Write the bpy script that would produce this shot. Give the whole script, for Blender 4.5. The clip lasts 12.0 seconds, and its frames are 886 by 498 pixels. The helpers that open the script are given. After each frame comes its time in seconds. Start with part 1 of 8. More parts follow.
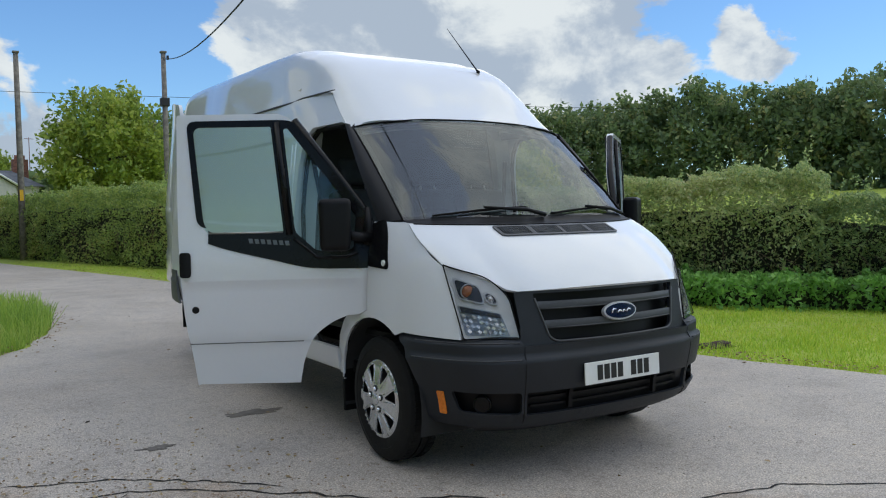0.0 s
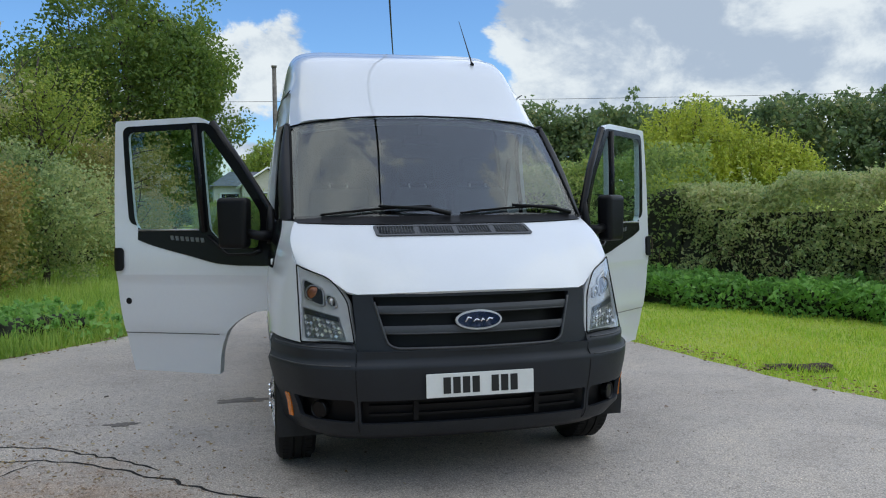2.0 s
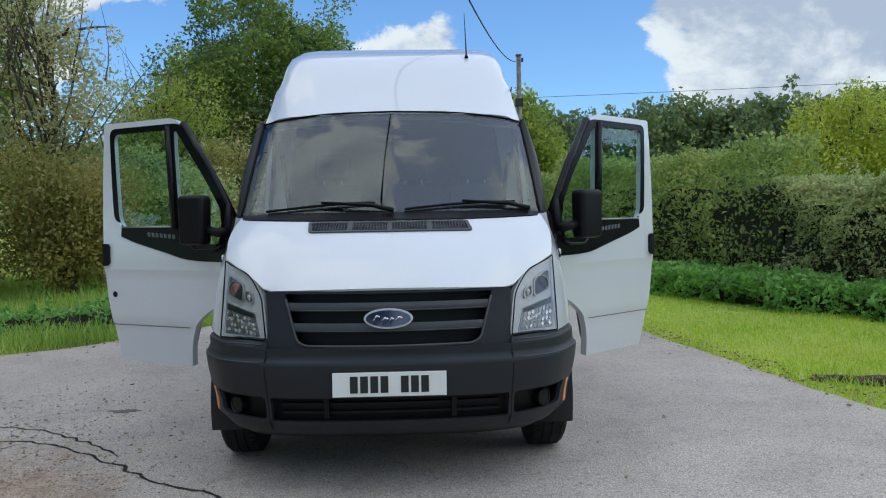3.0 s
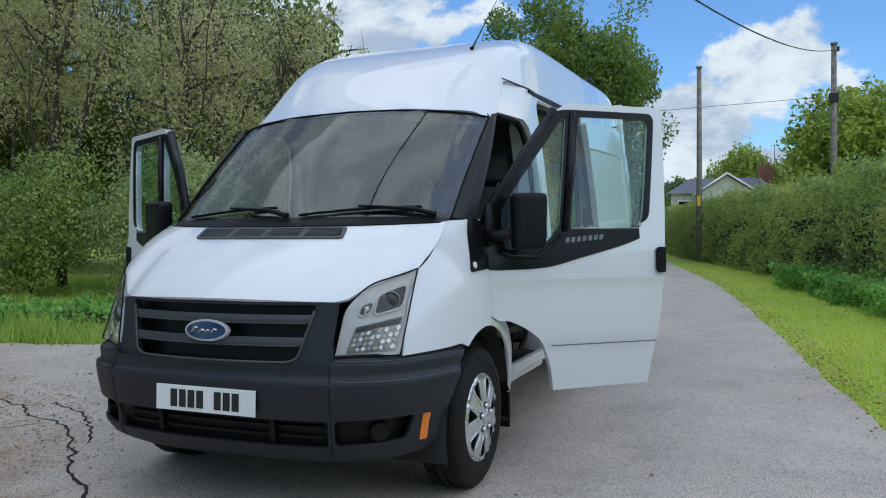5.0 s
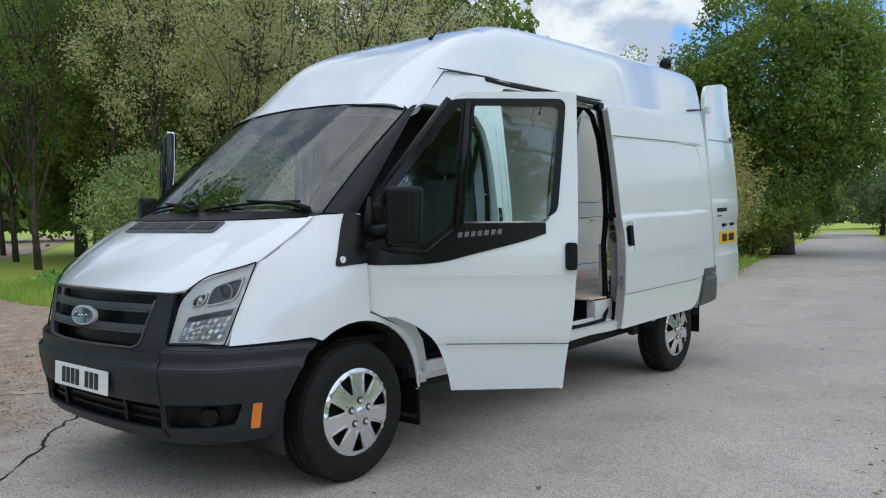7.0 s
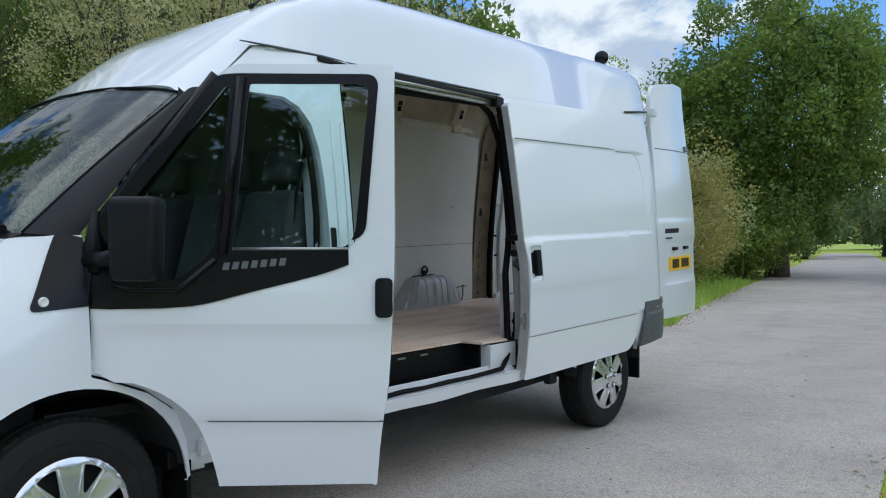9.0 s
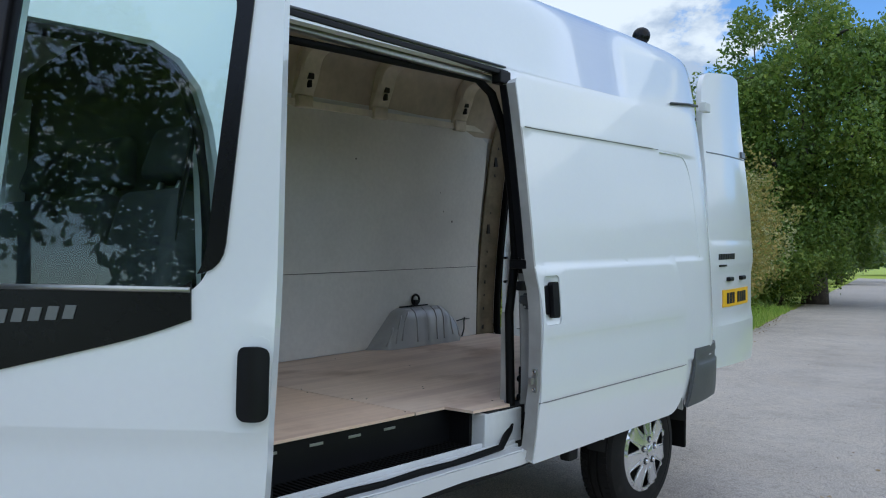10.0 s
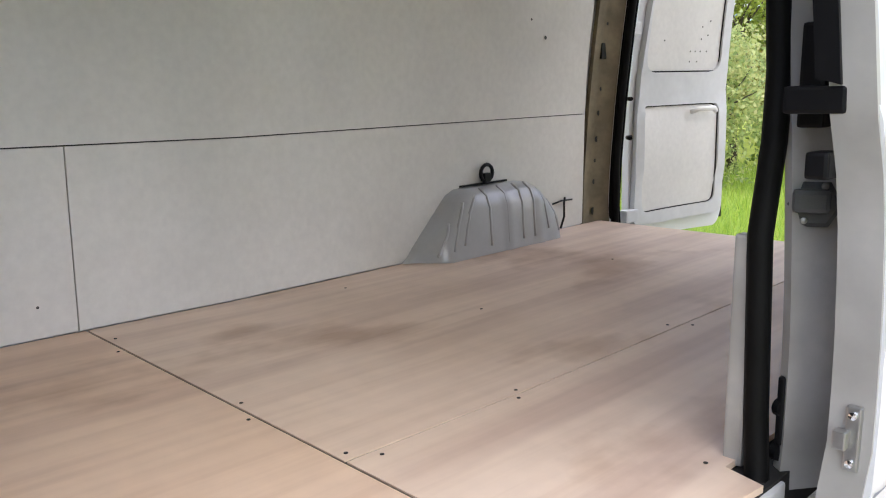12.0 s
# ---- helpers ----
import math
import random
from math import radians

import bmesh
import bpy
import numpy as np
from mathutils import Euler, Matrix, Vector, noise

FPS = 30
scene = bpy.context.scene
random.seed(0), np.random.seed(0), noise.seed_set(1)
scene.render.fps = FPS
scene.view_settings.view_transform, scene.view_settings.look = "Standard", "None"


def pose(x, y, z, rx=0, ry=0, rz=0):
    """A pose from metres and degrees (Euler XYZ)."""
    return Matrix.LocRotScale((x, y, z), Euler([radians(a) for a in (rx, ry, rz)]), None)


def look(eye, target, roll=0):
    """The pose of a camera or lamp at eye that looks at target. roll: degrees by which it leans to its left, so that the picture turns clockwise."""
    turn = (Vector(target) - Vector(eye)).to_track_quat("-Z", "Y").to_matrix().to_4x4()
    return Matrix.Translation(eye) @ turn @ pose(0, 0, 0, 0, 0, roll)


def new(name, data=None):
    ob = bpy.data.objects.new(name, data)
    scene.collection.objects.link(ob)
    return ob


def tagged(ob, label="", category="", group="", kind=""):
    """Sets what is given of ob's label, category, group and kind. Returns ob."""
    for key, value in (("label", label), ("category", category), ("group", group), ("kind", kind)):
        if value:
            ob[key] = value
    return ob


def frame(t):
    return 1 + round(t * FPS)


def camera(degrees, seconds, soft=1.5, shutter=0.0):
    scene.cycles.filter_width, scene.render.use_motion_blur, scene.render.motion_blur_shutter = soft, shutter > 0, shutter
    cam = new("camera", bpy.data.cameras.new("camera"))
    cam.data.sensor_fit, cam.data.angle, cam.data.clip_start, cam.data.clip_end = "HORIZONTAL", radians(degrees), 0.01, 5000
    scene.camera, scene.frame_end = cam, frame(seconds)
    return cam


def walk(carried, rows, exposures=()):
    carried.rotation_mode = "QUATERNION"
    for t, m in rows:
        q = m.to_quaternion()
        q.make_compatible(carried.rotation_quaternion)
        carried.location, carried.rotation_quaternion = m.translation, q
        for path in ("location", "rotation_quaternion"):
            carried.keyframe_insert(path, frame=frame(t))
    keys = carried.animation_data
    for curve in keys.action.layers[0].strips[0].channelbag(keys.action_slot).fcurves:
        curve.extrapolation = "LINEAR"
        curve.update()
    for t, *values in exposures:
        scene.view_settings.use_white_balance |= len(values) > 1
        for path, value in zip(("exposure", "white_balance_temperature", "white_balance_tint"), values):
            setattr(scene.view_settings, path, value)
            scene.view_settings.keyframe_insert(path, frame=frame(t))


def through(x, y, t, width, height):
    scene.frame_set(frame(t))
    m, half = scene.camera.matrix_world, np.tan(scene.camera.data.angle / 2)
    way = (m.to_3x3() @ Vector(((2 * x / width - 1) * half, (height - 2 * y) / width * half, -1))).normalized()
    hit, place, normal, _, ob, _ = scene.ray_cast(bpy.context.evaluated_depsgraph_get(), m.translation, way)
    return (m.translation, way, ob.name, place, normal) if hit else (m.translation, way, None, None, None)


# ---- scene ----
cam = camera(57.8, 12.0, soft=1.1)
PATH = [
    (0, (-2.943, -3.903, 1.346), (-1.883, -2.209, 1.262), -1.1),
    (0.5, (-2.467, -4.085, 1.308), (-1.549, -2.31, 1.226), -1.0),
    (1, (-1.974, -4.307, 1.31), (-1.214, -2.459, 1.226), -1.0),
    (1.5, (-1.496, -4.409, 1.326), (-0.893, -2.504, 1.239), -0.9),
    (2, (-0.981, -4.522, 1.322), (-0.543, -2.572, 1.243), -0.8),
    (2.5, (-0.459, -4.569, 1.32), (-0.199, -2.588, 1.238), -0.9),
    (3, (0.134, -4.555, 1.298), (0.2, -2.558, 1.219), -1.0),
    (3.2, (0.376, -4.506, 1.319), (0.358, -2.508, 1.231), -0.8),
    (4.8, (2.078, -3.812, 1.278), (1.384, -1.937, 1.223), -0.4),
    (5, (2.251, -3.708, 1.261), (1.494, -1.857, 1.216), -0.4),
    (5.5, (2.692, -3.43, 1.264), (1.766, -1.657, 1.217), -0.1),
    (6, (3.094, -3.177, 1.262), (2.019, -1.491, 1.222), -0.3),
    (6.5, (3.517, -2.932, 1.283), (2.304, -1.343, 1.228), -0.3),
    (6.7, (3.642, -2.847, 1.277), (2.387, -1.291, 1.215), -0.3),
    (8.3, (3.929, -1.959, 1.247), (2.608, -0.459, 1.184), -0.4),
    (8.5, (3.9, -1.781, 1.245), (2.586, -0.273, 1.194), -0.3),
    (9, (3.663, -1.257, 1.292), (2.37, 0.269, 1.275), -0.1),
    (9.5, (3.3, -0.718, 1.315), (2.0, 0.802, 1.334), 0.4),
    (10, (2.956, -0.137, 1.337), (1.619, 1.351, 1.361), 1.0),
    (10.5, (2.574, 0.363, 1.338), (1.181, 1.799, 1.339), 1.8),
    (10.9, (2.247, 0.763, 1.31), (0.807, 2.15, 1.25), 1.8),
    (11, (2.162, 0.844, 1.32), (0.716, 2.223, 1.237), 2.0),
    (11.5, (1.731, 1.164, 1.321), (0.264, 2.509, 1.125), 1.1),
    (12, (1.373, 1.446, 1.309), (-0.048, 2.811, 0.965), -0.3),
]
EXPOSURES = [(0, 0.22, 6550, 6), (2.5, 0.30, 6350, 6), (5.5, 0.28, 6100, 6), (6.5, 0.38, 6400, 6), (8.5, 0.50, 6450, 6), (9.0, 0.42, 6150, 6), (9.5, 0.30, 5950, 6), (10.3, 0.51, 5950, 6), (11.2, 0.98, 6050, 8), (11.5, 1.12, 6250, 9), (12, 1.78, 7150, 14)]
walk(cam, [(t, look(eye, target, roll)) for t, eye, target, roll in PATH], EXPOSURES)


# ---- light: sky with broken cloud, one soft sun ----
SUN_AZ, SUN_EL = radians(112), radians(56)  # azimuth clockwise from +y
world = bpy.data.worlds.new("sky")
scene.world = world
world.use_nodes = True
wt = world.node_tree
wt.nodes.clear()


def wn(kind, **kw):
    n = wt.nodes.new(kind)
    for k, v in kw.items():
        n.inputs[k].default_value = v
    return n


def wmath(op, a, b=None, clamp=False):
    n = wt.nodes.new("ShaderNodeMath")
    n.operation, n.use_clamp = op, clamp
    for i, v in enumerate((a, b)):
        if v is None:
            continue
        if isinstance(v, (int, float)):
            n.inputs[i].default_value = v
        else:
            wt.links.new(v, n.inputs[i])
    return n.outputs[0]


sky = wt.nodes.new("ShaderNodeTexSky")
sky.sky_type, sky.sun_disc = "NISHITA", False
sky.sun_elevation, sky.sun_rotation = SUN_EL, SUN_AZ
sky.air_density, sky.dust_density, sky.ozone_density = 1.0, 0.35, 2.6
coord = wt.nodes.new("ShaderNodeTexCoord").outputs["Generated"]
sep = wt.nodes.new("ShaderNodeSeparateXYZ")
wt.links.new(coord, sep.inputs[0])
lift = wmath("ADD", wmath("MAXIMUM", sep.outputs[2], 0.0), 0.22)
flat = wt.nodes.new("ShaderNodeCombineXYZ")
wt.links.new(wmath("DIVIDE", sep.outputs[0], lift), flat.inputs[0])
wt.links.new(wmath("DIVIDE", sep.outputs[1], lift), flat.inputs[1])
wt.links.new(wmath("MULTIPLY", sep.outputs[2], 2.2), flat.inputs[2])


def cloud_noise(scale, detail, rough, shift):
    mp = wt.nodes.new("ShaderNodeMapping")
    mp.inputs["Location"].default_value = shift
    wt.links.new(flat.outputs[0], mp.inputs[0])
    n = wn("ShaderNodeTexNoise", Scale=scale, Detail=detail, Roughness=rough)
    wt.links.new(mp.outputs[0], n.inputs["Vector"])
    return n.outputs["Fac"]


big = cloud_noise(0.75, 2.0, 0.5, (3.1, 0.4, 0.0))


def puff_noise(shift):
    """Billows on the sky's dome; shifted towards the light they give its relief."""
    mp = wt.nodes.new("ShaderNodeMapping")
    mp.inputs["Location"].default_value = shift
    mp.inputs["Scale"].default_value = (1.0, 1.0, 1.5)
    wt.links.new(coord, mp.inputs[0])
    n = wn("ShaderNodeTexNoise", Scale=7.5, Detail=11.0, Roughness=0.60, Distortion=0.25)
    wt.links.new(mp.outputs[0], n.inputs["Vector"])
    return n.outputs["Fac"]


fine = puff_noise((0.4, 0.9, 0.2))
lit = puff_noise((0.36, 0.93, 0.13))
# heaps of cumulus: azimuth left of +y, elevation, half-width in degrees, weight
HEAPS = [(-37, 13.5, 13, 0.30), (-24, 13, 8, 0.26), (29, 16, 10, 0.28), (-1, 6.5, 8, 0.27), (9, 6, 6, 0.2), (-20, 22, 10, 0.2), (-54, 11, 3.2, 0.24), (60, 20, 16, 0.2), (150, 66, 26, 0.16), (80, 60, 27, 0.27), (82, 36, 20, 0.25), (10, 80, 12, 0.12), (-118, 35, 25, 0.34), (-88, 48, 24, 0.36), (3, 26, 10, -0.2), (-60, 18, 9, -0.22), (-66, 12, 5, 0.16)]
total = wmath("ADD", wmath("MULTIPLY", big, 0.5), wmath("MULTIPLY", fine, 0.85))
for az, el, wide, weight in HEAPS:
    a, e = radians(az), radians(el)
    dot = wt.nodes.new("ShaderNodeVectorMath")
    dot.operation = "DOT_PRODUCT"
    wt.links.new(coord, dot.inputs[0])
    dot.inputs[1].default_value = (-math.sin(a) * math.cos(e), math.cos(a) * math.cos(e), math.sin(e))
    mr = wn("ShaderNodeMapRange", **{"From Min": math.cos(radians(wide * 1.25)), "From Max": math.cos(radians(wide * 0.35)), "To Min": 0.0, "To Max": weight})
    mr.interpolation_type = "SMOOTHSTEP"
    wt.links.new(dot.outputs["Value"], mr.inputs[0])
    total = wmath("ADD", total, mr.outputs[0])
cover = wn("ShaderNodeMapRange", **{"From Min": 0.78, "From Max": 0.85, "To Min": 0.0, "To Max": 1.0})
cover.interpolation_type = "SMOOTHSTEP"
wt.links.new(total, cover.inputs[0])
# lit tops and edges, grey undersides where the heap is thick
relief = wmath("MULTIPLY", wmath("SUBTRACT", fine, lit), 3.2)
thick = wmath("MULTIPLY", wmath("SUBTRACT", total, 0.84), 0.75)
shade = wn("ShaderNodeMapRange", **{"From Min": -0.45, "From Max": 0.35, "To Min": 0.0, "To Max": 1.0})
shade.interpolation_type = "SMOOTHSTEP"
wt.links.new(wmath("SUBTRACT", relief, thick), shade.inputs[0])
tone = wt.nodes.new("ShaderNodeMix")
tone.data_type = "RGBA"
wt.links.new(shade.outputs[0], tone.inputs["Factor"])
tone.inputs["A"].default_value = (1.8, 2.1, 2.6, 1)
tone.inputs["B"].default_value = (3.4, 3.55, 3.7, 1)
mixed = wt.nodes.new("ShaderNodeMix")
mixed.data_type = "RGBA"
wt.links.new(wmath("MULTIPLY", cover.outputs[0], 0.97), mixed.inputs["Factor"])
deep = wt.nodes.new("ShaderNodeMix")
deep.data_type, deep.blend_type = "RGBA", "MULTIPLY"
deep.inputs["Factor"].default_value = 1.0
deep.inputs["B"].default_value = (0.43, 0.56, 0.70, 1)
wt.links.new(sky.outputs[0], deep.inputs["A"])
wt.links.new(deep.outputs["Result"], mixed.inputs["A"])
wt.links.new(tone.outputs["Result"], mixed.inputs["B"])
back = wn("ShaderNodeBackground", Strength=0.2)
wt.links.new(mixed.outputs["Result"], back.inputs["Color"])
wout = wt.nodes.new("ShaderNodeOutputWorld")
wt.links.new(back.outputs[0], wout.inputs["Surface"])

sun_data = bpy.data.lights.new("sun", "SUN")
sun_data.energy, sun_data.angle, sun_data.color = 1.6, radians(145), (1.0, 0.96, 0.91)
sun = new("sun", sun_data)
sun.matrix_world = look((30 * math.sin(SUN_AZ), 30 * math.cos(SUN_AZ), 30 * math.tan(SUN_EL)), (0, 0, 0))


# ---- tools ----
from mathutils.geometry import delaunay_2d_cdt

RNG = np.random.default_rng(7)


def finish(name, mesh, material, parent=None, label=""):
    mats = material if isinstance(material, (list, tuple)) else [material]
    for m in mats:
        mesh.materials.append(m)
    ob = new(name, mesh)
    if parent is not None:
        ob.parent = parent
    if label:
        tagged(ob, label)
    return ob


def part(name, bm, material, parent=None, label="", smooth=False, sharp=35):
    """One mesh object from a bmesh, under a thing or a part."""
    mesh = bpy.data.meshes.new(name)
    if smooth:
        lim = math.radians(sharp)
        for f in bm.faces:
            f.smooth = True
        for e in bm.edges:
            if len(e.link_faces) != 2 or e.calc_face_angle(3.0) > lim:
                e.smooth = False
    bm.to_mesh(mesh)
    bm.free()
    return finish(name, mesh, material, parent, label)


def thing(name, label, category, group="", at=(0, 0, 0), kind=""):
    ob = new(name)
    ob.location = at
    ob.empty_display_size = 0.2
    return tagged(ob, label, category, group, kind)


def resample(loop, step, closed=True):
    out = []
    n = len(loop)
    for i in range(n if closed else n - 1):
        a, b = Vector(loop[i]), Vector(loop[(i + 1) % n])
        k = max(1, int(math.ceil((b - a).length / step)))
        out += [a.lerp(b, j / k) for j in range(k)]
    if not closed:
        out.append(Vector(loop[-1]))
    return out


def inside_many(pts, loop):
    """Which of many points lie in a polygon."""
    pts, L = np.asarray(pts, float), np.array([(p[0], p[1]) for p in loop])
    M2 = np.roll(L, -1, 0)
    hit = np.zeros(len(pts), bool)
    for (x1, y1), (x2, y2) in zip(L, M2):
        if y1 == y2:
            continue
        c = ((y1 > pts[:, 1]) != (y2 > pts[:, 1])) & (pts[:, 0] < (x2 - x1) * (pts[:, 1] - y1) / (y2 - y1) + x1)
        hit ^= c
    return hit


def spline(pts, n=8, closed=False):
    """Catmull-Rom through 2D points."""
    P = [Vector(p) for p in pts]
    m = len(P)
    out = []
    for i in range(m if closed else m - 1):
        if closed:
            a, b, c, d = P[i - 1], P[i], P[(i + 1) % m], P[(i + 2) % m]
        else:
            a, b, c, d = P[max(i - 1, 0)], P[i], P[i + 1], P[min(i + 2, m - 1)]
        for j in range(n):
            t = j / n
            out.append(0.5 * ((2 * b) + (c - a) * t + (2 * a - 5 * b + 4 * c - d) * t * t + (3 * b - a - 3 * c + d) * t ** 3))
    if not closed:
        out.append(P[-1])
    return out


def rounded(loop, r, k=5):
    """A polygon with its corners rounded; r is one radius or one for each corner."""
    out, n = [], len(loop)
    for i in range(n):
        a, b, c = Vector(loop[i - 1]), Vector(loop[i]), Vector(loop[(i + 1) % n])
        rr = r[i] if isinstance(r, (list, tuple)) else r
        rr = min(rr, (a - b).length * 0.48, (c - b).length * 0.48)
        if rr < 1e-4:
            out.append(b)
            continue
        p, q = b + (a - b).normalized() * rr, b + (c - b).normalized() * rr
        for j in range(k + 1):
            t = j / k
            out.append((1 - t) ** 2 * p + 2 * t * (1 - t) * b + t * t * q)
    return out


def arc(cx, cy, r, a0, a1, n=14):
    return [Vector((cx + r * math.cos(math.radians(a0 + (a1 - a0) * i / n)), cy + r * math.sin(math.radians(a0 + (a1 - a0) * i / n)))) for i in range(n + 1)]


def sheet(outline, fn, thick, step=0.06, holes=(), rows=(), cols=(), inward=None):
    """A curved panel with real thickness: a flat outline with holes, laid on the surface fn(u, v)."""
    loops = [resample(outline, step)] + [resample(h, step) for h in holes]
    verts, edges = [], []
    for lp in loops:
        b = len(verts)
        verts += [Vector((p[0], p[1])) for p in lp]
        edges += [(b + i, b + (i + 1) % len(lp)) for i in range(len(lp))]
    us, vs = [p[0] for p in loops[0]], [p[1] for p in loops[0]]
    bound = np.array([(p[0], p[1]) for lp in loops for p in lp])
    ulist = sorted(set(np.arange(min(us) + step * 0.5, max(us), step).round(5)) | set(cols))
    vlist = sorted(set(np.arange(min(vs) + step * 0.5, max(vs), step).round(5)) | set(rows))
    grid = np.array([(u, v) for u in ulist for v in vlist]) if ulist and vlist else np.zeros((0, 2))
    if len(grid):
        ok = inside_many(grid, loops[0])
        for h in loops[1:]:
            ok &= ~inside_many(grid, h)
        grid = grid[ok]
        if len(grid):
            far = np.min(np.hypot(grid[:, None, 0] - bound[None, :, 0], grid[:, None, 1] - bound[None, :, 1]), axis=1)
            verts += [Vector((float(a), float(b))) for a, b in grid[far >= step * 0.42]]
    vo, eo, fo, *_ = delaunay_2d_cdt(verts, edges, [], 1, 1e-6)
    mid = np.array([[sum(vo[i][k] for i in f) / len(f) for k in (0, 1)] for f in fo])
    ok = inside_many(mid, loops[0])
    for h in loops[1:]:
        ok &= ~inside_many(mid, h)
    fo = [f for f, k in zip(fo, ok) if k]
    e = 1e-3
    top, bot = [], []
    bm = bmesh.new()
    for p in vo:
        P = Vector(fn(p[0], p[1]))
        N = (Vector(fn(p[0] + e, p[1])) - Vector(fn(p[0] - e, p[1]))).cross(Vector(fn(p[0], p[1] + e)) - Vector(fn(p[0], p[1] - e)))
        N.normalize()
        if inward is not None:
            if N.dot(Vector(inward)) > 0:
                N = -N
        top.append(bm.verts.new(P))
        bot.append(bm.verts.new(P - N * thick))
    count = {}
    for f in fo:
        try:
            bm.faces.new([top[i] for i in f]).smooth = True
            bm.faces.new([bot[i] for i in reversed(f)]).smooth = True
        except ValueError:
            continue
        for i in range(len(f)):
            a, b = f[i], f[(i + 1) % len(f)]
            k = (min(a, b), max(a, b))
            count[k] = None if k in count else (a, b)
    for k, ab in count.items():
        if ab:
            a, b = ab
            try:
                bm.faces.new((top[b], top[a], bot[a], bot[b]))
            except ValueError:
                continue
            for pair in ((top[a], top[b]), (bot[a], bot[b])):
                ed = bm.edges.get(pair)
                if ed:
                    ed.smooth = False
    bmesh.ops.recalc_face_normals(bm, faces=bm.faces)
    loose = [v for v in bm.verts if not v.link_faces]
    bmesh.ops.delete(bm, geom=loose, context="VERTS")
    return bm


def box(bm, lo, hi, bevel=0.0, m=None, seg=2):
    lo, hi = Vector(lo), Vector(hi)
    mat = Matrix.Translation((lo + hi) / 2) @ Matrix.Diagonal((*(hi - lo), 1))
    r = bmesh.ops.create_cube(bm, size=1.0, matrix=mat)
    vs = r["verts"]
    if bevel > 0:
        es = list({e for v in vs for e in v.link_edges})
        g = bmesh.ops.bevel(bm, geom=es, offset=bevel, segments=seg, profile=0.6, affect="EDGES")
        vs = list({v for f in g["faces"] for v in f.verts} | {v for v in vs if v.is_valid})
    if m is not None:
        bmesh.ops.transform(bm, matrix=m, verts=vs)
    return vs


def boxed(lo, hi, bevel=0.0, m=None):
    bm = bmesh.new()
    box(bm, lo, hi, bevel, m)
    return bm


def tube(bm, path, radius, seg=8, caps=True, flat=1.0):
    """A round bar along a path; radius is one value or one a point."""
    P = [Vector(p) for p in path]
    rad = radius if isinstance(radius, (list, tuple)) else [radius] * len(P)
    rings = []
    ref = Vector((0, 0, 1))
    for i, p in enumerate(P):
        d = (P[min(i + 1, len(P) - 1)] - P[max(i - 1, 0)]).normalized()
        if abs(d.dot(ref)) > 0.95:
            ref = Vector((1, 0, 0)) if abs(d.x) < 0.9 else Vector((0, 1, 0))
        a = d.cross(ref).normalized()
        b = d.cross(a).normalized()
        ref = a.cross(d) if a.length else ref
        rings.append([bm.verts.new(p + rad[i] * (math.cos(2 * math.pi * k / seg) * a * flat + math.sin(2 * math.pi * k / seg) * b)) for k in range(seg)])
    for r0, r1 in zip(rings, rings[1:]):
        for k in range(seg):
            f = bm.faces.new((r0[k], r0[(k + 1) % seg], r1[(k + 1) % seg], r1[k]))
            f.smooth = True
    if caps and len(rings) > 1:
        bm.faces.new(list(reversed(rings[0])))
        bm.faces.new(rings[-1])
    return bm


def lathe(profile, seg=40, axis="x"):
    """Turns a profile of (along, radius) round an axis."""
    bm = bmesh.new()
    rings = []
    for a, r in profile:
        ring = []
        for k in range(seg):
            c, s = math.cos(2 * math.pi * k / seg) * r, math.sin(2 * math.pi * k / seg) * r
            ring.append(bm.verts.new((a, c, s) if axis == "x" else (c, s, a)))
        rings.append(ring)
    for r0, r1 in zip(rings, rings[1:]):
        for k in range(seg):
            bm.faces.new((r0[k], r0[(k + 1) % seg], r1[(k + 1) % seg], r1[k]))
    bmesh.ops.recalc_face_normals(bm, faces=bm.faces)
    return bm


def quads(name, verts, faces, material, parent=None, label="", smooth=False):
    """A large mesh of quads from arrays."""
    verts, faces = np.asarray(verts, np.float32), np.asarray(faces, np.int32)
    mesh = bpy.data.meshes.new(name)
    mesh.vertices.add(len(verts))
    mesh.vertices.foreach_set("co", verts.ravel())
    mesh.loops.add(faces.size)
    mesh.loops.foreach_set("vertex_index", faces.ravel())
    mesh.polygons.add(len(faces))
    k = faces.shape[1]
    mesh.polygons.foreach_set("loop_start", np.arange(0, faces.size, k, dtype=np.int32))
    mesh.polygons.foreach_set("loop_total", np.full(len(faces), k, np.int32))
    if smooth:
        mesh.polygons.foreach_set("use_smooth", np.ones(len(faces), bool))
    mesh.update(calc_edges=True)
    return finish(name, mesh, material, parent, label)


def table(xs, ys):
    """A smooth function through a table."""
    xs, ys = list(xs), list(ys)
    m = [0.0] * len(xs)
    for i in range(len(xs)):
        a, b = max(i - 1, 0), min(i + 1, len(xs) - 1)
        m[i] = (ys[b] - ys[a]) / (xs[b] - xs[a])

    def f(x):
        if x <= xs[0]:
            return ys[0] + m[0] * (x - xs[0])
        if x >= xs[-1]:
            return ys[-1] + m[-1] * (x - xs[-1])
        i = next(k for k in range(len(xs) - 1) if xs[k] <= x <= xs[k + 1])
        h = xs[i + 1] - xs[i]
        t = (x - xs[i]) / h
        return (ys[i] * (1 + 2 * t) * (1 - t) ** 2 + h * m[i] * t * (1 - t) ** 2 + ys[i + 1] * t * t * (3 - 2 * t) + h * m[i + 1] * t * t * (t - 1))

    return f


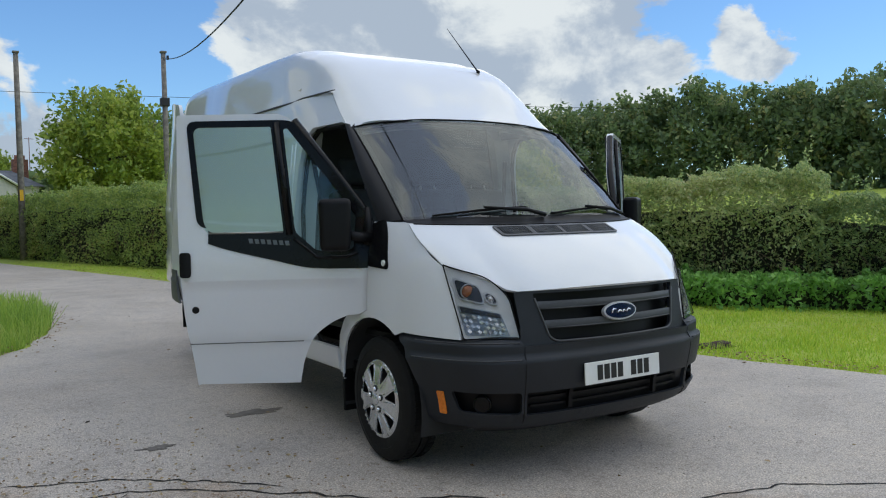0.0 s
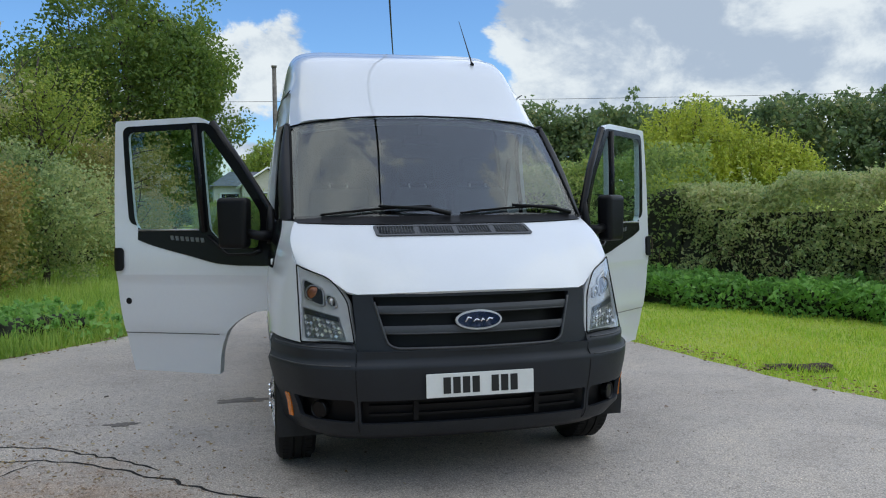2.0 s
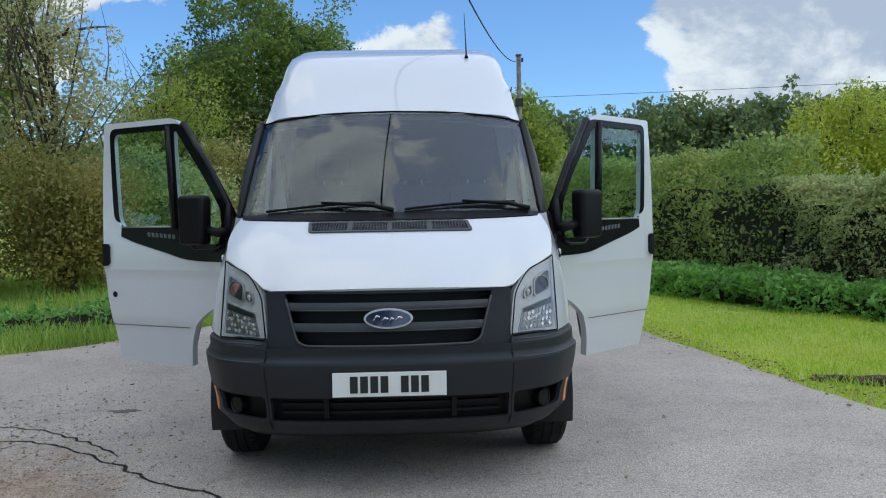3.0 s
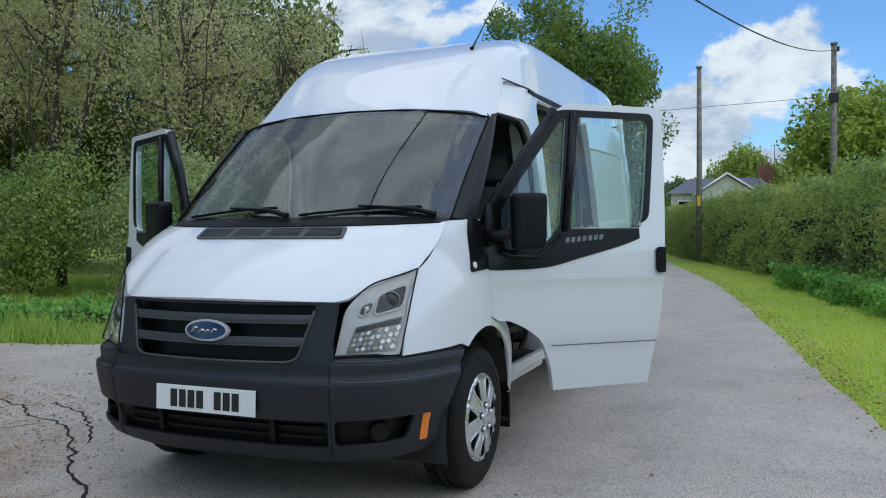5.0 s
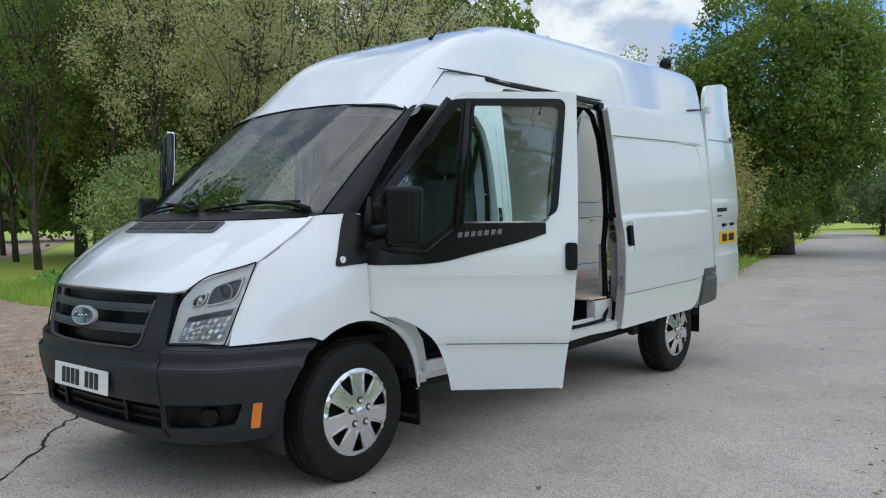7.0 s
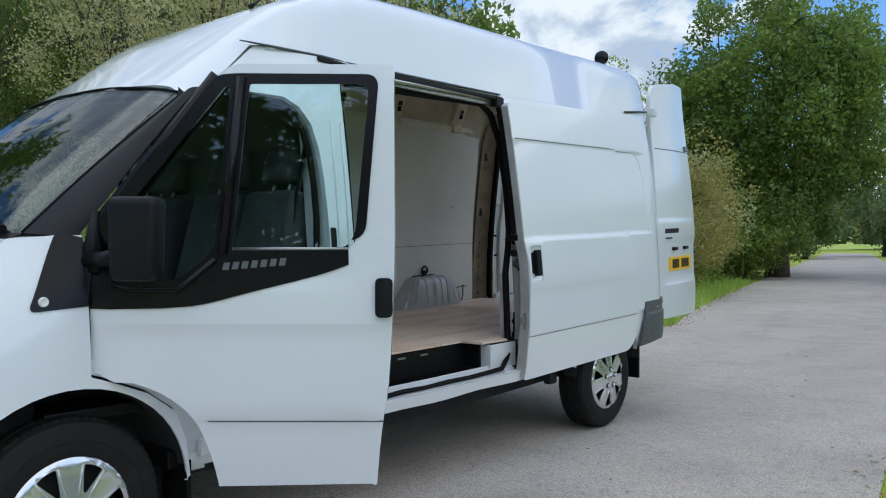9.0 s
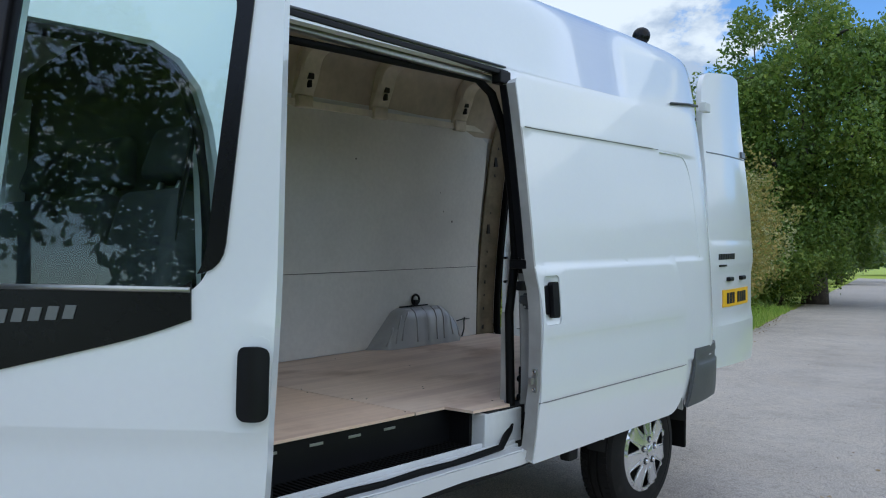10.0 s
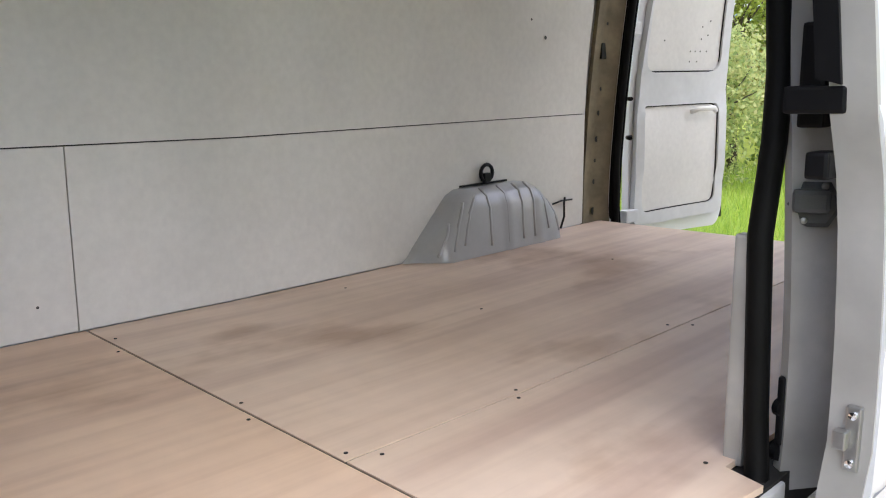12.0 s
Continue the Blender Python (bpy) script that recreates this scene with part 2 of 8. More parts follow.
def sstep(a, b, x):
    t = min(max((x - a) / (b - a), 0.0), 1.0)
    return t * t * (3 - 2 * t)


# ---- materials ----
def M(name, col, rough=0.5, metal=0.0, var=0.08, scale=6.0, grain=60.0, bump=0.0, col2=None, coat=0.0, spec=0.5, lo=0.4, hi=0.62, rvar=0.0):
    """A procedural surface: base colour varied at two scales, fine relief, wear."""
    m = bpy.data.materials.new(name)
    m.use_nodes = True
    t = m.node_tree
    b = t.nodes["Principled BSDF"]
    b.inputs["Metallic"].default_value = metal
    b.inputs["Roughness"].default_value = rough
    b.inputs["Coat Weight"].default_value = coat
    b.inputs["Coat Roughness"].default_value = 0.035
    b.inputs["Specular IOR Level"].default_value = spec
    co = t.nodes.new("ShaderNodeTexCoord").outputs["Object"]
    n1, n2 = t.nodes.new("ShaderNodeTexNoise"), t.nodes.new("ShaderNodeTexNoise")
    for n, s, d in ((n1, scale, 5), (n2, grain, 3)):
        n.inputs["Scale"].default_value, n.inputs["Detail"].default_value = s, d
        t.links.new(co, n.inputs["Vector"])
    mr = t.nodes.new("ShaderNodeMapRange")
    mr.inputs["From Min"].default_value, mr.inputs["From Max"].default_value = lo, hi
    t.links.new(n1.outputs["Fac"], mr.inputs[0])
    mix = t.nodes.new("ShaderNodeMix")
    mix.data_type = "RGBA"
    c2 = col2 or tuple(c * (1 - 2 * var) for c in col)
    mix.inputs["A"].default_value = (*col, 1)
    mix.inputs["B"].default_value = (*c2, 1)
    t.links.new(mr.outputs[0], mix.inputs["Factor"])
    mix2 = t.nodes.new("ShaderNodeMix")
    mix2.data_type, mix2.blend_type = "RGBA", "MULTIPLY"
    mix2.inputs["Factor"].default_value = min(1.0, var * 4)
    ramp = t.nodes.new("ShaderNodeMapRange")
    ramp.inputs["From Min"].default_value, ramp.inputs["From Max"].default_value = 0.3, 0.7
    ramp.inputs["To Min"].default_value, ramp.inputs["To Max"].default_value = 0.8, 1.1
    t.links.new(n2.outputs["Fac"], ramp.inputs[0])
    t.links.new(mix.outputs["Result"], mix2.inputs["A"])
    t.links.new(ramp.outputs[0], mix2.inputs["B"])
    t.links.new(mix2.outputs["Result"], b.inputs["Base Color"])
    if rvar:
        rr = t.nodes.new("ShaderNodeMapRange")
        rr.inputs["To Min"].default_value, rr.inputs["To Max"].default_value = rough - rvar, rough + rvar
        t.links.new(n1.outputs["Fac"], rr.inputs[0])
        t.links.new(rr.outputs[0], b.inputs["Roughness"])
    if bump:
        bp = t.nodes.new("ShaderNodeBump")
        bp.inputs["Strength"].default_value, bp.inputs["Distance"].default_value = bump, 0.004
        t.links.new(n2.outputs["Fac"], bp.inputs["Height"])
        t.links.new(bp.outputs[0], b.inputs["Normal"])
    return m


def glass(name, tint, rough=0.0, film=0.045, mirror=0.95):
    """A thin pane: clear transmission with a mirror film by Fresnel."""
    m = bpy.data.materials.new(name)
    m.use_nodes = True
    t = m.node_tree
    t.nodes.clear()
    out = t.nodes.new("ShaderNodeOutputMaterial")
    tr, gl, lw, pw, ma, mx = (t.nodes.new(k) for k in ("ShaderNodeBsdfTransparent", "ShaderNodeBsdfGlossy", "ShaderNodeLayerWeight", "ShaderNodeMath", "ShaderNodeMath", "ShaderNodeMixShader"))
    tr.inputs[0].default_value = (*tint, 1)
    gl.inputs[0].default_value = (mirror, mirror * 1.02, mirror * 1.05, 1)
    gl.inputs["Roughness"].default_value = rough
    lw.inputs[0].default_value = 0.5
    pw.operation, pw.inputs[1].default_value = "POWER", 4.0
    ma.operation, ma.inputs[1].default_value, ma.inputs[2].default_value = "MULTIPLY_ADD", 0.85, film
    t.links.new(lw.outputs["Facing"], pw.inputs[0])
    t.links.new(pw.outputs[0], ma.inputs[0])
    t.links.new(ma.outputs[0], mx.inputs[0])
    t.links.new(tr.outputs[0], mx.inputs[1])
    t.links.new(gl.outputs[0], mx.inputs[2])
    t.links.new(mx.outputs[0], out.inputs[0])
    return m


def leaf_mat(name, cols, through=0.48, rough=0.45):
    """Leaves: each island takes its own tint from a short ramp, and light passes through."""
    m = bpy.data.materials.new(name)
    m.use_nodes = True
    t = m.node_tree
    t.nodes.clear()
    out = t.nodes.new("ShaderNodeOutputMaterial")
    geo = t.nodes.new("ShaderNodeNewGeometry")
    ramp = t.nodes.new("ShaderNodeValToRGB")
    els = ramp.color_ramp.elements
    while len(els) < len(cols):
        els.new(0.5)
    for i, c in enumerate(cols):
        els[i].position = i / (len(cols) - 1)
        els[i].color = (*c, 1)
    co = t.nodes.new("ShaderNodeTexCoord").outputs["Object"]
    ns = t.nodes.new("ShaderNodeTexNoise")
    ns.inputs["Scale"].default_value, ns.inputs["Detail"].default_value = 0.55, 3
    t.links.new(co, ns.inputs["Vector"])
    ad = t.nodes.new("ShaderNodeMath")
    ad.operation = "MULTIPLY_ADD"
    ad.inputs[1].default_value = 0.55
    sub = t.nodes.new("ShaderNodeMapRange")
    sub.inputs["From Min"].default_value, sub.inputs["From Max"].default_value = 0.3, 0.7
    sub.inputs["To Min"].default_value, sub.inputs["To Max"].default_value = 0.0, 0.45
    t.links.new(ns.outputs["Fac"], sub.inputs[0])
    t.links.new(geo.outputs["Random Per Island"], ad.inputs[0])
    t.links.new(sub.outputs[0], ad.inputs[2])
    t.links.new(ad.outputs[0], ramp.inputs[0])
    pb, tl, mx = t.nodes.new("ShaderNodeBsdfPrincipled"), t.nodes.new("ShaderNodeBsdfTranslucent"), t.nodes.new("ShaderNodeMixShader")
    pb.inputs["Roughness"].default_value = rough
    pb.inputs["Specular IOR Level"].default_value = 0.45
    mx.inputs[0].default_value = through
    t.links.new(ramp.outputs[0], pb.inputs["Base Color"])
    t.links.new(ramp.outputs[0], tl.inputs["Color"])
    t.links.new(pb.outputs[0], mx.inputs[1])
    t.links.new(tl.outputs[0], mx.inputs[2])
    t.links.new(mx.outputs[0], out.inputs[0])
    return m


def ply_mat(name="plywood", col=(0.85, 0.675, 0.54), col2=(0.75, 0.585, 0.46)):
    """Pale plywood: long grain streaks, darker bands and a few stains."""
    m = M(name, col, rough=0.5, var=0.05, scale=1.3, grain=16, col2=col2, rvar=0.1)
    t = m.node_tree
    b = t.nodes["Principled BSDF"]
    last = b.inputs["Base Color"].links[0].from_socket
    co = t.nodes.new("ShaderNodeTexCoord").outputs["Object"]
    for scale, loc, detail, lo, hi, dark in (((34, 1.1, 1), 0.0, 6, 0.42, 0.75, (0.90, 0.87, 0.85, 1)), ((7, 0.5, 1), 3.0, 4, 0.47, 0.66, (0.84, 0.80, 0.80, 1)), ((2.6, 1.7, 1), 7.0, 8, 0.57, 0.69, (0.72, 0.64, 0.58, 1))):
        mp, ns, mr, mx = (t.nodes.new(k) for k in ("ShaderNodeMapping", "ShaderNodeTexNoise", "ShaderNodeMapRange", "ShaderNodeMix"))
        mp.inputs["Scale"].default_value, mp.inputs["Location"].default_value = scale, (loc, loc, 0)
        ns.inputs["Scale"].default_value, ns.inputs["Detail"].default_value = 1.0, detail
        mr.inputs["From Min"].default_value, mr.inputs["From Max"].default_value = lo, hi
        mx.data_type, mx.blend_type = "RGBA", "MULTIPLY"
        mx.inputs["B"].default_value = dark
        t.links.new(co, mp.inputs[0])
        t.links.new(mp.outputs[0], ns.inputs["Vector"])
        t.links.new(ns.outputs["Fac"], mr.inputs[0])
        t.links.new(mr.outputs[0], mx.inputs["Factor"])
        t.links.new(last, mx.inputs["A"])
        last = mx.outputs["Result"]
    t.links.new(last, b.inputs["Base Color"])
    return m


WHITE = M("white_paint", (0.73, 0.745, 0.765), rough=0.32, var=0.012, scale=1.5, coat=1.0, rvar=0.05)
WHITE_IN = M("inner_white_paint", (0.66, 0.67, 0.67), rough=0.45, var=0.05, scale=4, grain=30)
# grime and the doorway's shade, both put into one darker paint
GRIMY_SHADED = M("grimy_shaded_white_paint", (0.44, 0.43, 0.41), rough=0.5, var=0.10, scale=5, grain=40, col2=(0.30, 0.29, 0.27), lo=0.42, hi=0.7)
# cream in three tones: rail lightest, roof bows between, roof skin darkest
RAILCREAM = M("light_cream_primer", (0.82, 0.77, 0.66), rough=0.5, var=0.08, scale=5, grain=30)
CREAM = M("dark_cream_primer", (0.56, 0.49, 0.38), rough=0.55, var=0.12, scale=3, grain=20)
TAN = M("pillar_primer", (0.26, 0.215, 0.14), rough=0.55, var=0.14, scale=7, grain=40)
BUMPER = M("grey_bumper_plastic", (0.019, 0.022, 0.027), rough=0.5, var=0.06, scale=5, grain=500, bump=0.12, spec=0.35)
REARGREY = M("faded_grey_plastic", (0.085, 0.09, 0.092), rough=0.5, var=0.08, scale=6, grain=300, bump=0.1)
VENT = M("grey_vent_frame", (0.06, 0.062, 0.066), rough=0.45, var=0.05)
GRILLE = M("grille_plastic", (0.05, 0.053, 0.058), rough=0.45, var=0.04, scale=5)
BLACK = M("black_plastic", (0.007, 0.007, 0.008), rough=0.42, var=0.06, scale=8, grain=300, bump=0.08, spec=0.2)
GLOSSBLACK = M("gloss_black_trim", (0.006, 0.006, 0.007), rough=0.25, var=0.04, scale=8, spec=0.22)
RUBBER = M("black_rubber", (0.006, 0.006, 0.006), rough=0.6, spec=0.12, var=0.1, scale=12, grain=120, bump=0.2)
TYRE = M("tyre_rubber", (0.009, 0.0088, 0.0085), rough=0.7, var=0.12, scale=14, grain=160, bump=0.3, spec=0.25, col2=(0.022, 0.020, 0.018), lo=0.55, hi=0.8)
HUBCAP = M("silver_hubcap", (0.68, 0.69, 0.70), rough=0.2, metal=0.75, var=0.03, scale=9)
CHROME = M("chrome", (0.85, 0.86, 0.87), rough=0.08, metal=1.0, var=0.02)
SILVER = M("silver_lamp_housing", (0.56, 0.56, 0.55), rough=0.42, metal=0.1, var=0.05, scale=30)
BADGE = M("blue_badge", (0.006, 0.014, 0.05), rough=0.15, var=0.05, coat=0.8)
AMBER = M("amber_reflector", (0.75, 0.20, 0.01), rough=0.25, var=0.08, scale=80, coat=0.5)
PLATE_W = M("white_plate", (0.80, 0.80, 0.76), rough=0.4, var=0.02)
PLATE_Y = M("yellow_plate", (0.85, 0.48, 0.02), rough=0.4, var=0.02)
INK = M("plate_ink", (0.012, 0.012, 0.012), rough=0.5, var=0.02)
# grey of the lettering, and of strips that paint shade into the creases
LETTER_AND_SHADE = M("grey_letters_and_shade", (0.16, 0.165, 0.17), rough=0.35, metal=0.5, var=0.03)
SEAT = M("seat_fabric", (0.05, 0.055, 0.06), rough=0.9, var=0.1, scale=12, grain=300, bump=0.3)
DASH = M("dashboard_plastic", (0.018, 0.019, 0.021), rough=0.6, var=0.06)
PLY = ply_mat()
PLY_WARM = ply_mat("warm_plywood", (0.85, 0.635, 0.475), (0.77, 0.565, 0.415))
LINING = M("grey_lining_board", (0.76, 0.745, 0.705), rough=0.5, var=0.06, scale=1.4, grain=40)
ARCHGREY = M("grey_arch_paint", (0.42, 0.43, 0.44), rough=0.28, var=0.03, scale=4, coat=0.3)
METAL = M("bare_metal", (0.45, 0.45, 0.44), rough=0.38, metal=0.9, var=0.08, scale=20)
DARKMETAL = M("underbody", (0.02, 0.02, 0.02), rough=0.8, var=0.15, scale=5)
PILLAR = M("pillar_plastic", (0.028, 0.028, 0.031), rough=0.4, var=0.05, spec=0.15)
SCREEN_GLASS = glass("windscreen_glass", (0.72, 0.78, 0.79), film=0.17, mirror=0.40)
DOOR_GLASS = glass("door_glass", (0.84, 0.94, 0.92), film=0.03)
LAMP_GLASS = glass("lamp_lens", (0.97, 0.97, 0.97), film=0.008)


# ---- the van: front axle at y = 0, nose towards -y, z = 0 on the road ----
TAIL_RAKE = math.atan(0.033)  # the body stands nose-down and climbs towards the tail
van = thing("van", "white high-roof panel van with all its doors standing open", "van")
REAR_AXLE, TAIL = 3.63, 4.58
SX0 = table([0.35, 0.45, 0.6, 0.75, 0.95, 1.15, 1.3, 1.6, 1.9, 2.16, 2.3], [0.925, 0.938, 0.957, 0.965, 0.963, 0.952, 0.942, 0.913, 0.876, 0.835, 0.80])


def pressed(y, z):
    """Side wall of the load space, with its pressed fields."""
    x = SX0(z)
    x -= 0.006 * sstep(1.300, 1.308, z) * (1 - sstep(1.898, 1.906, z)) * sstep(1.35, 1.38, y) * (1 - sstep(4.22, 4.26, y))
    x -= 0.008 * (1 - sstep(0.725, 0.737, z)) * sstep(0.6, 0.7, y)
    x -= 0.072 * (1 - sstep(0.0, 0.5, y - 0.53 - 1.1 * max(z - 1.915, 0.0))) * sstep(1.75, 1.92, z) if y < 2 else 0.0
    return x - 0.13 * (max(0.0, y - 4.30) / 0.27) ** 2


WY = [-0.8, -0.67, -0.6, -0.5, -0.4, -0.24, -0.1, 0.07, 0.5]
WROWS = [table(WY, r) for r in (
    [0.70, 0.80, 0.855, 0.90, 0.93, 0.945, 0.945, 0.938, 0.938],
    [0.70, 0.806, 0.845, 0.89, 0.925, 0.955, 0.963, 0.965, 0.965],
    [0.62, 0.70, 0.76, 0.817, 0.86, 0.90, 0.925, 0.952, 0.955],
    [0.60, 0.65, 0.69, 0.72, 0.745, 0.785, 0.835, 0.915, 0.942])]


def wing_x(y, z):
    return table([0.42, 0.75, 1.1, 1.31], [r(y) for r in WROWS])(z)


def sides(fn):
    for s, _ in ((1, "left"), (-1, "right")):
        fn(s)


def on_x(s, f):
    return lambda y, z: (s * f(y, z), y, z)


# roof: a superellipse section that swells from the top of the windscreen
Z0 = table([0.40, 0.50, 0.65, 0.80, 0.95, 1.3, 4.6], [1.876, 1.908, 2.025, 2.145, 2.16, 2.16, 2.17])
W0 = table([0.40, 0.50, 0.65, 0.80, 1.05, 1.3, 1.7, 3.4, 4.0, 4.3, 4.45, 4.6], [0.795, 0.804, 0.793, 0.780, 0.803, 0.828, 0.835, 0.834, 0.829, 0.818, 0.797, 0.735])
HC = table([0.40, 0.55, 0.75, 0.95, 1.2, 1.4, 1.6, 1.9, 2.6, 4.2, 4.6], [1.935, 2.035, 2.185, 2.332, 2.477, 2.555, 2.585, 2.598, 2.608, 2.60, 2.575])


def roof_at(phi, y):
    n = 2.0 / 9.0
    c, s = math.cos(phi), max(math.sin(phi), 0.0)
    w, z0, h = W0(y), Z0(y), HC(y)
    xr = math.copysign(abs(c) ** n, c)
    yy = y + 0.11 * xr ** 4 * (1 - sstep(0.4, 1.2, y))
    k = s ** n
    return (w * xr * (1 - 0.10 * k), yy, z0 + max(h - z0, 0.02) * k)


def roof():
    bm = bmesh.new()
    ys = [0.40, 0.44, 0.5, 0.58, 0.68, 0.8, 0.92, 1.05, 1.2, 1.4, 1.6, 1.9, 2.3, 2.8, 3.3, 3.6, 3.8, 3.95, 4.1, 4.2, 4.3, 4.4, 4.47, 4.53, 4.58]
    k = 44
    for inner in (0.0, 0.03):
        grid = []
        for y in ys:
            row = []
            for i in range(k + 1):
                phi = math.pi * i / k
                a = roof_at(phi, y)
                row.append(bm.verts.new((a[0] * (1 - inner), a[1] + inner * 0.6, a[2] - inner)))
            grid.append(row)
        for r0, r1 in zip(grid, grid[1:]):
            for i in range(k):
                f = bm.faces.new((r0[i], r0[i + 1], r1[i + 1], r1[i]))
                f.smooth = True
        if inner == 0.0:
            first = grid
    for ra, rb in ((first[0], grid[0]), (first[-1], grid[-1])):
        for i in range(k):
            bm.faces.new((ra[i], rb[i], rb[i + 1], ra[i + 1]))
    bmesh.ops.recalc_face_normals(bm, faces=bm.faces)
    return part("roof", bm, WHITE, van, "tall domed white roof", smooth=True, sharp=50)


roof()
# black rain gutter strips and the roof's longitudinal creases
def gutter(s):
    bm = bmesh.new()
    tube(bm, [(s * (W0(y) + 0.006), y, 2.152 + 0.004 * y) for y in (0.80, 0.95, 1.2, 1.6, 2.0, 2.5)], [0.003, 0.006, 0.007, 0.007, 0.007, 0.005], 6)
    part("gutter", bm, VENT, van)
    bm = bmesh.new()
    tube(bm, [(s * (W0(y) + 0.004), y, 2.205 + 0.1 * (y - 4.05)) for y in (4.05, 4.3, 4.52)], 0.008, 6)
    part("crease", bm, GRILLE, van)


sides(gutter)

ARCH_R = 0.45
REAR_ARCH = arc(REAR_AXLE, 0.345, 0.43, 168, 14, 20)


def body_side(s):
    out = [(0.60, 1.915), (0.745, 2.03), (0.875, 2.145), (0.96, 2.16), (1.2, 2.162), (4.30, 2.174), (4.54, 2.175), (4.57, 1.6), (4.57, 0.62), (4.1, 0.50)]
    out += [p for p in reversed(REAR_ARCH)]
    out += [(3.10, 0.515), (1.16, 0.515), (1.17, 0.62), (1.165, 1.4), (1.158, 1.58), (1.142, 1.71), (1.108, 1.82), (1.05, 1.89), (0.97, 1.928), (0.66, 1.935)]
    holes = []
    if s > 0:
        holes = [rounded([(1.262, 0.532), (2.68, 0.532), (2.68, 1.1), (2.68, 1.3), (2.60, 2.135), (1.25, 2.115)], [0.02, 0.10, 0.1, 0.2, 0.14, 0.10], 6)]
    bm = sheet(out, on_x(s, pressed), 0.028, 0.09, holes, cols=(4.3, 4.36, 4.42, 4.48, 4.53), rows=(0.725, 0.737, 1.28, 1.300, 1.308, 1.33, 1.88, 1.898, 1.906, 1.925), inward=(-s, 0, 0))
    return part("body_side", bm, WHITE, van, "white pressed steel body side")


sides(body_side)


def quarter_crease(s):
    bm = bmesh.new()
    loop = spline([(3.78, 1.903), (4.05, 1.900), (4.13, 1.885), (4.175, 1.82), (4.20, 1.70), (4.215, 1.50), (4.225, 1.312)], 5)
    tube(bm, [(s * (pressed(p.x, p.y) + 0.0005), p.x, p.y) for p in loop], 0.0045, 6)
    part("pressed_crease", bm, WHITE, van)


sides(quarter_crease)


def wing(s):
    out = [(-0.49, 1.097), (-0.40, 1.152), (-0.30, 1.215), (-0.175, 1.302), (-0.02, 1.318), (0.055, 1.318), (0.06, 0.83), (0.14, 0.80), (0.27, 0.745), (0.385, 0.66), (0.435, 0.54), (0.46, 0.40), (0.44, 0.385)]
    out += arc(0, 0.345, ARCH_R, 5, 122, 16)
    out += [(-0.30, 0.748), (-0.45, 0.743), (-0.655, 0.737), (-0.63, 0.83), (-0.575, 0.97)]
    bm = sheet(out, on_x(s, wing_x), 0.012, 0.05, inward=(-s, 0, 0))
    w = part("wing", bm, WHITE, van, "white front wing")
    # inner arch liner
    bm = bmesh.new()
    rings = []
    for x in (0.93, 0.60):
        rings.append([bm.verts.new((s * x, p[0], p[1])) for p in arc(0, 0.345, 0.455, -15, 195, 20)])
    for i in range(20):
        bm.faces.new((rings[0][i], rings[0][i + 1], rings[1][i + 1], rings[1][i])).smooth = True
    hub = bm.verts.new((s * 0.60, 0, 0.30))
    for i in range(20):
        bm.faces.new((rings[1][i], rings[1][i + 1], hub))
    part("arch_liner", bm, DARKMETAL, van)
    # flange that closes the corner between bonnet, wing and pillar
    zt = table([-0.30, -0.175, -0.02, 0.055], [1.215, 1.302, 1.318, 1.318])
    bm = sheet([(-0.20, 0.0), (0.04, 0.0), (0.04, 0.05), (-0.06, 0.065), (-0.20, 0.05)], lambda y, w: (s * (wing_x(y, zt(y)) - w), y, zt(y) - 0.003 + 0.06 * w), 0.006, 0.03, inward=(0, 0, -1))
    part("wing_flange", bm, WHITE, van)
    # white jamb behind the arch, open to view with the door swung out
    jamb = [(0.06, 0.84), (0.14, 0.81), (0.27, 0.755), (0.385, 0.67), (0.43, 0.54), (0.45, 0.41), (0.535, 0.41), (0.525, 0.53), (0.485, 0.645), (0.41, 0.74), (0.30, 0.82), (0.06, 0.89)]
    part("door_jamb", sheet(jamb, lambda y, z: (s * (wing_x(min(y, 0.45), z) - 0.022), y, z), 0.012, 0.05, inward=(-s, 0, 0)), WHITE_IN, van, "white painted door jamb")
    # black corner plate at the foot of the pillar, with its round cap
    tri = rounded([(-0.135, 1.062), (0.055, 1.075), (0.055, 1.31), (-0.02, 1.33)], [0.03, 0.004, 0.004, 0.02])
    bm = sheet(tri, lambda y, z: (s * (wing_x(y, z) + 0.006), y, z), 0.008, 0.03, inward=(-s, 0, 0))
    part("pillar_foot_trim", bm, GLOSSBLACK, van)
    bm = lathe([(0, 0.0001), (0.004, 0.014), (0, 0.017), (-0.008, 0.017)], 20)
    cap = part("screw_cap", bm, PLATE_W, van, smooth=True)
    cap.matrix_basis = pose(s * (wing_x(-0.085, 1.095) + 0.008), -0.085, 1.095, 0, 0, 0 if s > 0 else 180)


sides(wing)

# bonnet
BX = [0, 0.2, 0.40, 0.52, 0.583, 0.65, 0.72, 0.78, 0.815]
BFY, BFZ = table(BX, [-0.880, -0.868, -0.825, -0.785, -0.745, -0.68, -0.61, -0.545, -0.495]), table(BX, [0.978, 0.976, 0.970, 0.967, 0.968, 1.015, 1.055, 1.085, 1.10])
RX = [0, 0.4, 0.6, 0.75, 0.815]
BRY, BRZ = table(RX, [-0.375, -0.345, -0.29, -0.215, -0.165]), table(RX, [1.290, 1.292, 1.297, 1.302, 1.306])


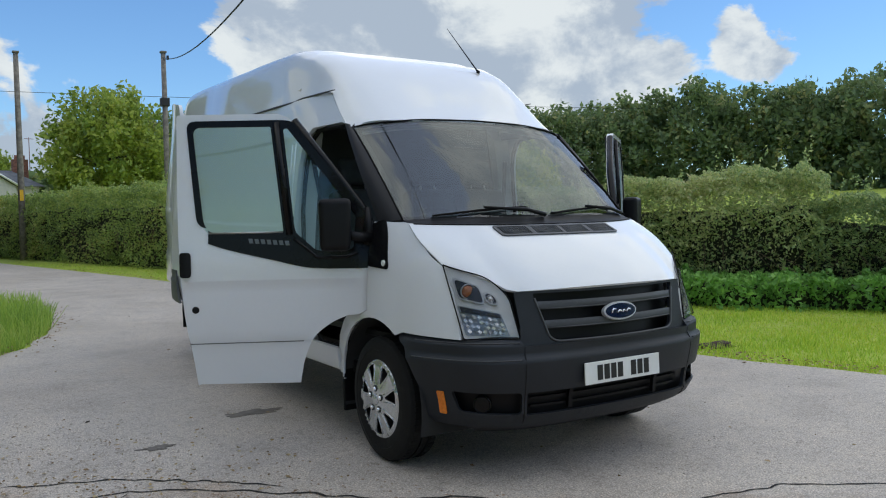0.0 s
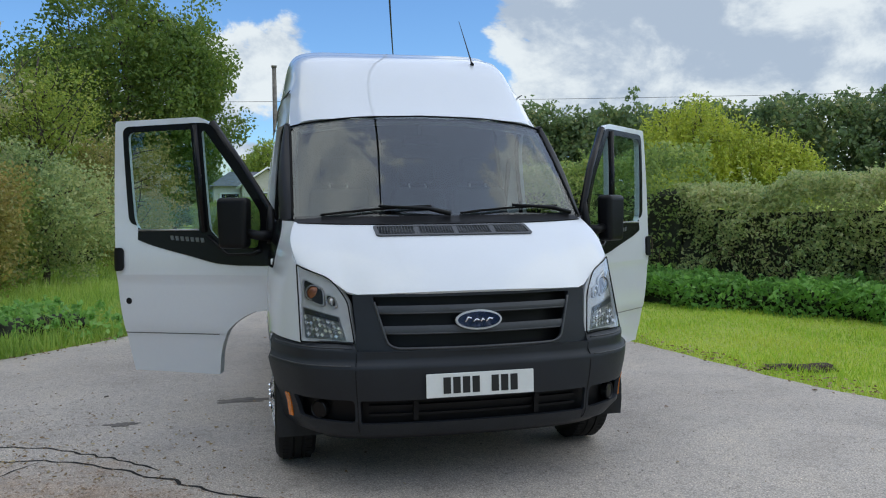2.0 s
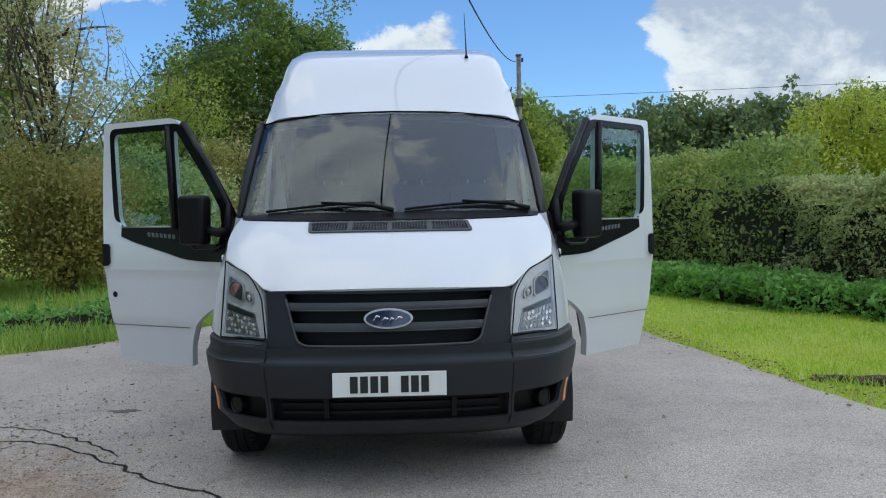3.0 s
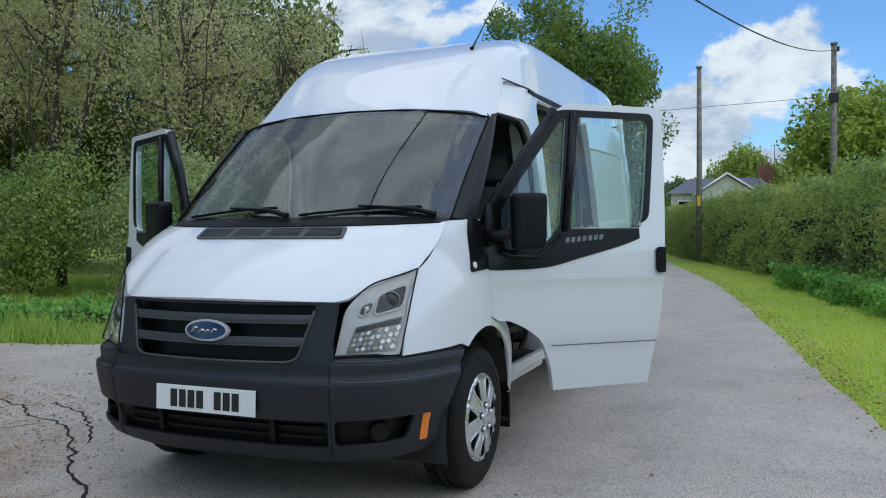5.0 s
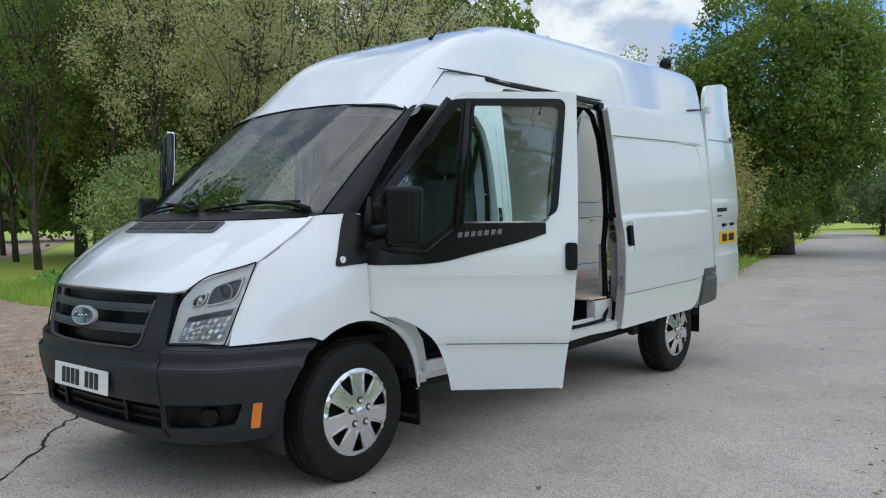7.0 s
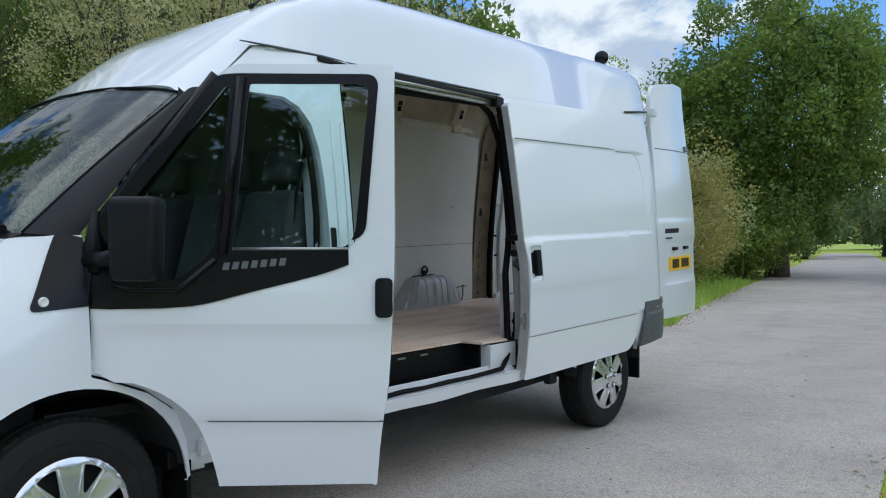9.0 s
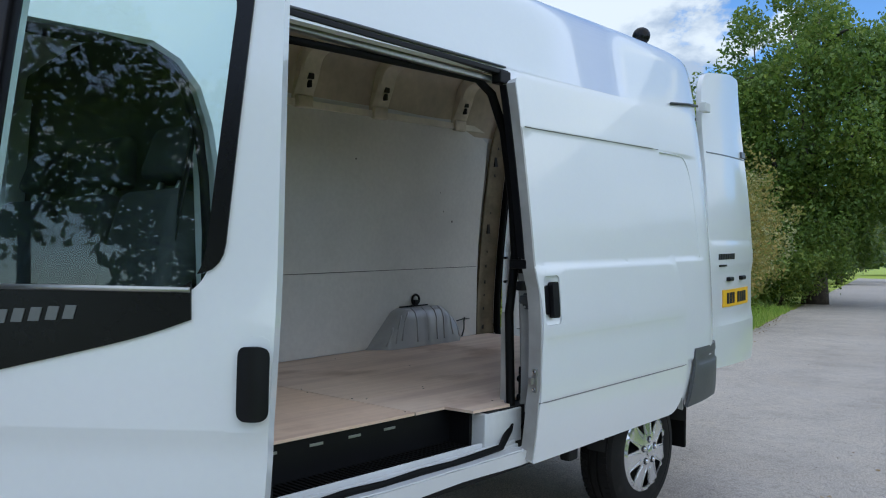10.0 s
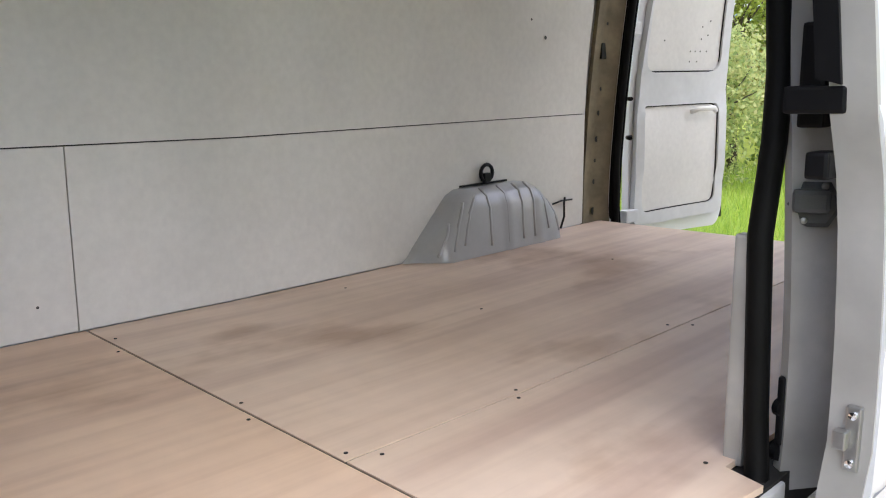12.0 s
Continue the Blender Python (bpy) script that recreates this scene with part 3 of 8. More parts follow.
def bonnet_at(x, t):
    a = abs(x)
    y0, z0, y1, z1 = BFY(a), BFZ(a), BRY(a), BRZ(a)
    k = a / 0.815
    side = x * (1 + 0.030 * math.sin(math.pi * min(max(t, 0.0), 1.0)))
    bulge = 0.016 * (1 - k ** 4) + 0.008
    return (side, y0 + (y1 - y0) * t, z0 + (z1 - z0) * t + bulge * math.sin(math.pi * max(t, 0.0) ** 0.8))


def bonnet():
    L = [(-0.8185, 0), (0.8185, 0), (0.816, 1), (-0.816, 1)]
    bm = sheet([(x, t) for x, t in L], bonnet_at, 0.014, 0.045, inward=(0, 0.3, -1))
    b = part("bonnet", bm, WHITE, van, "white bonnet", smooth=False)
    # air slot: black frame, dark mesh and dividers
    def top(x, t, up=0.004):
        p = bonnet_at(x, t)
        return (p[0], p[1] - 0.5 * up, p[2] + up)
    slot = rounded([(-0.405, 0.755), (0.415, 0.755), (0.400, 0.950), (-0.42, 0.950)], 0.03)
    hole = rounded([(-0.388, 0.780), (0.398, 0.780), (0.384, 0.925), (-0.402, 0.925)], 0.02)
    part("vent_frame", sheet(slot, lambda x, t: top(x, t, 0.007), 0.009, 0.03, [hole], inward=(0, 0.3, -1)), VENT, b)
    part("vent_backing", sheet(hole, lambda x, t: top(x, t, 0.002), 0.002, 0.05, inward=(0, 0.3, -1)), BLACK, b)
    for x in (-0.2, 0.0, 0.2):
        part("vent_rib", sheet([(x - 0.012, 0.77), (x + 0.012, 0.77), (x + 0.012, 0.935), (x - 0.012, 0.935)], lambda a, t: top(a, t, 0.006), 0.005, 0.03, inward=(0, 0.3, -1)), VENT, b)
    bm = bmesh.new()
    for i in range(54):
        x = -0.392 + i * 0.0148
        p, q = top(x, 0.782, 0.0045), top(x, 0.923, 0.0045)
        tube(bm, [p, q], 0.0026, 4)
    for t in (0.80, 0.822, 0.844, 0.866, 0.888, 0.91):
        tube(bm, [top(x, t, 0.0045) for x in np.linspace(-0.39, 0.385, 12)], 0.0026, 4)
    tagged(part("vent_mesh", bm, GRILLE, b), kind="stuff")


bonnet()

# windscreen, its black surround and the pillars
WBY, WTY = table([0, 0.4, 0.7, 0.83], [-0.285, -0.245, -0.165, -0.10]), table([0, 0.4, 0.7, 0.80], [0.395, 0.415, 0.468, 0.515])
WTZ = table([0, 0.4, 0.7, 0.80], [1.945, 1.935, 1.905, 1.885])


def screen_at(k, t, out=0.0):
    xb, xt = k * 0.822, k * 0.803
    yb, yt = WBY(abs(xb)), WTY(abs(xt))
    b, q = Vector((xb, yb, 1.325)), Vector((xt, yt, WTZ(abs(xt))))
    p = b.lerp(q, t)
    n = Vector((0, -0.66, 0.75))
    return p + n * (0.022 * math.sin(math.pi * min(max(t, 0), 1)) * (1 - 0.5 * k * k) + out)


glass_ob = part("windscreen", sheet([(-1, 0), (1, 0), (1, 1), (-1, 1)], screen_at, 0.005, 0.07, inward=(0, 1, -0.8)), SCREEN_GLASS, van, "raked windscreen reflecting sky and cables")
glass_ob.visible_shadow = False
band = [(-1.0, 0.0), (1.0, 0.0), (1.0, 1.0), (-1.0, 1.0)]
inner = rounded([(-0.955, 0.025), (0.955, 0.025), (0.955, 0.965), (-0.955, 0.965)], 0.04)
part("screen_border", sheet(band, lambda k, t: screen_at(k, t, -0.008), 0.003, 0.07, [inner], inward=(0, 1, -0.8)), GLOSSBLACK, van)
bm = bmesh.new()
tube(bm, [screen_at(k, 1.005, 0.003) for k in np.linspace(-1, 1, 25)], 0.006, 6)
for k in (-1.0, 1.0):
    tube(bm, [screen_at(k, t, 0.003) for t in np.linspace(0, 1, 13)], 0.006, 6)
part("screen_seal", bm, RUBBER, van)


def pillar(s):
    def at(t, w):
        a = Vector(screen_at(s, t, 0.002)) + Vector((s * 0.004, 0, 0))
        b = Vector((s * 0.885, 0.045, 1.30)).lerp(Vector((s * 0.832, 0.570, 1.918)), t)
        b += Vector((s * 0.022, -0.015, 0.01)) * math.sin(math.pi * min(max(t, 0), 1))
        p = a.lerp(b, w)
        return p + Vector((s * 0.5, -0.6, 0.3)) * 0.018 * math.sin(math.pi * min(max(w, 0), 1))
    part("screen_pillar", sheet([(0, 0), (1, 0), (1, 1), (0, 1)], at, 0.03, 0.08, rows=(0.25, 0.5, 0.75), inward=(-s, 0.6, 0)), PILLAR, van, "black windscreen pillar trim")


sides(pillar)


def cowl():
    def at(k, t):
        x = k * 0.798
        a = Vector((x, BRY(min(abs(x), 0.815)) - 0.012, BRZ(min(abs(x), 0.815)) + 0.0))
        b = Vector(screen_at(k, 0.03, -0.004))
        return a.lerp(b, t) + Vector((0, 0, -0.012 * math.sin(math.pi * min(max(t, 0), 1))))
    c = part("cowl", sheet([(-1, 0), (1, 0), (1, 1), (-1, 1)], at, 0.01, 0.06, rows=(0.3, 0.6), inward=(0, 0, -1)), BLACK, van, "black cowl below the windscreen")
    # two wipers resting low on the glass
    for k0, k1 in ((0.0, -0.82), (0.93, 0.09)):
        root = Vector(at(k0 * 0.98 + 0.02, 0.75)) + Vector((0, 0, 0.02))
        bm = bmesh.new()
        mid = Vector(screen_at(k0 * 0.45 + k1 * 0.55, 0.062, 0.028))
        tube(bm, [root, root.lerp(mid, 0.3) + Vector((0, 0, 0.015)), mid], [0.014, 0.011, 0.007], 8)
        arm = part("wiper", bm, BLACK, van, "black windscreen wiper", smooth=False)
        bm = bmesh.new()
        tube(bm, [Vector(screen_at(k0 + (k1 - k0) * q, 0.078 - 0.062 * q + 0.012 * math.sin(math.pi * q), 0.012)) for q in np.linspace(0.12, 1.0, 14)], 0.0075, 6)
        part("wiper_blade", bm, RUBBER, arm)


cowl()

# front bumper: plan curve from the middle to the wheel arch, profile in z
BP = spline([(0, -0.905), (0.26, -0.897), (0.50, -0.868), (0.68, -0.805), (0.80, -0.715), (0.882, -0.575), (0.935, -0.44), (0.958, -0.32), (0.965, -0.18)], 10)
BS = [0.0]
for a, b in zip(BP, BP[1:]):
    BS.append(BS[-1] + (b - a).length)
BPX, BPY = table(BS, [p.x for p in BP]), table(BS, [p.y for p in BP])
BPROF = table([0.24, 0.285, 0.31, 0.34, 0.36, 0.44, 0.50, 0.56, 0.636, 0.648, 0.66, 0.70, 0.716, 0.728, 0.752], [-0.16, -0.105, -0.065, -0.035, -0.03, -0.022, -0.006, 0.006, 0.014, 0.004, -0.008, -0.006, -0.010, -0.026, -0.065])


def s_of_y(y):
    return BS[min(range(len(BP)), key=lambda i: abs(BP[i].y - y) if BP[i].x > 0.7 else 9)]


def bumper_at(s, z, out=0.0):
    a = abs(s)
    sg = 1 if s >= 0 else -1
    x, y = BPX(a), BPY(a)
    dx, dy = BPX(a + 0.01) - BPX(a - 0.01), BPY(a + 0.01) - BPY(a - 0.01)
    n = Vector((dy, -dx)).normalized()
    d = BPROF(z) + out
    return (sg * (x + n.x * d), y + n.y * d, z)


def bumper():
    e = [(s_of_y(-math.sqrt(max(0.46 ** 2 - (z - 0.345) ** 2, 0.0)) if z > 0.345 else -0.47), z) for z in (0.30, 0.40, 0.50, 0.60, 0.68, 0.745)]
    half = [(0.0, 0.285), (0.5, 0.285), (0.95, 0.295)] + e + [(0.70, 0.748), (0.60, 0.745), (0.575, 0.705), (0.0, 0.705)]
    out = half + [(-a, b) for a, b in reversed(half[1:-1])]
    low = rounded([(-0.565, 0.362), (0.565, 0.362), (0.565, 0.475), (-0.565, 0.475)], 0.012)
    fog = lambda s: rounded([(s * 0.592, 0.368), (s * 0.93, 0.385), (s * 0.965, 0.485), (s * 0.592, 0.478)], 0.025)
    b = part("front_bumper", sheet(out, bumper_at, 0.02, 0.05, [low, fog(1), fog(-1)], rows=(0.624, 0.636, 0.648, 0.66, 0.675, 0.70, 0.716, 0.728), inward=(0, 1, 0)), BUMPER, van, "dark grey textured plastic front bumper")
    for s0, s1, name in ((-0.58, 0.58, "lower_intake"), (0.57, 0.99, "fog_recess"), (-0.99, -0.57, "fog_recess")):
        part(name, sheet([(s0, 0.345), (s1, 0.345), (s1, 0.495), (s0, 0.495)], lambda s, z: bumper_at(s, z, -0.055), 0.005, 0.06, inward=(0, 1, 0)), BLACK, b)
    for z in (0.398, 0.438):
        part("intake_slat", sheet([(-0.53, z - 0.006), (0.53, z - 0.006), (0.53, z + 0.006), (-0.53, z + 0.006)], lambda s, q: bumper_at(s, q, -0.036), 0.012, 0.05, inward=(0, 1, 0)), BLACK, b)
    for x in (-0.30, 0.30):
        part("intake_post", sheet([(x - 0.012, 0.372), (x + 0.012, 0.372), (x + 0.012, 0.470), (x - 0.012, 0.470)], lambda s, q: bumper_at(s, q, -0.016), 0.02, 0.03, inward=(0, 1, 0)), BLACK, b)
    for s in (1, -1):
        p = Vector(bumper_at(s * 0.80, 0.42, -0.03))
        dirn = (Vector(bumper_at(s * 0.80, 0.42, 0.05)) - p).normalized()
        lamp = part("fog_lamp", lathe([(-0.02, 0.045), (0.012, 0.045), (0.016, 0.040), (0.010, 0.036), (0.012, 0.0005)], 24), GLOSSBLACK, b, "round fog lamp")
        lamp.matrix_basis = Matrix.Translation(p) @ dirn.to_track_quat("X", "Z").to_matrix().to_4x4()
        # amber side marker
        q = Vector(bumper_at(s * s_of_y(-0.555), 0.42, 0.0))
        sec = s_of_y(-0.555)
        bm = sheet(rounded([(s * (sec - 0.026), 0.365), (s * (sec + 0.016), 0.365), (s * (sec + 0.026), 0.478), (s * (sec - 0.016), 0.478)], 0.006), lambda a, z: bumper_at(a, z, 0.005), 0.012, 0.02, inward=(-s, 0, 0))
        part("side_marker", bm, AMBER, van, "amber side reflector")
        bm = sheet([(s * 0.576, 0.30), (s * 0.580, 0.30), (s * 0.580, 0.70), (s * 0.576, 0.70)], lambda a, z: bumper_at(a, z, 0.001), 0.004, 0.03, inward=(0, 1, 0))
        part("bumper_joint", bm, BLACK, b)
    part("skid", sheet([(-0.9, 0.26), (0.9, 0.26), (0.9, 0.30), (-0.9, 0.30)], lambda s, z: bumper_at(s, z, -0.02), 0.02, 0.06, inward=(0, 1, 0)), BLACK, b)
    # lighter tubes that draw the highlight on the corner sections' moulded edge
    for s in (1, -1):
        for z, o, m in ((0.642, 0.001, VENT), (0.722, 0.001, GRILLE)):
            bm = bmesh.new()
            tube(bm, [bumper_at(s * q, z, o) for q in np.linspace(0.60, s_of_y(-0.40), 16)], 0.0035, 5)
            part("moulded_edge", bm, m, b)
    return b


bumper()

# grille panel
GY = table([0.69, 0.76, 0.84, 0.90, 0.975], [-0.912, -0.902, -0.888, -0.876, -0.868])


def grille_at(x, z, out=0.0):
    return (x, GY(z) + 0.30 * x * x - out, z)


def grille():
    out = [(-0.575, 0.70), (0.575, 0.70), (0.565, 0.80), (0.578, 0.962), (0.40, 0.966), (0, 0.968), (-0.40, 0.966), (-0.578, 0.962), (-0.565, 0.80)]
    hole = rounded([(-0.487, 0.953), (0.487, 0.953), (0.425, 0.735), (0.385, 0.716), (-0.385, 0.716), (-0.425, 0.735)], [0.01, 0.01, 0.03, 0.03, 0.03, 0.03])
    g = part("grille", sheet(out, grille_at, 0.02, 0.05, [hole], inward=(0, 1, 0)), BUMPER, van, "dark grey grille with three bars")
    part("grille_back", sheet([(-0.52, 0.70), (0.52, 0.70), (0.52, 0.97), (-0.52, 0.97)], lambda x, z: grille_at(x, z, -0.075), 0.004, 0.08, inward=(0, 1, 0)), BLACK, g)
    lip = [grille_at(p[0], p[1], 0.002) for p in resample(rounded([(-0.480, 0.93), (-0.425, 0.735), (-0.385, 0.716), (0.385, 0.716), (0.425, 0.735), (0.480, 0.93)], [0, 0.03, 0.03, 0.03, 0.03, 0]), 0.05, False)]
    bm = bmesh.new()
    tube(bm, lip, 0.006, 6)
    part("grille_lip", bm, VENT, g)
    for z, w, th in ((0.893, 0.468, 0.019), (0.800, 0.441, 0.019)):
        bm = sheet(rounded([(-w, z - th), (w, z - th), (w, z + th), (-w, z + th)], 0.004), lambda x, q: grille_at(x, q, -0.006 + 0.008 * math.cos((q - z) / th * 1.3)), 0.03, 0.04, rows=(z - th * 0.5, z, z + th * 0.5), inward=(0, 1, 0))
        bar = part("grille_bar", bm, GRILLE, g)
        bm = bmesh.new()
        tube(bm, [grille_at(x, z - th + 0.003, 0.003) for x in np.linspace(-w + 0.02, w - 0.02, 13)], 0.0035, 5)
        part("bar_lip", bm, VENT, bar)
    # oval badge: plain shapes only
    oval = lambda a, b: [Vector((a * math.cos(2 * math.pi * i / 36), 0.842 + b * math.sin(2 * math.pi * i / 36))) for i in range(36)]
    bd = part("badge", sheet(oval(0.112, 0.046), lambda x, z: grille_at(x, z, 0.020), 0.022, 0.03, inward=(0, 1, 0)), SILVER, van, "blue oval badge with a chrome rim")
    part("badge_face", sheet(oval(0.102, 0.037), lambda x, z: grille_at(x, z, 0.024), 0.006, 0.03, inward=(0, 1, 0)), BADGE, bd)
    bm = bmesh.new()
    for x0, x1, dz in ((-0.068, -0.038, 0.012), (-0.030, 0.0, 0.002), (0.006, 0.024, 0.002), (0.032, 0.064, 0.006)):
        tube(bm, [grille_at(x0, 0.834, 0.027), grille_at((x0 + x1) / 2, 0.843 + dz, 0.027), grille_at(x1, 0.838 + dz, 0.027)], 0.0045, 6)
    part("badge_strokes", bm, CHROME, bd)


grille()


MIRRORED = M("reflector_bowl", (0.30, 0.30, 0.30), rough=0.3, metal=0.7, var=0.15, scale=60)
LAMPDARK = M("lamp_pocket", (0.045, 0.047, 0.05), rough=0.3, metal=0.5, var=0.1, scale=30)
BEZEL = M("lamp_bezel", (0.42, 0.42, 0.41), rough=0.3, metal=0.4, var=0.05)
FACET = M("reflector_facet", (0.66, 0.65, 0.62), rough=0.22, metal=0.5, var=0.05, scale=40)
AMBERGLASS = M("amber_bulb_lens", (0.30, 0.12, 0.06), rough=0.12, metal=0.4, var=0.1, scale=50)


# headlights: a curved quadrilateral under a clear lens
def headlight(s):
    A, B, C, D = (Vector(p) for p in ((0.590, -0.752, 0.968), (0.818, -0.497, 1.098), (0.812, -0.668, 0.742), (0.572, -0.806, 0.738)))

    def at(u, v, out=0.0):
        p = (D.lerp(C, u)).lerp(A.lerp(B, u), v)
        p = p + Vector((0.35, -0.9, 0.12)) * (0.018 * math.sin(math.pi * min(max(u, 0), 1)) * math.sin(math.pi * min(max(v * 0.8 + 0.1, 0), 1)) + out)
        return Vector((s * p.x, p.y, p.z))

    lens = rounded([(0.0, 0.0), (1.0, 0.0), (1.0, 1.0), (0.86, 1.0), (0.30, 1.09), (0.04, 0.86)], [0.05, 0.03, 0.02, 0.06, 0.25, 0.15], 6)
    h = part("headlight", sheet(lens, lambda u, v: at(u, v, -0.012), 0.03, 0.12, inward=(0, 1, 0)), SILVER, van, "clear headlight with silver reflectors and two lamp pockets")
    # lower reflector: dark pocket with bright facets; two lamps above
    def pane(name, poly, out, m, r=0.05, thick=0.006):
        return part(name, sheet(rounded(poly, r), lambda u, v: at(u, v, out), thick, 0.06, inward=(0, 1, 0)), m, h)

    # lower pocket: a bright fluted bowl with a dark strip across its top
    pane("reflector", [(0.16, 0.05), (0.93, 0.05), (0.94, 0.46), (0.24, 0.46)], -0.008, MIRRORED, 0.03)
    pane("reflector_brow", [(0.25, 0.37), (0.90, 0.37), (0.91, 0.445), (0.27, 0.445)], -0.003, LAMPDARK, 0.01)
    tilt = random.Random(5)
    for i in range(8):
        for k in range(4):
            u0, v0 = 0.20 + 0.087 * i + 0.012 * k, 0.075 + 0.073 * k
            lu, lv = tilt.uniform(-0.35, 0.35), tilt.uniform(-0.45, 0.35)
            part("reflector_facet", sheet([(u0, v0 + 0.033), (u0 + 0.041, v0), (u0 + 0.082, v0 + 0.033), (u0 + 0.041, v0 + 0.068)], lambda u, v: at(u, v, -0.002 + 0.12 * lu * (u - u0 - 0.04) + 0.12 * lv * (v - v0 - 0.03)), 0.003, 0.2, inward=(0, 1, 0)), MIRRORED if (i + 2 * k) % 3 == 0 else FACET, h)
    pane("reflector_fin", [(0.30, 0.20), (0.62, 0.27), (0.62, 0.285), (0.30, 0.215)], 0.0, FACET, 0.0)
    for name, u0, u1, v0, v1, big in (("main_lamp", 0.47, 0.90, 0.555, 0.865, 1), ("side_lamp", 0.24, 0.45, 0.60, 0.80, 0)):
        c, d = 0.022, 0.022
        rim = rounded([(u0, v0), (u1, v0), (u1 + 0.01, v1), (u0 + 0.02, v1)], 0.09)
        hole = rounded([(u0 + c, v0 + d), (u1 - c, v0 + d), (u1 - c + 0.01, v1 - d), (u0 + c + 0.02, v1 - d)], 0.075)
        part("lamp_bezel", sheet(rim, lambda u, v: at(u, v, 0.003), 0.010, 0.07, [hole], inward=(0, 1, 0)), BEZEL, h)
        lm = pane(name, [(u0 + 0.01, v0 + 0.01), (u1 - 0.01, v0 + 0.01), (u1, v1 - 0.01), (u0 + 0.03, v1 - 0.01)], -0.006, LAMPDARK, 0.05)
        mu, mv = (u0 + u1) / 2 + 0.01, (v0 + v1) / 2
        face = (at(mu, mv, 0.05) - at(mu, mv, 0.0)).normalized().to_track_quat("X", "Z").to_matrix().to_4x4()
        R = 0.039 if big else 0.019
        ring = part("lamp_ring", lathe([(-0.004, R), (0.004, R), (0.005, R * 0.88), (-0.004, R * 0.80)], 28), MIRRORED, lm, smooth=True)
        ring.matrix_basis = Matrix.Translation(at(mu, mv, -0.004)) @ face
        eye = part("lamp_eye", lathe([(-0.003, R * 0.82), (0.002, R * 0.66), (0.006, R * 0.35), (0.0075, 0.0004)], 24), AMBERGLASS if big and s < 0 else FACET if not big else LAMPDARK, lm, smooth=True)
        eye.matrix_basis = ring.matrix_basis.copy()
        if not big:
            pane("lamp_fin", [(mu - 0.02, v0 + 0.03), (mu - 0.005, v0 + 0.03), (mu - 0.005, v1 - 0.03), (mu - 0.02, v1 - 0.03)], 0.0, SILVER, 0.0)
    g = part("lens", sheet(lens, lambda u, v: at(u, v, 0.012), 0.003, 0.10, inward=(0, 1, 0)), LAMP_GLASS, h)
    g.visible_shadow = False
    bm = bmesh.new()
    lp = [at(p[0], p[1], 0.010) for p in lens]
    tube(bm, lp + [lp[0]], 0.0035, 5)
    part("lens_seal", bm, RUBBER, h)


sides(headlight)


def bars(parent, mat, at, x0, x1, h, n, gaps=(), name="lettering_bar", depth=0.002):
    """Plain bars that stand for writing."""
    w = (x1 - x0) / n
    for i in range(n):
        if i in gaps:
            continue
        a, b = x0 + i * w + w * 0.12, x0 + (i + 1) * w - w * 0.12
        part(name, sheet([(a, -h / 2), (b, -h / 2), (b, h / 2), (a, h / 2)], at, depth, 0.2), mat, parent)


def number_plate(mat, m, name):
    pl = part("number_plate", boxed((-0.26, -0.004, -0.0555), (0.26, 0.004, 0.0555), 0.003), mat, van, name)
    pl.matrix_basis = m
    bars(pl, INK, lambda x, z: (x, -0.0065, z), -0.185, 0.185, 0.076, 8, (4,))
    return pl


number_plate(PLATE_W, pose(0, -0.920, 0.543, -2), "white front number plate with dark bars")


# ---- cab doors, hung at the front and swung out ----
HX, HY = 0.93, 0.066


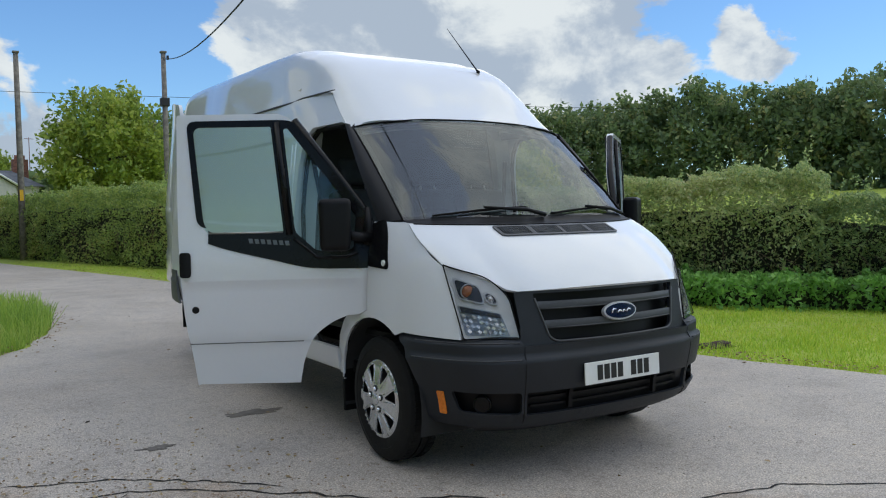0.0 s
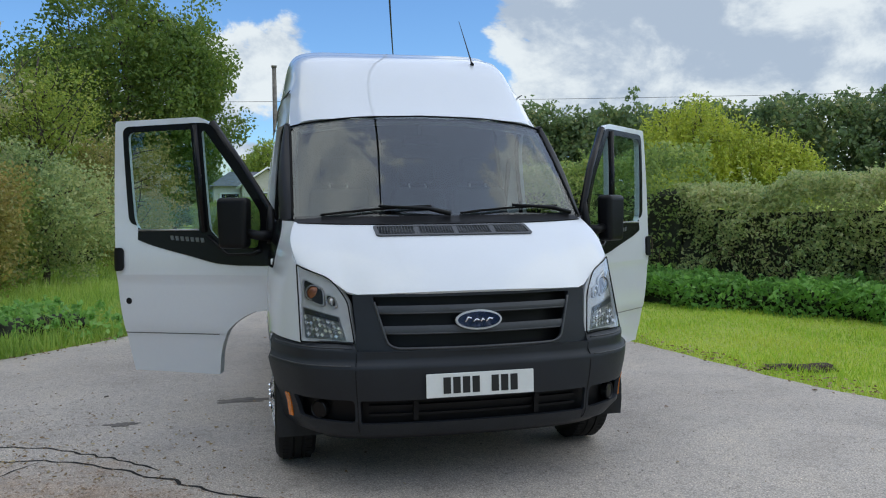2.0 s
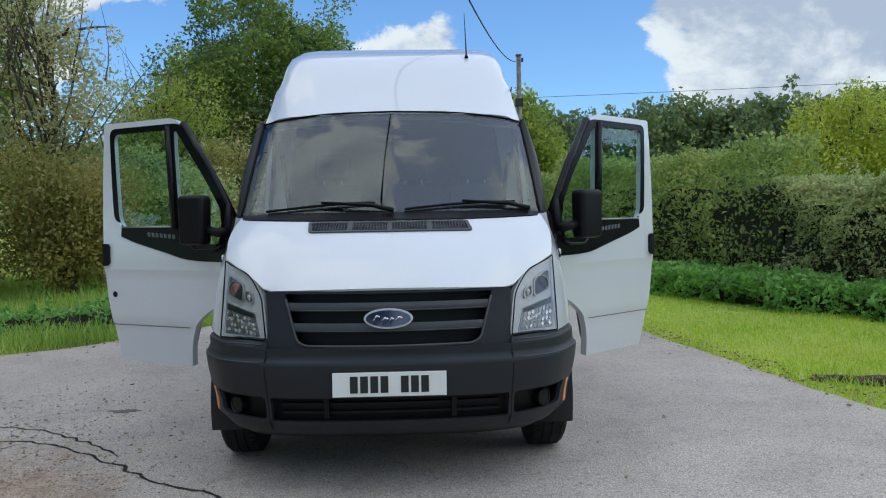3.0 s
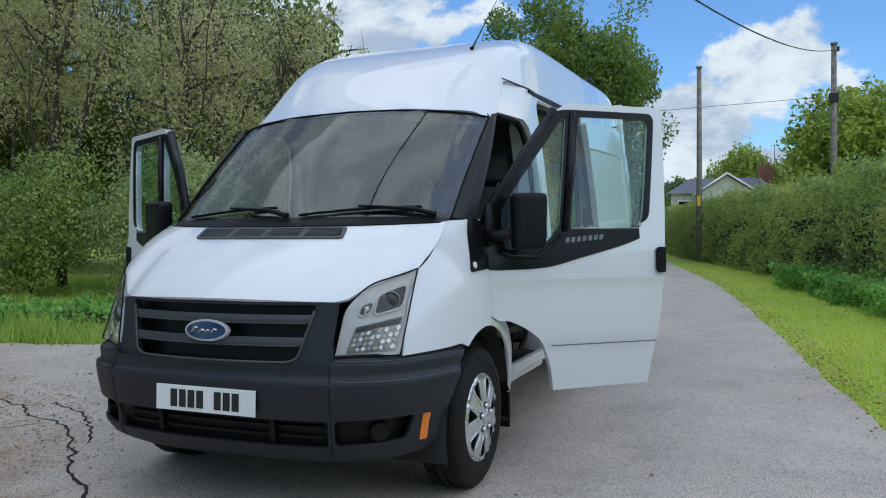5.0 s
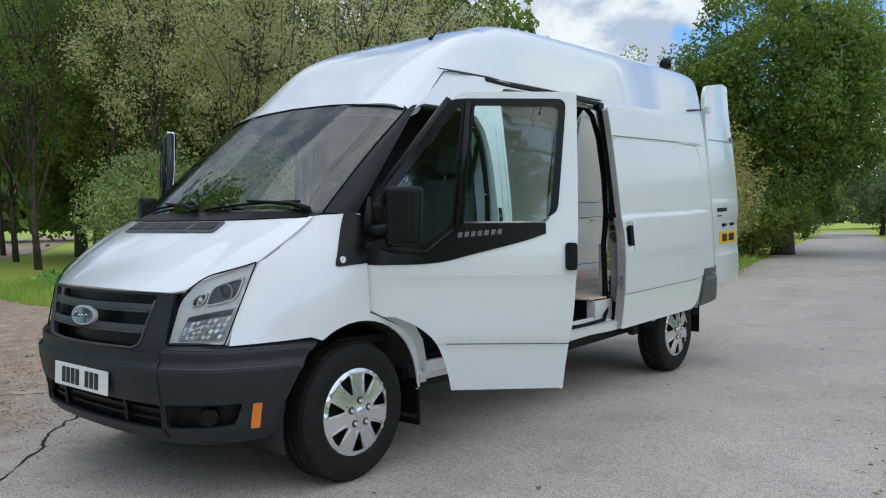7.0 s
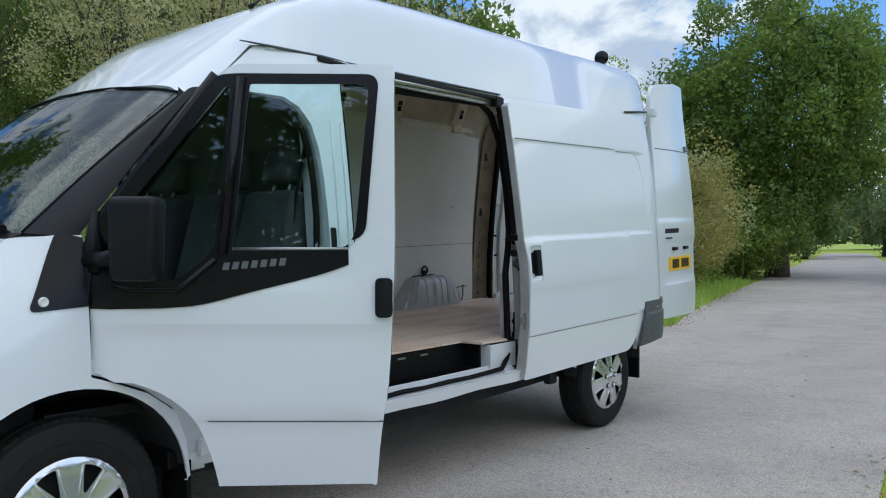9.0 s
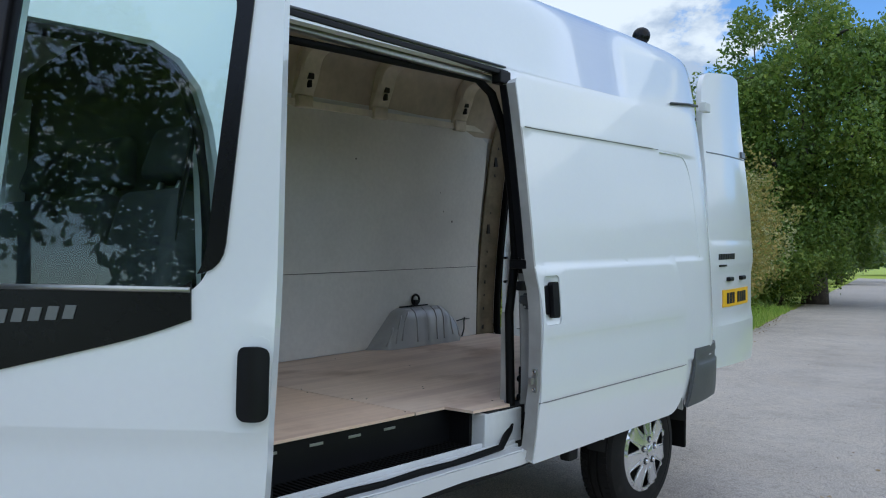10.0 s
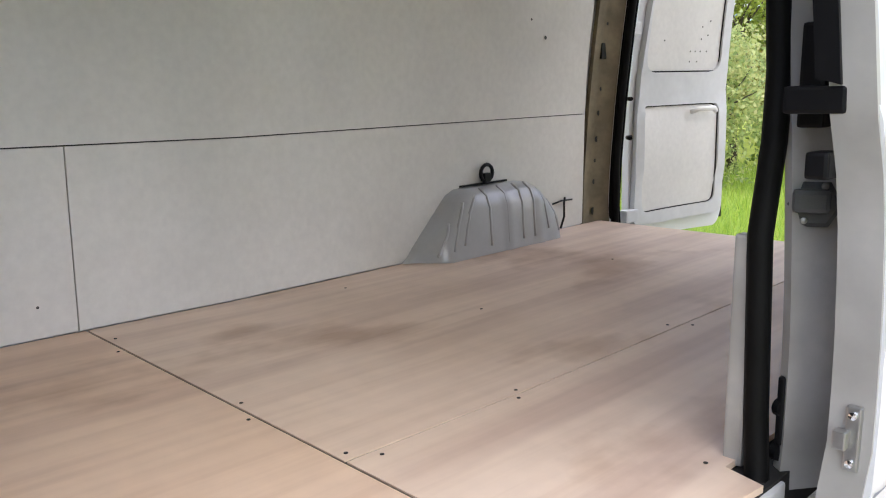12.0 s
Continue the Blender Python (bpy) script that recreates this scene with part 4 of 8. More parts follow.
def cab_door(s, swing):
    def at(u, z, out=0.0):
        x = wing_x(u + HY, min(z, 1.31)) if z < 1.31 and u < 0.10 else SX0(z)
        x = min(x, SX0(z))
        x -= 0.006 * (1 - sstep(0.655, 0.667, z))
        x += 0.008 * sstep(0.985, 1.005, z) * (1 - sstep(1.06, 1.3, z))
        return (s * (x - HX - 0.018 - 0.040 * sstep(-0.03, 0.25, u) + 0.060 * (z - 1.15) + out), u, z)

    skin = [(-0.02, 0.85), (0.06, 0.805)] + spline([(0.12, 0.80), (0.22, 0.755), (0.315, 0.675), (0.37, 0.55), (0.398, 0.415)], 5)
    skin += rounded([(0.965, 0.412), (0.982, 0.60), (1.015, 0.80), (1.036, 1.2), (1.032, 1.92), (0.475, 1.925), (0.41, 1.893), (0.014, 1.368), (-0.03, 1.28)], [0.02, 0.1, 0.2, 0.2, 0.018, 0.03, 0.1, 0.1, 0.03])
    # the window openings
    main = rounded([(0.452, 1.262), (0.875, 1.262), (0.912, 1.32), (0.962, 1.862), (0.512, 1.866)], [0.012, 0.04, 0.06, 0.05, 0.012])
    quarter = rounded([(0.065, 1.155), (0.29, 1.15), (0.415, 1.262), (0.470, 1.855), (0.44, 1.862), (0.05, 1.37)], [0.03, 0.03, 0.03, 0.012, 0.02, 0.04])
    bm = sheet(skin, at, 0.045, 0.07, [main, quarter], rows=(0.655, 0.667, 0.985, 1.005), inward=(-s, 0, 0))
    d = part("cab_door", bm, WHITE, van, "white cab door swung wide open, black window trim")
    d.matrix_basis = pose(s * (HX + (0.018 if s > 0 else 0.005)), HY + 0.018, 0, 0, 0, -s * swing)
    # black trim round the windows and along the waist
    low = [(-0.02, 1.065), (0.05, 1.062)] + spline([(0.22, 1.062), (0.36, 1.075), (0.52, 1.115), (0.76, 1.175), (0.875, 1.214)], 5)
    trim = low + rounded([(0.932, 1.30), (0.980, 1.885), (0.475, 1.890), (0.405, 1.885), (0.012, 1.366), (-0.030, 1.275)], [0.06, 0.05, 0.02, 0.04, 0.05, 0.02])
    mh = rounded([(0.466, 1.274), (0.868, 1.274), (0.898, 1.325), (0.946, 1.850), (0.524, 1.853)], [0.01, 0.035, 0.055, 0.045, 0.01])
    qh = rounded([(0.085, 1.165), (0.285, 1.162), (0.404, 1.270), (0.456, 1.838), (0.436, 1.845), (0.065, 1.365)], [0.025, 0.03, 0.03, 0.01, 0.015, 0.03])
    tr = part("window_trim", sheet(trim, lambda u, z: at(u, z, 0.005), 0.007, 0.06, [mh, qh], inward=(-s, 0, 0)), GLOSSBLACK, d, "gloss black window surround")
    for name, loop in (("door_glass", main), ("quarter_glass", quarter)):
        g = part(name, sheet(loop, lambda u, z: at(u, z, -0.012), 0.004, 0.08, inward=(-s, 0, 0)), DOOR_GLASS, d, "tinted door window")
        g.visible_shadow = False
    bm = bmesh.new()
    tube(bm, [at(0.432, 1.255, 0.006), at(0.462, 1.56, 0.006), at(0.494, 1.875, 0.006)], 0.019, 8)
    part("window_divider", bm, GLOSSBLACK, d)
    bm = bmesh.new()
    tube(bm, [at(0.468, 1.270, 0.004), at(0.872, 1.270, 0.004)], 0.006, 6)
    part("waist_strip", bm, METAL, d)
    bm = bmesh.new()
    tube(bm, [at(0.06, 1.150, 0.010), at(0.12, 1.128, 0.012), at(0.28, 1.125, 0.012), at(0.41, 1.235, 0.010)], 0.010, 6)
    part("mirror_gusset", bm, GLOSSBLACK, d)
    bm = bmesh.new()
    tube(bm, [at(-0.012, 1.29, -0.018), at(0.004, 1.362, -0.018), at(0.20, 1.625, -0.018), at(0.40, 1.888, -0.018)], 0.024, 8)
    part("frame_edge", bm, GLOSSBLACK, d)
    # plain bars for the name along the waist
    n, x0, x1 = 7, 0.43, 0.66
    for i in range(n):
        a = x0 + (x1 - x0) * (i + 0.1) / n
        b = x0 + (x1 - x0) * (i + 0.74) / n
        lean = 0.006
        loop = [(a, 1.196 + 0.018 * i / n), (b, 1.196 + 0.018 * i / n), (b + lean, 1.222 + 0.018 * i / n), (a + lean, 1.222 + 0.018 * i / n)]
        part("lettering_bar", sheet(loop, lambda u, z: at(u, z, 0.0075), 0.003, 0.1, inward=(-s, 0, 0)), LETTER_AND_SHADE, tr)
    # thin dark strip paints the shade of the lower swage
    low = [(0.372, 0.6555), (0.992, 0.6555), (0.993, 0.6605), (0.370, 0.6605)]
    part("swage_line", sheet(low, lambda u, z: at(u, z, 0.0012), 0.004, 0.1, inward=(-s, 0, 0)), LETTER_AND_SHADE, d)
    # handle in its recess
    rec = rounded([(0.935, 1.005), (1.026, 1.005), (1.026, 1.185), (0.935, 1.185)], 0.02)
    part("handle_recess", sheet(rec, lambda u, z: at(u, z, 0.0008), 0.003, 0.03, inward=(-s, 0, 0)), WHITE, d)
    hd = rounded([(0.968, 1.03), (1.029, 1.03), (1.029, 1.168), (0.968, 1.168)], 0.02)
    part("handle", sheet(hd, lambda u, z: at(u, z, 0.014 + 0.012 * math.sin(math.pi * min(max((u - 0.968) / 0.061, 0), 1))), 0.02, 0.012, inward=(-s, 0, 0)), BLACK, d, "black pull handle")
    if s < 0:
        c = Vector(at(0.955, 0.850, 0.004))
        lk = part("lock", lathe([(0, 0.0005), (0.0, 0.016), (-0.004, 0.020), (-0.012, 0.020)], 20), BLACK, d, "round black lock barrel")
        lk.matrix_basis = Matrix.Translation(c) @ Matrix.Rotation(math.pi, 4, "Z")
    # inner card
    card = rounded([(0.05, 0.86), (0.30, 0.78), (0.42, 0.50), (0.93, 0.50), (1.0, 0.85), (1.01, 1.22), (0.05, 1.10)], 0.04)
    part("door_card", sheet(card, lambda u, z: at(u, z, -0.047), 0.03, 0.12, inward=(-s, 0, 0)), DASH, d)
    frame_in = [(0.03, 1.32), (0.46, 1.895), (1.0, 1.895), (1.0, 1.24)]
    bm = bmesh.new()
    tube(bm, [at(u, z, -0.05) for u, z in frame_in], 0.012, 6)
    part("door_seal", bm, RUBBER, d)
    # folded mirror: tall black head on an arm
    def mir(u, v, z):
        return Vector((s * v, u, z))
    bm = bmesh.new()
    vs = box(bm, (-0.088, -0.052, -0.142), (0.088, 0.052, 0.142), 0.034, seg=4)
    for v in vs:
        v.co.x *= 1 - 0.10 * (v.co.z / 0.142 < 0) * abs(v.co.z / 0.142)
    bmesh.ops.transform(bm, matrix=Matrix.Translation(mir(0.178, 0.085, 1.305)) @ Matrix.Rotation(math.radians(90 - s * 6), 4, "Z"), verts=bm.verts)
    part("mirror_head", bm, BLACK, d, "black wing mirror folded in", smooth=True, sharp=60)
    bm = bmesh.new()
    tube(bm, [mir(-0.01, 0.005, 1.235), mir(0.05, 0.055, 1.235), mir(0.115, 0.075, 1.25)], [0.034, 0.028, 0.026], 10)
    tube(bm, [mir(0.0, 0.0, 1.40), mir(-0.005, 0.008, 1.28), mir(0.0, 0.005, 1.19)], [0.012, 0.03, 0.022], 8)
    part("mirror_arm", bm, BLACK, d, smooth=False)
    return d


cab_door(1, 50)
cab_door(-1, 63)


# ---- sliding door, run back along the side ----
def sliding_door():
    def at(y, z, out=0.0):
        x = SX0(z) + 0.052 
        x -= 0.006 * sstep(1.300, 1.308, z) * (1 - sstep(1.898, 1.906, z))
        x -= 0.007 * (1 - sstep(0.725, 0.737, z))
        x += 0.006 * sstep(0.985, 1.01, z) * (1 - sstep(1.05, 1.3, z))
        return (x + out, y, z)
    out = rounded([(2.545, 0.475), (3.84, 0.475), (3.93, 0.60), (3.90, 1.0), (3.76, 1.5), (3.72, 2.12), (2.50, 2.12), (2.53, 1.3), (2.57, 1.15)], [0.01, 0.12, 0.1, 0.2, 0.2, 0.05, 0.04, 0.1, 0.1])
    hole = rounded([(2.585, 1.055), (2.70, 1.055), (2.70, 1.265), (2.585, 1.265)], 0.02)
    d = part("sliding_door", sheet(out, at, 0.055, 0.07, [hole], rows=(0.71, 0.725, 0.737, 0.75, 0.985, 1.01, 1.28, 1.300, 1.308, 1.33, 1.88, 1.898, 1.906, 1.925), inward=(-1, 0, 0)), WHITE, van, "white sliding side door run fully back")
    part("handle_recess", sheet(hole, lambda y, z: at(y, z, -0.008 - 0.010 * sstep(2.585, 2.61, y) * (1 - sstep(2.675, 2.70, y)) * sstep(1.055, 1.085, z) * (1 - sstep(1.235, 1.265, z))), 0.004, 0.015, inward=(-1, 0, 0)), WHITE, d)
    hd = rounded([(2.628, 1.085), (2.672, 1.085), (2.672, 1.24), (2.628, 1.24)], 0.014)
    part("handle", sheet(hd, lambda y, z: at(y, z, 0.014), 0.026, 0.012, inward=(-1, 0, 0)), BLACK, d, "black pull handle")
    part("handle_cup", sheet(rounded([(2.602, 1.10), (2.630, 1.10), (2.630, 1.225), (2.602, 1.225)], 0.01), lambda y, z: at(y, z, -0.008), 0.004, 0.02, inward=(-1, 0, 0)), BLACK, d)
    # dark strips stand in for the shade along both pressed lines
    part("swage_line", sheet([(2.53, 1.900), (3.72, 1.900), (3.72, 1.903), (2.53, 1.903)], lambda y, z: at(y, z, 0.0012), 0.004, 0.1, inward=(-1, 0, 0)), LETTER_AND_SHADE, d)
    part("swage_line", sheet([(2.55, 0.728), (3.91, 0.728), (3.91, 0.733), (2.55, 0.733)], lambda y, z: at(y, z, 0.0012), 0.004, 0.1, inward=(-1, 0, 0)), LETTER_AND_SHADE, d)
    # leading edge with latches and strikers
    lead = table([0.475, 1.10, 1.19, 1.28, 1.4, 2.12], [2.545, 2.566, 2.562, 2.536, 2.529, 2.502])
    edge = part("door_edge", sheet([(0.950, 0.49), (1.0125, 0.49), (1.0125, 2.09), (0.950, 2.09)], lambda x, z: (x + SX0(z) - 0.965 - 0.007 * (z < 0.73), lead(z) - 0.005, z), 0.012, 0.08, rows=(1.1, 1.19, 1.28, 1.4), inward=(0, 1, 0)), GRIMY_SHADED, d, "leading edge of the door, grimy and painted darker for shade")
    for z, x, w in ((1.315, 0.905, 0.045), (1.222, 0.915, 0.017)):
        part("latch", boxed((x - w, 2.525, z - 0.02), (x + w, 2.575, z + 0.02), 0.006), BLACK, d)
    part("edge_rail", sheet([(-0.03, 1.345), (0.004, 1.335), (0.004, 2.085), (-0.03, 2.085)], lambda x, z: (SX0(z) + x, lead(z) - 0.012, z), 0.03, 0.08, inward=(0, 1, 0)), BLACK, d)
    st = part("striker", boxed((0.976, 2.545, 0.775), (0.998, 2.56, 0.875), 0.003), METAL, d, "bright metal striker")
    for z in (0.788, 0.862):
        q = part("striker_screw", lathe([(0.006, 0.0004), (0.005, 0.006), (0, 0.007)], 10), CHROME, st)
        q.matrix_basis = pose(0.987, 2.545, z, 0, 0, -90)
    part("striker_tongue", boxed((0.964, 2.530, 0.81), (0.984, 2.55, 0.838), 0.003), METAL, st)
    bm = lathe([(-0.012, 0.0005), (-0.012, 0.040), (0.006, 0.042), (0.012, 0.034), (0.012, 0.0005)], 6)
    bf = part("buffer", bm, REARGREY, van, "grey rubber door buffer")
    bf.matrix_basis = pose(0.862, 2.665, 1.148, 0, 0, -62)
    nose = bmesh.new()
    box(nose, (0.010, -0.036, -0.012), (0.034, 0.020, 0.026), 0.008)
    part("buffer_nose", nose, REARGREY, bf)
    for dy, dz in ((0.012, 0.030), (-0.016, -0.026)):
        q = part("buffer_screw", lathe([(0.014, 0.0004), (0.013, 0.005), (0.009, 0.006)], 10), METAL, bf)
        q.location = (0.002, dy, dz)
    return d


sliding_door()


# ---- rear doors, open along the axis of the van ----
def rear_door(s, swing):
    tall = table([0.60, 1.0, 1.4, 1.9, 2.2, 2.55], [0.0, 0.0, 0.005, 0.05, 0.085, 0.17])

    def at(u, z, out=0.0):
        # u runs from the hinge towards the middle, when shut along -x
        y = 0.02 * math.sin(math.pi * min(max(u / 0.86, 0), 1)) - 0.10 * sstep(1.3, 2.6, z)
        y -= 0.006 * sstep(1.385, 1.40, z)
        y += 0.012 * sstep(0.86, 0.88, z) * (1 - sstep(1.20, 1.24, z)) * sstep(0.1, 0.14, u) * -1
        return (s * (-u - tall(z) * (1 - u / 0.86)), y + out, z)

    u0 = 0.0 if s > 0 else 0.075
    out = rounded([(u0, 0.60), (0.82, 0.58), (0.86, 0.66), (0.86, 2.545), (0.60, 2.555), (u0 + 0.06, 2.50), (u0, 2.42)], [0.02, 0.05, 0.05, 0.03, 0.1, 0.05, 0.1])
    d = part("rear_door", sheet(out, at, 0.035, 0.08, rows=(1.385, 1.40, 0.86, 0.88, 1.20, 1.24), inward=(0, -1, 0)), WHITE, van, "tall white rear door standing open")
    d.matrix_basis = pose(s * 0.848, TAIL + 0.035, 0) @ Matrix.Rotation(TAIL_RAKE, 4, "X") @ pose(0, 0, 0, 0, 0, s * -swing)
    # inside: pressed white frame with two grey cards
    part("inner_frame", sheet(rounded([(max(0.05, u0 + 0.01), 0.66), (0.82, 0.66), (0.82, 2.45), (u0 + 0.10, 2.42)], 0.05), lambda u, z: at(u, z, -0.036), 0.03, 0.1,
         [rounded([(0.15, 0.72), (0.76, 0.72), (0.76, 1.24), (0.15, 1.24)], 0.06), rounded([(0.15, 1.40), (0.76, 1.40), (0.76, 2.34), (0.17, 2.34)], 0.08)], inward=(0, -1, 0)), WHITE_IN, d)
    for lo, hi in (((0.14, 0.71), (0.77, 1.25)), ((0.14, 1.39), (0.77, 2.35))):
        part("inner_card", sheet(rounded([(lo[0], lo[1]), (hi[0], lo[1]), (hi[0], hi[1]), (lo[0], hi[1])], 0.06), lambda u, z: at(u, z, -0.045), 0.006, 0.12, inward=(0, -1, 0)), LINING, d, "grey hardboard door card")
        # dark tube drawn for the shade in the recess round the card
        bm = bmesh.new()
        ring = resample(rounded([(lo[0] + 0.012, lo[1] + 0.012), (hi[0] - 0.012, lo[1] + 0.012), (hi[0] - 0.012, hi[1] - 0.012), (lo[0] + 0.012, hi[1] - 0.012)], 0.055), 0.06)
        tube(bm, [at(p[0], p[1], -0.0525) for p in ring] + [at(ring[0][0], ring[0][1], -0.0525)], 0.004, 5)
        part("card_edge", bm, RUBBER, d)
    gp = bmesh.new()
    tube(gp, [at(0.52, 1.20, -0.07), at(0.56, 1.215, -0.095), at(0.68, 1.215, -0.095), at(0.72, 1.20, -0.07)], 0.013, 8)
    part("grab_handle", gp, PLATE_W, d)
    for z in (0.72, 1.60, 2.25):
        part("hinge", boxed((s * -0.06 - 0.045, -0.075, z - 0.03), (s * -0.06 + 0.045, -0.03, z + 0.03), 0.006), WHITE_IN, d)
    for z in (1.28, 1.10):
        bm = bmesh.new()
        tube(bm, [(s * 0.02, -0.12, z), (s * -0.03, -0.06, z), (s * -0.08, -0.04, z)], 0.01, 6)
        part("check_strap", bm, BLACK, d)
    bm = bmesh.new()
    for u, z in ((0.52, 1.50), (0.56, 1.50), (0.60, 1.50), (0.65, 1.50), (0.52, 1.45), (0.58, 1.45), (0.60, 1.56), (0.65, 1.58), (0.60, 1.62), (0.66, 1.65), (0.30, 1.55)):
        bmesh.ops.create_cone(bm, cap_ends=True, segments=8, radius1=0.004, radius2=0.004, depth=0.003, matrix=Matrix.Translation(at(u, z, -0.0515)) @ Matrix.Rotation(math.pi / 2, 4, "X"))
    tagged(part("screw_hole", bm, BLACK, d), kind="stuff")
    bm = bmesh.new()
    tube(bm, [at(p[0], p[1], -0.02) for p in resample([(0.865, 0.62), (0.865, 2.55)], 0.15, False)], 0.012, 6)
    part("edge_seal", bm, RUBBER, d)
    if s > 0:
        pl = part("number_plate", sheet([(0.22, 0.975), (0.74, 0.975), (0.74, 1.086), (0.22, 1.086)], lambda u, z: at(u, z, 0.006), 0.006, 0.2, inward=(0, -1, 0)), PLATE_Y, d, "yellow rear number plate with dark bars")
        for i in range(8):
            if i == 3:
                continue
            a = 0.28 + 0.05 * i
            part("plate_bar", sheet([(a + 0.004, 0.995), (a + 0.042, 0.995), (a + 0.042, 1.066), (a + 0.004, 1.066)], lambda u, z: at(u, z, 0.0085), 0.002, 0.2, inward=(0, -1, 0)), INK, pl)
        for u in (0.33, 0.58):
            q = part("plate_lamp", boxed((-0.04, -0.012, -0.014), (0.04, 0.018, 0.014), 0.008), BLACK, d)
            q.matrix_basis = Matrix.Translation(at(u, 1.155, 0.008))
        for i in range(7):
            a = 0.13 + 0.040 * i
            part("lettering_bar", sheet([(a, 1.285), (a + 0.030, 1.285), (a + 0.034, 1.322), (a + 0.004, 1.322)], lambda u, z: at(u, z, 0.004), 0.004, 0.2, inward=(0, -1, 0)), INK, d)
        part("lettering_line", sheet([(0.14, 1.240), (0.26, 1.240), (0.26, 1.252), (0.14, 1.252)], lambda u, z: at(u, z, 0.004), 0.004, 0.2, inward=(0, -1, 0)), INK, d)
        part("marker_lamp", sheet([(0.74, 1.985), (0.84, 1.985), (0.84, 2.025), (0.74, 2.025)], lambda u, z: at(u, z, 0.014), 0.016, 0.2, inward=(0, -1, 0)), LETTER_AND_SHADE, d, "small clear marker lamp")
        # dark strip drawn as the shade of a crease across the door
        part("door_crease", sheet([(0.04, 1.968), (0.84, 1.968), (0.84, 1.976), (0.04, 1.976)], lambda u, z: at(u, z, 0.002), 0.004, 0.1, inward=(0, -1, 0)), LETTER_AND_SHADE, d)
    return d


rear_door(1, 86)
rear_door(-1, 84)


# rear bumper corners
def rear_corner(s):
    pts = spline([(0.978, 3.98), (0.976, 4.22), (0.950, 4.42), (0.885, 4.56), (0.72, 4.65), (0.40, 4.69), (0.0, 4.70)], 6)
    L = [0.0]
    for a, b in zip(pts, pts[1:]):
        L.append(L[-1] + (b - a).length)
    fx, fy = table(L, [p.x for p in pts]), table(L, [p.y for p in pts])
    prof = table([0.40, 0.50, 0.66, 0.695, 0.71, 0.74, 0.755, 0.82], [-0.03, 0.0, 0.006, 0.006, -0.004, -0.004, 0.0, -0.006])

    def at(u, z):
        d = prof(z)
        return (s * (fx(u) + d), fy(u) + d * 0.5, z)
    end = L[-1]
    out = [(0.04, 0.475), (0.40, 0.49), (0.70, 0.46), (end - 0.001, 0.43), (end - 0.001, 0.62), (0.70, 0.62), (0.60, 0.795), (0.14, 0.795), (0.12, 0.70)]
    part("rear_bumper", sheet(out, at, 0.02, 0.06, rows=(0.695, 0.71, 0.74, 0.755), inward=(-s, -1, 0)), REARGREY, van, "grey rear bumper corner")


sides(rear_corner)


